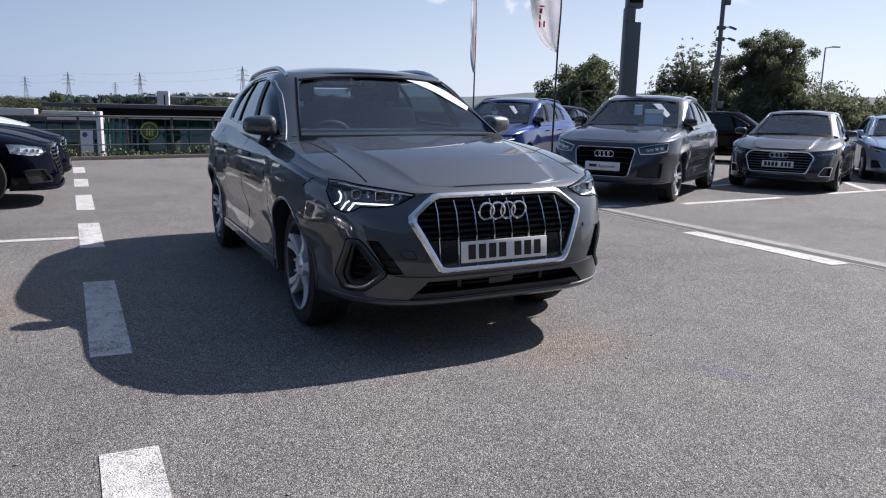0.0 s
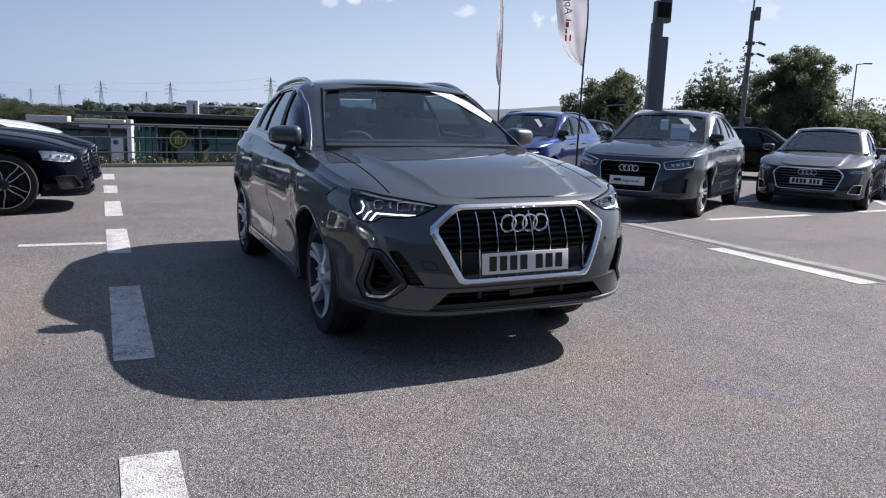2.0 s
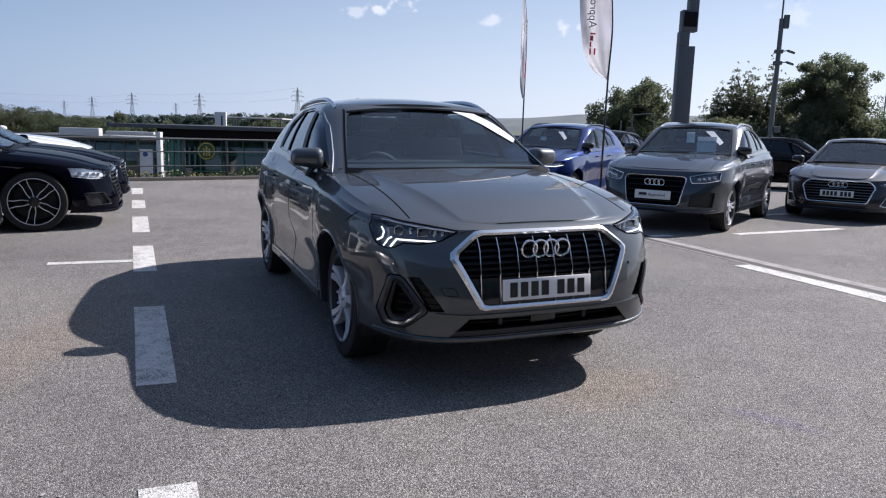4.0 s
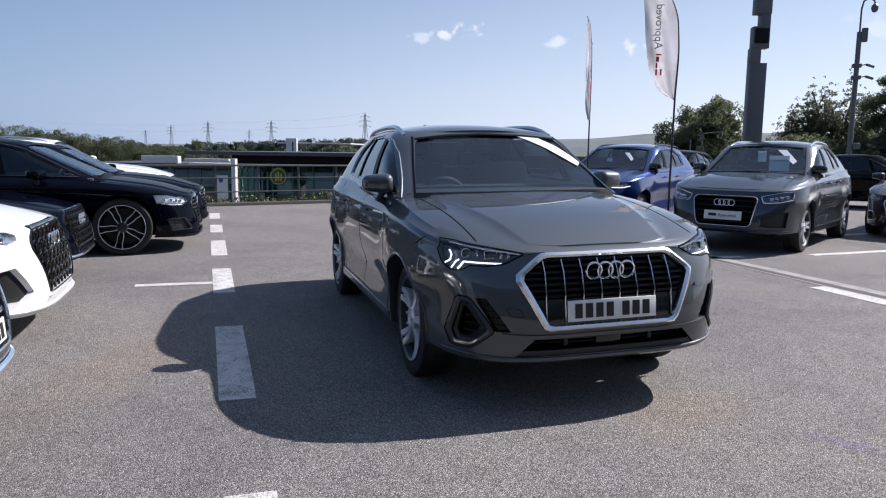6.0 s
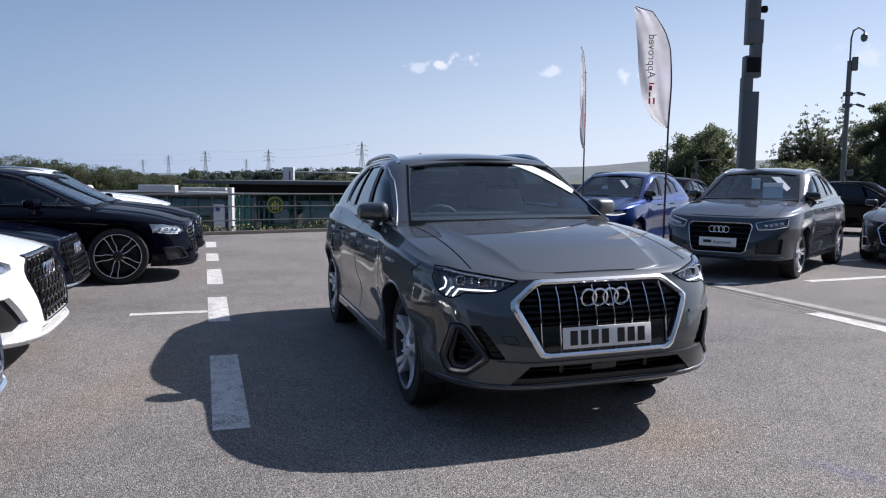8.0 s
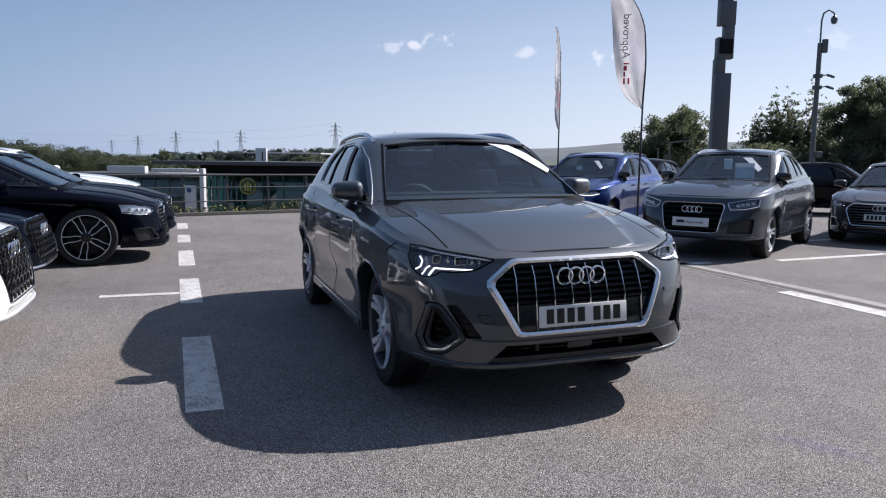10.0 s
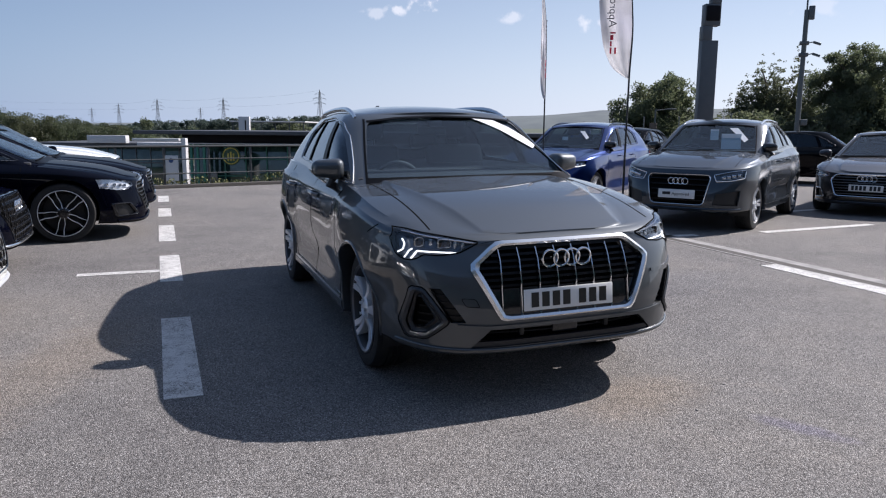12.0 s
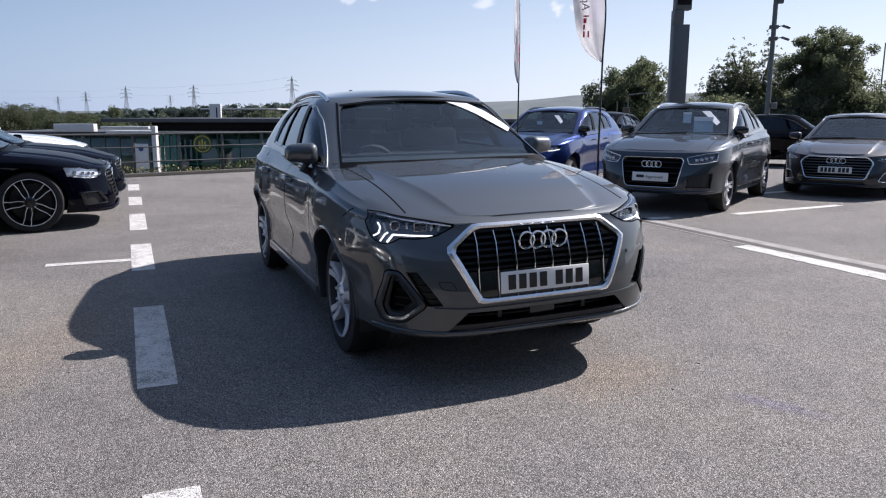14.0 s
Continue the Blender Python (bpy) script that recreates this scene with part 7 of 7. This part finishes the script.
ARMS = ((0.60, 0.19), (0.74, 0.21), (0.87, 0.15))
PYLONS = [(-220, 2484, 57, 4), (-98, 1674, 49, 2), (-21, 1536, 55, 2), (94, 2472, 63, 10), (95, 1437, 56, 2), (234, 1221, 64, 8)]
for px, py, top, base in PYLONS:
    pylon(px, py, top, base, ARMS)
order = [(-900, 1750, 75, 5), PYLONS[1], PYLONS[2], PYLONS[4], PYLONS[5]]
for (x0, y0, t0, b0), (x1, y1, t1, b1) in zip(order, order[1:]):
    for frac, w in ((0.71, -0.14), (0.98, 0.0)):
        bm = bmesh.new()
        pts = []
        for k in range(13):
            t = k / 12
            za, zb = b0 + frac * (t0 - b0), b1 + frac * (t1 - b1)
            pts.append((x0 + (x1 - x0) * t, y0 + (y1 - y0) * t + w * 45, za + (zb - za) * t - 9 * 4 * t * (1 - t) * min(1, abs(x1 - x0) / 300)))
        tube(bm, pts, 0.075, 4)
        solid("power_cable", bm, PYLON, "thin overhead power cable between pylons", "cable", "power cables")


# ---- flags, totem, camera mast, lamp posts ----
def feather_flag(x, y, lean, turn, top, bottom, width, label):
    root = thing("feather_flag", label, "flag", "feather flags", pose(x, y, 0, 0, 0, turn))
    height = top - bottom
    # outline of the cloth, up its height and across its width: the bent pole, and the free edge
    bend = smooth_table([(0.0, 0.0), (0.5, 0.0), (0.7, -0.10), (0.88, -0.42), (0.97, -0.72), (1.0, -1.05)])
    free = smooth_table([(0.0, -0.03), (0.055, -0.34), (0.20, -0.68), (0.41, -0.86), (0.70, -0.97), (1.0, -1.10)])

    def pole_x(z):
        return lean * 0.09 * (z / top) ** 2 + width * bend((z - bottom) / height)
    bm = bmesh.new()
    zs = [0.02] + list(np.linspace(0.3, bottom, 8)) + list(np.linspace(bottom, top, 22))[1:]
    tube(bm, [(pole_x(z), 0, z) for z in zs], [0.017 - 0.0004 * k for k in range(len(zs))], 8)
    part("pole", bm, POLE_BLACK, root, "slim black pole")
    bm = bmesh.new()
    box(bm, -0.25, 0.25, -0.25, 0.25, 0.0, 0.025, 0.008)
    tube(bm, [(0, 0, 0.02), (0, 0, 0.3)], 0.022, 8)
    part("base", bm, POLE_BLACK, root)
    n, m = 36, 12

    def cloth_y(u, v):
        return (0.030 * math.sin(v * 8.5 + u * 3.0) + 0.018 * math.sin(v * 15 - u * 7)) * v * (0.35 + 0.65 * math.sin(math.pi * min(1.0, u + 0.15)))
    bm = bmesh.new()
    grid = []
    for i in range(n + 1):
        u = i / n
        z = bottom + height * u
        xr, xl = pole_x(z), lean * 0.09 * (z / top) ** 2 + width * free(u)
        xl = min(xl, xr - 0.012)
        grid.append([Vector((xr + (xl - xr) * j / m, cloth_y(u, j / m), z)) for j in range(m + 1)])
    fa = [[bm.verts.new(p + Vector((0, -0.0015, 0))) for p in r] for r in grid]
    fb = [[bm.verts.new(p + Vector((0, 0.0015, 0))) for p in r] for r in grid]
    for i in range(n):
        for j in range(m):
            bm.faces.new((fa[i][j], fa[i][j + 1], fa[i + 1][j + 1], fa[i + 1][j]))
            bm.faces.new((fb[i + 1][j], fb[i + 1][j + 1], fb[i][j + 1], fb[i][j]))
    part("cloth", bm, FLAG_CLOTH, root, "thin white cloth with soft folds", sharp=180)
    # print runs upwards; from the back it reads reversed
    xm = -width * 0.56 + lean * 0.05
    at = bottom + height * 0.2
    for z0, z1, x0, x1 in ((0.0, 0.050, -0.045, -0.02), (0.0, 0.050, 0.02, 0.045), (0.06, 0.10, -0.045, -0.02), (0.11, 0.15, -0.045, 0.0), (0.16, 0.172, -0.045, 0.03)):
        bm = bmesh.new()
        box(bm, xm + 0.03 + x0, xm + 0.03 + x1, -0.052, -0.049, at + z0 * height, at + z1 * height, 0.0)
        part("brand_mark", bm, FLAG_RED, root, "red printed mark")
    words(root, "Approved", 0.088 * height, FLAG_GREY, Matrix.Translation((xm - 0.04, -0.050, bottom + height * 0.41)) @ Matrix(((0, 1, 0, 0), (0, 0, -1, 0), (1, 0, 0, 0), (0, 0, 0, 1))))
    return root


feather_flag(4.52, 5.30, 0.35, -34, 3.98, 2.17, 0.52, "white feather flag with red and grey print, seen from behind")
feather_flag(4.79, 8.40, 0.1, 48, 3.84, 2.0, 0.42, "narrow white feather flag seen nearly edge-on")


def totem():
    m = pose(15.6, 16.95, 0, 0, 0, -20)
    root = thing("steel_totem", "tall dark grey steel totem with stepped notches", "totem", m=m)
    for name, x0, x1, y0, y1, z0, z1 in (("shaft", -0.28, 0.27, -0.18, 0.18, 0.0, 4.48), ("neck", -0.28, 0.05, -0.18, 0.18, 4.48, 4.96), ("upper_shaft", -0.24, 0.30, -0.18, 0.18, 4.96, 5.68),
                                         ("upper_neck", -0.02, 0.30, -0.18, 0.18, 5.68, 6.08), ("head", -0.22, 0.32, -0.18, 0.18, 6.08, 6.88), ("top_section", -0.22, 0.20, -0.18, 0.18, 6.88, 9.2)):
        panel_box(root, name, x0, x1, y0, y1, z0, z1, DARK_STEEL, "", 0.015)
    panel_box(root, "lamp_box", -0.20, 0.26, -0.23, -0.16, 5.12, 5.62, FASCIA_DARK, "black inset lamp box")
    bm = bmesh.new()
    lathe(bm, [(0.001, -0.1), (0.09, -0.08), (0.12, 0.0), (0.1, 0.12), (0.001, 0.14)], 16, "z")
    bmesh.ops.transform(bm, matrix=Matrix.Translation((0.33, -0.1, 7.2)), verts=bm.verts)
    part("dome_camera", bm, FASCIA_DARK, root, "small black dome camera")


totem()


def camera_mast():
    root = thing("camera_mast", "grey steel mast with security cameras and hooked top", "mast", m=pose(23.0, 20.0, 0, 0, 0, -40))
    bm = bmesh.new()
    tube(bm, [(0, 0, 0), (0, 0, 3.2), (0, 0, 6.4)], [0.115, 0.10, 0.095], 12)
    part("pole", bm, GALV, root)
    panel_box(root, "junction_box", 0.07, 0.30, -0.10, 0.10, 6.0, 6.55, DARK_STEEL, "dark control box")
    bm = bmesh.new()
    tube(bm, [(0, 0, 6.4), (0, 0, 7.3), (0.06, 0, 7.6), (0.25, 0, 7.72), (0.43, 0, 7.6), (0.46, 0, 7.5)], 0.035, 8)
    part("hook", bm, GALV, root)
    bm = bmesh.new()
    lathe(bm, [(0.001, -0.17), (0.10, -0.12), (0.135, 0.0), (0.12, 0.10), (0.05, 0.18), (0.001, 0.18)], 16, "z")
    bmesh.ops.transform(bm, matrix=Matrix.Translation((0.46, 0, 7.3)), verts=bm.verts)
    part("dome_camera", bm, DARK_STEEL, root)
    for z in (5.05, 4.58):
        bm = bmesh.new()
        box(bm, -0.18, 0.18, -0.14, 0.14, z - 0.06, z + 0.09, 0.03)
        collar = part("collar", bm, DARK_STEEL, root)
        bm = bmesh.new()
        tube(bm, [(0.15, 0, z + 0.02), (0.36, 0, z + 0.06)], 0.022, 6)
        box(bm, -0.16, 0.16, -0.045, 0.045, -0.05, 0.05, 0.02, Matrix.Translation((0.48, 0, z)) @ Matrix.Rotation(radians(20), 4, "Y"))
        part("bullet_camera", bm, GALV, collar, "pale bullet camera")
    panel_box(root, "service_box", 0.1, 0.36, -0.12, 0.12, 1.7, 1.95, GALV, "pale service box")


camera_mast()


def lamp_post(x, y, z, h, arm, rz):
    root = thing("lamp_post", "slim grey street lamp post among the trees", "street lamp", "lamp posts", pose(x, y, z, 0, 0, rz))
    bm = bmesh.new()
    tube(bm, [(0, 0, 0), (0, 0, h * 0.5), (0, 0, h)], [0.09, 0.07, 0.05], 8)
    part("pole", bm, GALV, root)
    bm = bmesh.new()
    tube(bm, [(0, 0, h - 0.05), (arm * 0.5, 0, h), (arm, 0, h + 0.05)], 0.04, 6)
    box(bm, arm - 0.1, arm + 0.55, -0.12, 0.12, h, h + 0.1, 0.03)
    part("lantern", bm, DARK_STEEL, root)


lamp_post(53.0, 37.7, -1.0, 8.1, 0.6, -30)
lamp_post(45.0, 48.0, -1.0, 5.2, 0.9, -20)
lamp_post(30.5, 40.0, -1.0, 3.9, 0.9, -20)
for k, (bx, by, h) in enumerate(((20.6, 30.5, 1.9), (22.3, 29.8, 2.1), (23.9, 28.9, 2.1), (26.6, 28.0, 2.3), (19.4, 31.2, 1.8))):
    bm = bmesh.new()
    tube(bm, [(0, 0, -0.3), (0, 0, h)], 0.03, 8)
    tube(bm, [(0, 0, h), (0, 0, h + 0.08)], 0.045, 8)
    solid("bollard_light", bm, GALV, "slim pale metal post at the car park edge", "post", "edge posts", pose(bx, by, 0, 0, 0, 0))
for k, (bx, by, w) in enumerate(((21.2, 31.0, 0.45), (23.2, 30.2, 0.4))):
    bm = bmesh.new()
    box(bm, -w / 2, w / 2, -0.03, 0.03, 0.6, 1.85, 0.02)
    box(bm, -0.04, 0.04, -0.02, 0.02, -0.2, 0.62, 0.005)
    solid("notice_board", bm, BARK if k else KERB, "small upright notice board among the trees", "sign", "", pose(bx, by, 0, 0, 0, -40))


# ---- more road markings, drain channel ----
marking(3.965, 4.20, 0.03, 1.88)
marking(3.93, 4.16, -2.95, -1.15)


def slanted(p, q, width):
    p, q = Vector(p), Vector(q)
    d = (q - p).normalized()
    o = Vector((-d.y, d.x)) * width / 2
    bm = bmesh.new()
    lo = [bm.verts.new((v.x, v.y, 0.001)) for v in (p - o, q - o, q + o, p + o)]
    hi = [bm.verts.new(v.co + Vector((0, 0, 0.003))) for v in lo]
    bm.faces.new(hi)
    for k in range(4):
        bm.faces.new((lo[k], lo[(k + 1) % 4], hi[(k + 1) % 4], hi[k]))
    solid("road_marking", bm, LINE, "worn white painted parking line on asphalt", "road marking", "parking lines", kind="structure")


slanted((4.05, 4.03), (4.85, 4.0), 0.15)
slanted((5.95, 3.93), (8.30, 4.14), 0.16)
slanted((9.70, 4.36), (13.2, 4.72), 0.15)
slanted((8.1, 5.95), (9.6, 6.1), 0.14)
slanted((11.2, 4.62), (12.4, 6.0), 0.14)


def channel():
    root = thing("drain_channel", "concrete drainage channel with a dark slot across the asphalt", "drain", kind="structure")
    for name, x0, x1, mat in (("edge_strip", 4.204, 4.236, WHITE_CLAD_WORN), ("edge_strip", 4.370, 4.540, WHITE_CLAD_WORN), ("grating", 4.238, 4.368, KERB)):
        bm = bmesh.new()
        box(bm, x0, x1, -14, 9, -0.02, 0.004 if name == "edge_strip" else 0.002, 0.0, Matrix.Rotation(radians(0.6), 4, "Z"))
        part(name, bm, mat, root)


channel()


rng = random.Random(17)
bm = bmesh.new()
for k in range(70):
    x, y, r = rng.uniform(-3.5, 5.0), rng.uniform(-3.6, 3.5), rng.uniform(0.003, 0.0075)
    got = bmesh.ops.create_icosphere(bm, subdivisions=1, radius=r, matrix=Matrix.Translation((x, y, r * 0.45)) @ Matrix.Rotation(rng.uniform(0, 3), 4, "Z") @ Matrix.Diagonal((rng.uniform(0.8, 2.2), 1, 0.6, 1)))
    for v in got["verts"]:
        v.co += Vector((rng.gauss(0, 1), rng.gauss(0, 1), 0)) * r * 0.15
solid("loose_grit", bm, WHITE_CLAD_WORN, "pale loose stone chips scattered on the asphalt", "grit", kind="stuff")


# ---- unseen dark wall, added behind the aisle to darken reflections in the cars ----
root = thing("added_dark_wall", "plain dark grey wall with glazing, unseen, added to darken reflections", "building", m=pose(0, -17, 0, 0, 0, 0))
panel_box(root, "wall", -34, 40, -6, 0.0, 0, 6.4, DARK_STEEL, "dark grey cladding")
panel_box(root, "glazing", -30, 36, 0.0, 0.06, 0.3, 3.6, SHOP_GLASS, "dark glazing of the added wall")
for k in range(23):
    panel_box(root, "mullion", -30 + k * 3.0, -29.92 + k * 3.0, 0.06, 0.14, 0.3, 3.6, GALV, "", 0.01)
